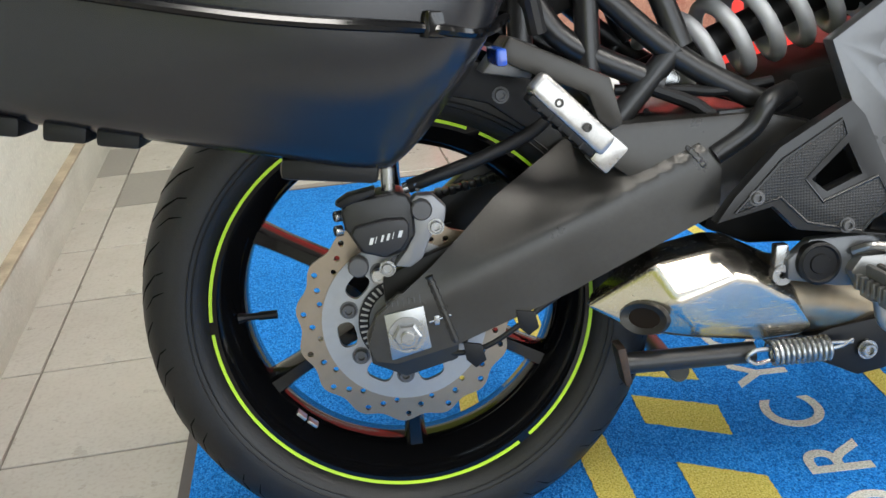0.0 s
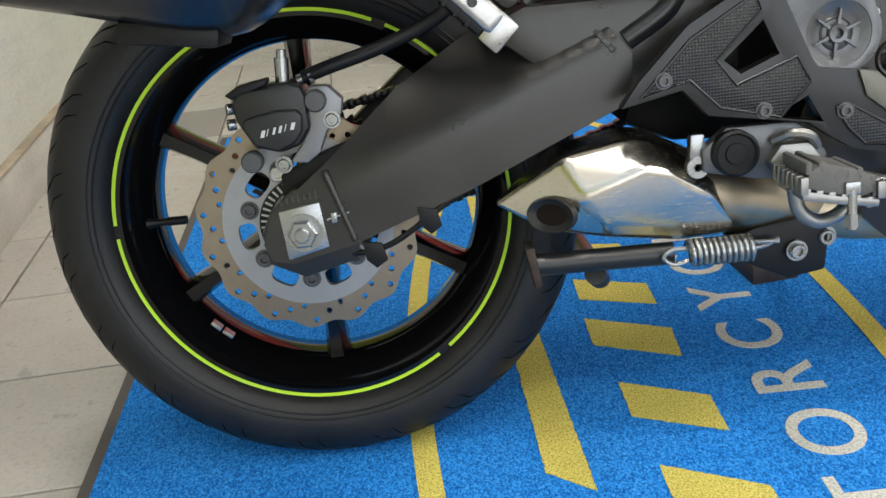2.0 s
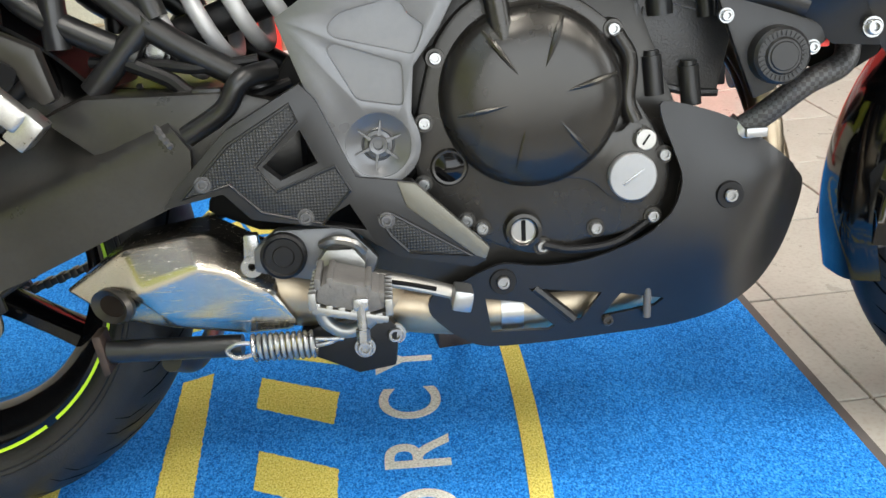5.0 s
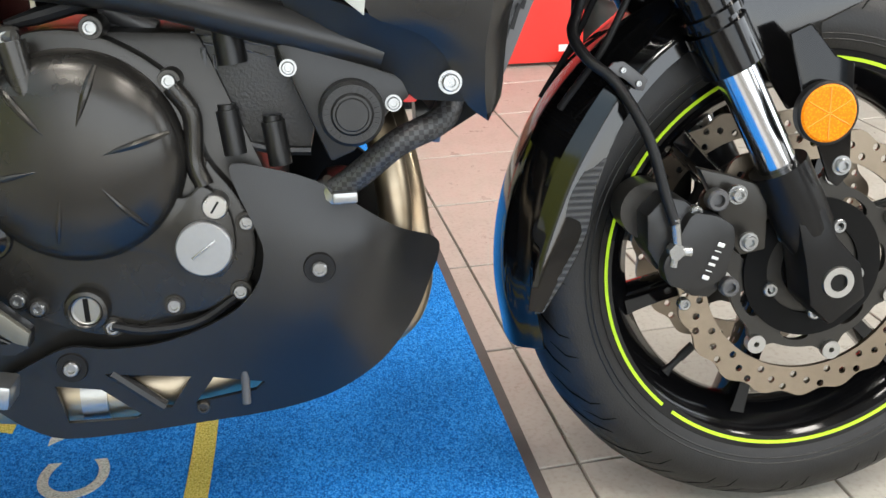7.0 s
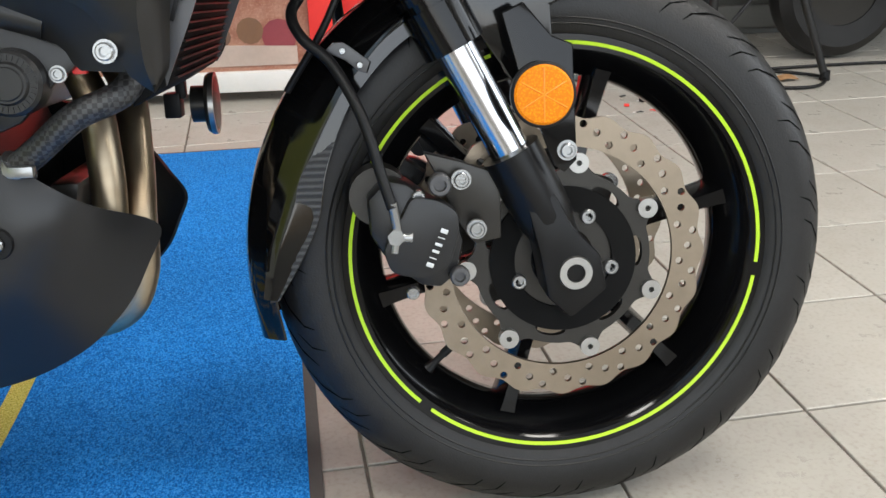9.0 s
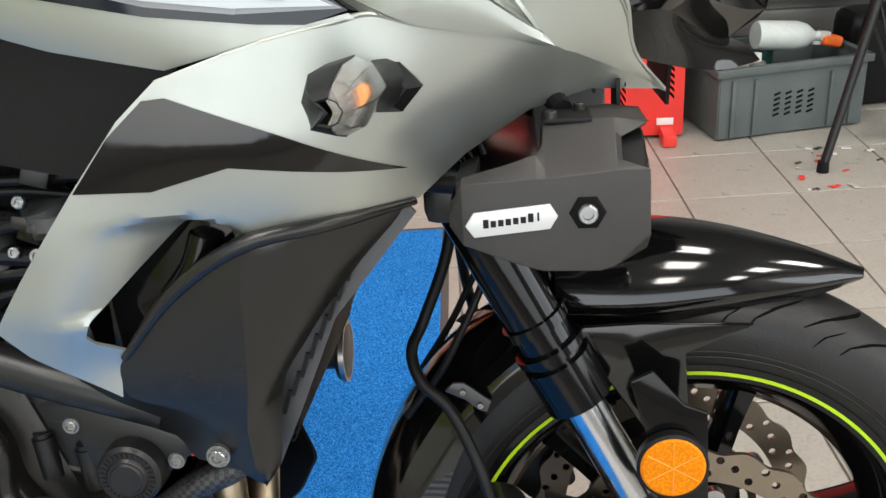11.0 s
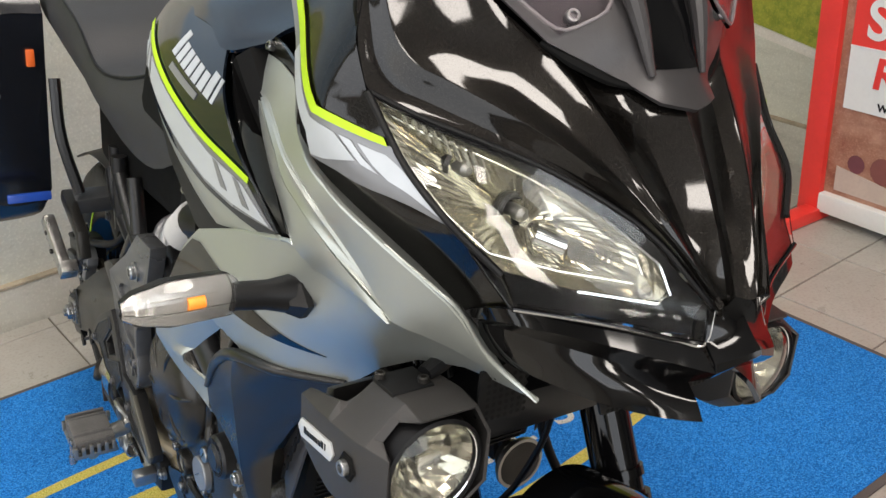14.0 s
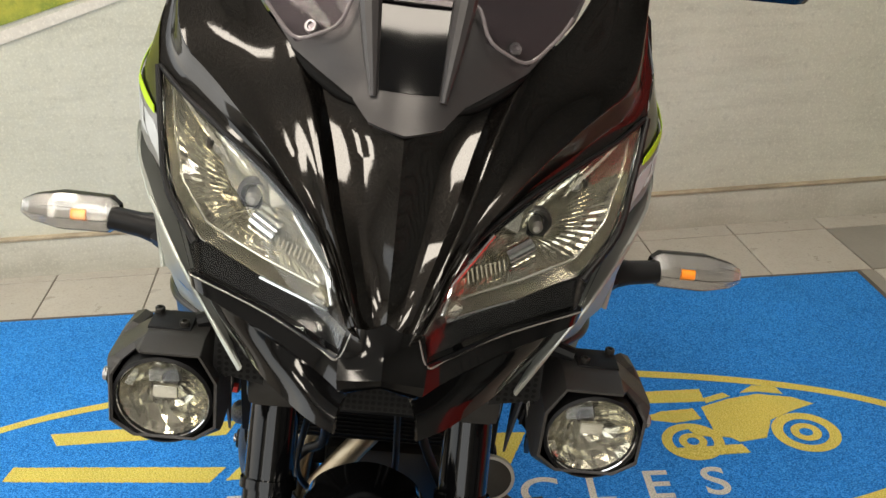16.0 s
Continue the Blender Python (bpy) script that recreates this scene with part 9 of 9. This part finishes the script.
part("body", sheet([[(-0.50, y * 0.4, 0.66), (-0.30, y, 0.58 + 0.1 * abs(y)), (0.05, y * 1.1, 0.50), (0.45, y, 0.40)] for y in (-0.17, -0.1, 0, 0.1, 0.17)], 0.10), gloss_rim, sc)
part("flank", prism([(-0.28, 0.40), (-0.10, 0.52), (0.20, 0.48), (0.30, 0.30), (0.0, 0.28)], -0.20, -0.16, 0.02), soft_black, sc)
part("pale_panel", prism([(-0.02, 0.32), (0.02, 0.46), (0.10, 0.48), (0.22, 0.34), (0.12, 0.28)], -0.212, -0.195, 0.008), white_plastic, sc, "cream flank panel")
part("seat", bevelled(box((-0.12, 0, 0.76), (0.55, 0.26, 0.10), 0), 0.04, 3), seat_cover, sc)
# another machine's black tail beyond the red board
oth = thing("parked_motorcycle", "black glossy motorcycle parked beyond the crate", "motorcycle", pose(2.0, 2.55, 0))
part("tail", sheet([[(-0.42, -0.02, 0.66), (-0.2, -0.06, 0.62), (0.1, -0.08, 0.56), (0.34, -0.05, 0.50)], [(-0.42, 0, 0.74), (-0.2, 0, 0.72), (0.1, 0, 0.66), (0.34, 0, 0.53)], [(-0.42, 0.02, 0.66), (-0.2, 0.06, 0.62), (0.1, 0.08, 0.56), (0.34, 0.05, 0.50)]], 0.02), gloss_black, oth)
part("lamp", box((0.24, -0.06, 0.555), (0.10, 0.05, 0.03), 0.008), white_plastic, oth)
part("leg", bar((-0.3, 0, 0.64), (-0.36, 0, 0.0), 0.03, 14), soft_black, oth)

# ---- floor tiles ----
TILE = pose(0, 0, 0, 0, 0, 4.7)
_t = mesh_of("tile", bevelled(box((0, 0, -0.004), (0.2955, 0.2955, 0.008), 0), 0.0012, 1), floor_tile)
_d = mesh_of("tile", bevelled(box((0, 0, -0.004), (0.2955, 0.2955, 0.008), 0), 0.0012, 1), dark_tile)
DARK = {(-3, 6), (-2, 5), (-1, 4)}
rng = random.Random(11)
for i in range(-4, 13):
    for j in range(-6, 9):
        u, v = 1.20 - 0.30 * 4 + 0.30 * i + 0.15, 0.30 * j + 0.15
        p = TILE @ Vector((u, v, 0))
        if p.x < wall_x(p.y) - 0.16 or p.y > 2.9 or (p.x < 0.1 and p.y > 2.45):
            continue
        o = new("tile", _d if (i, j) in DARK else _t)
        o.parent = floor_base
        o.matrix_basis = Matrix.Translation(p + Vector((0, 0, -0.0004 - 0.0008 * rng.random()))) @ pose(0, 0, 0, 0, 0, 4.7)
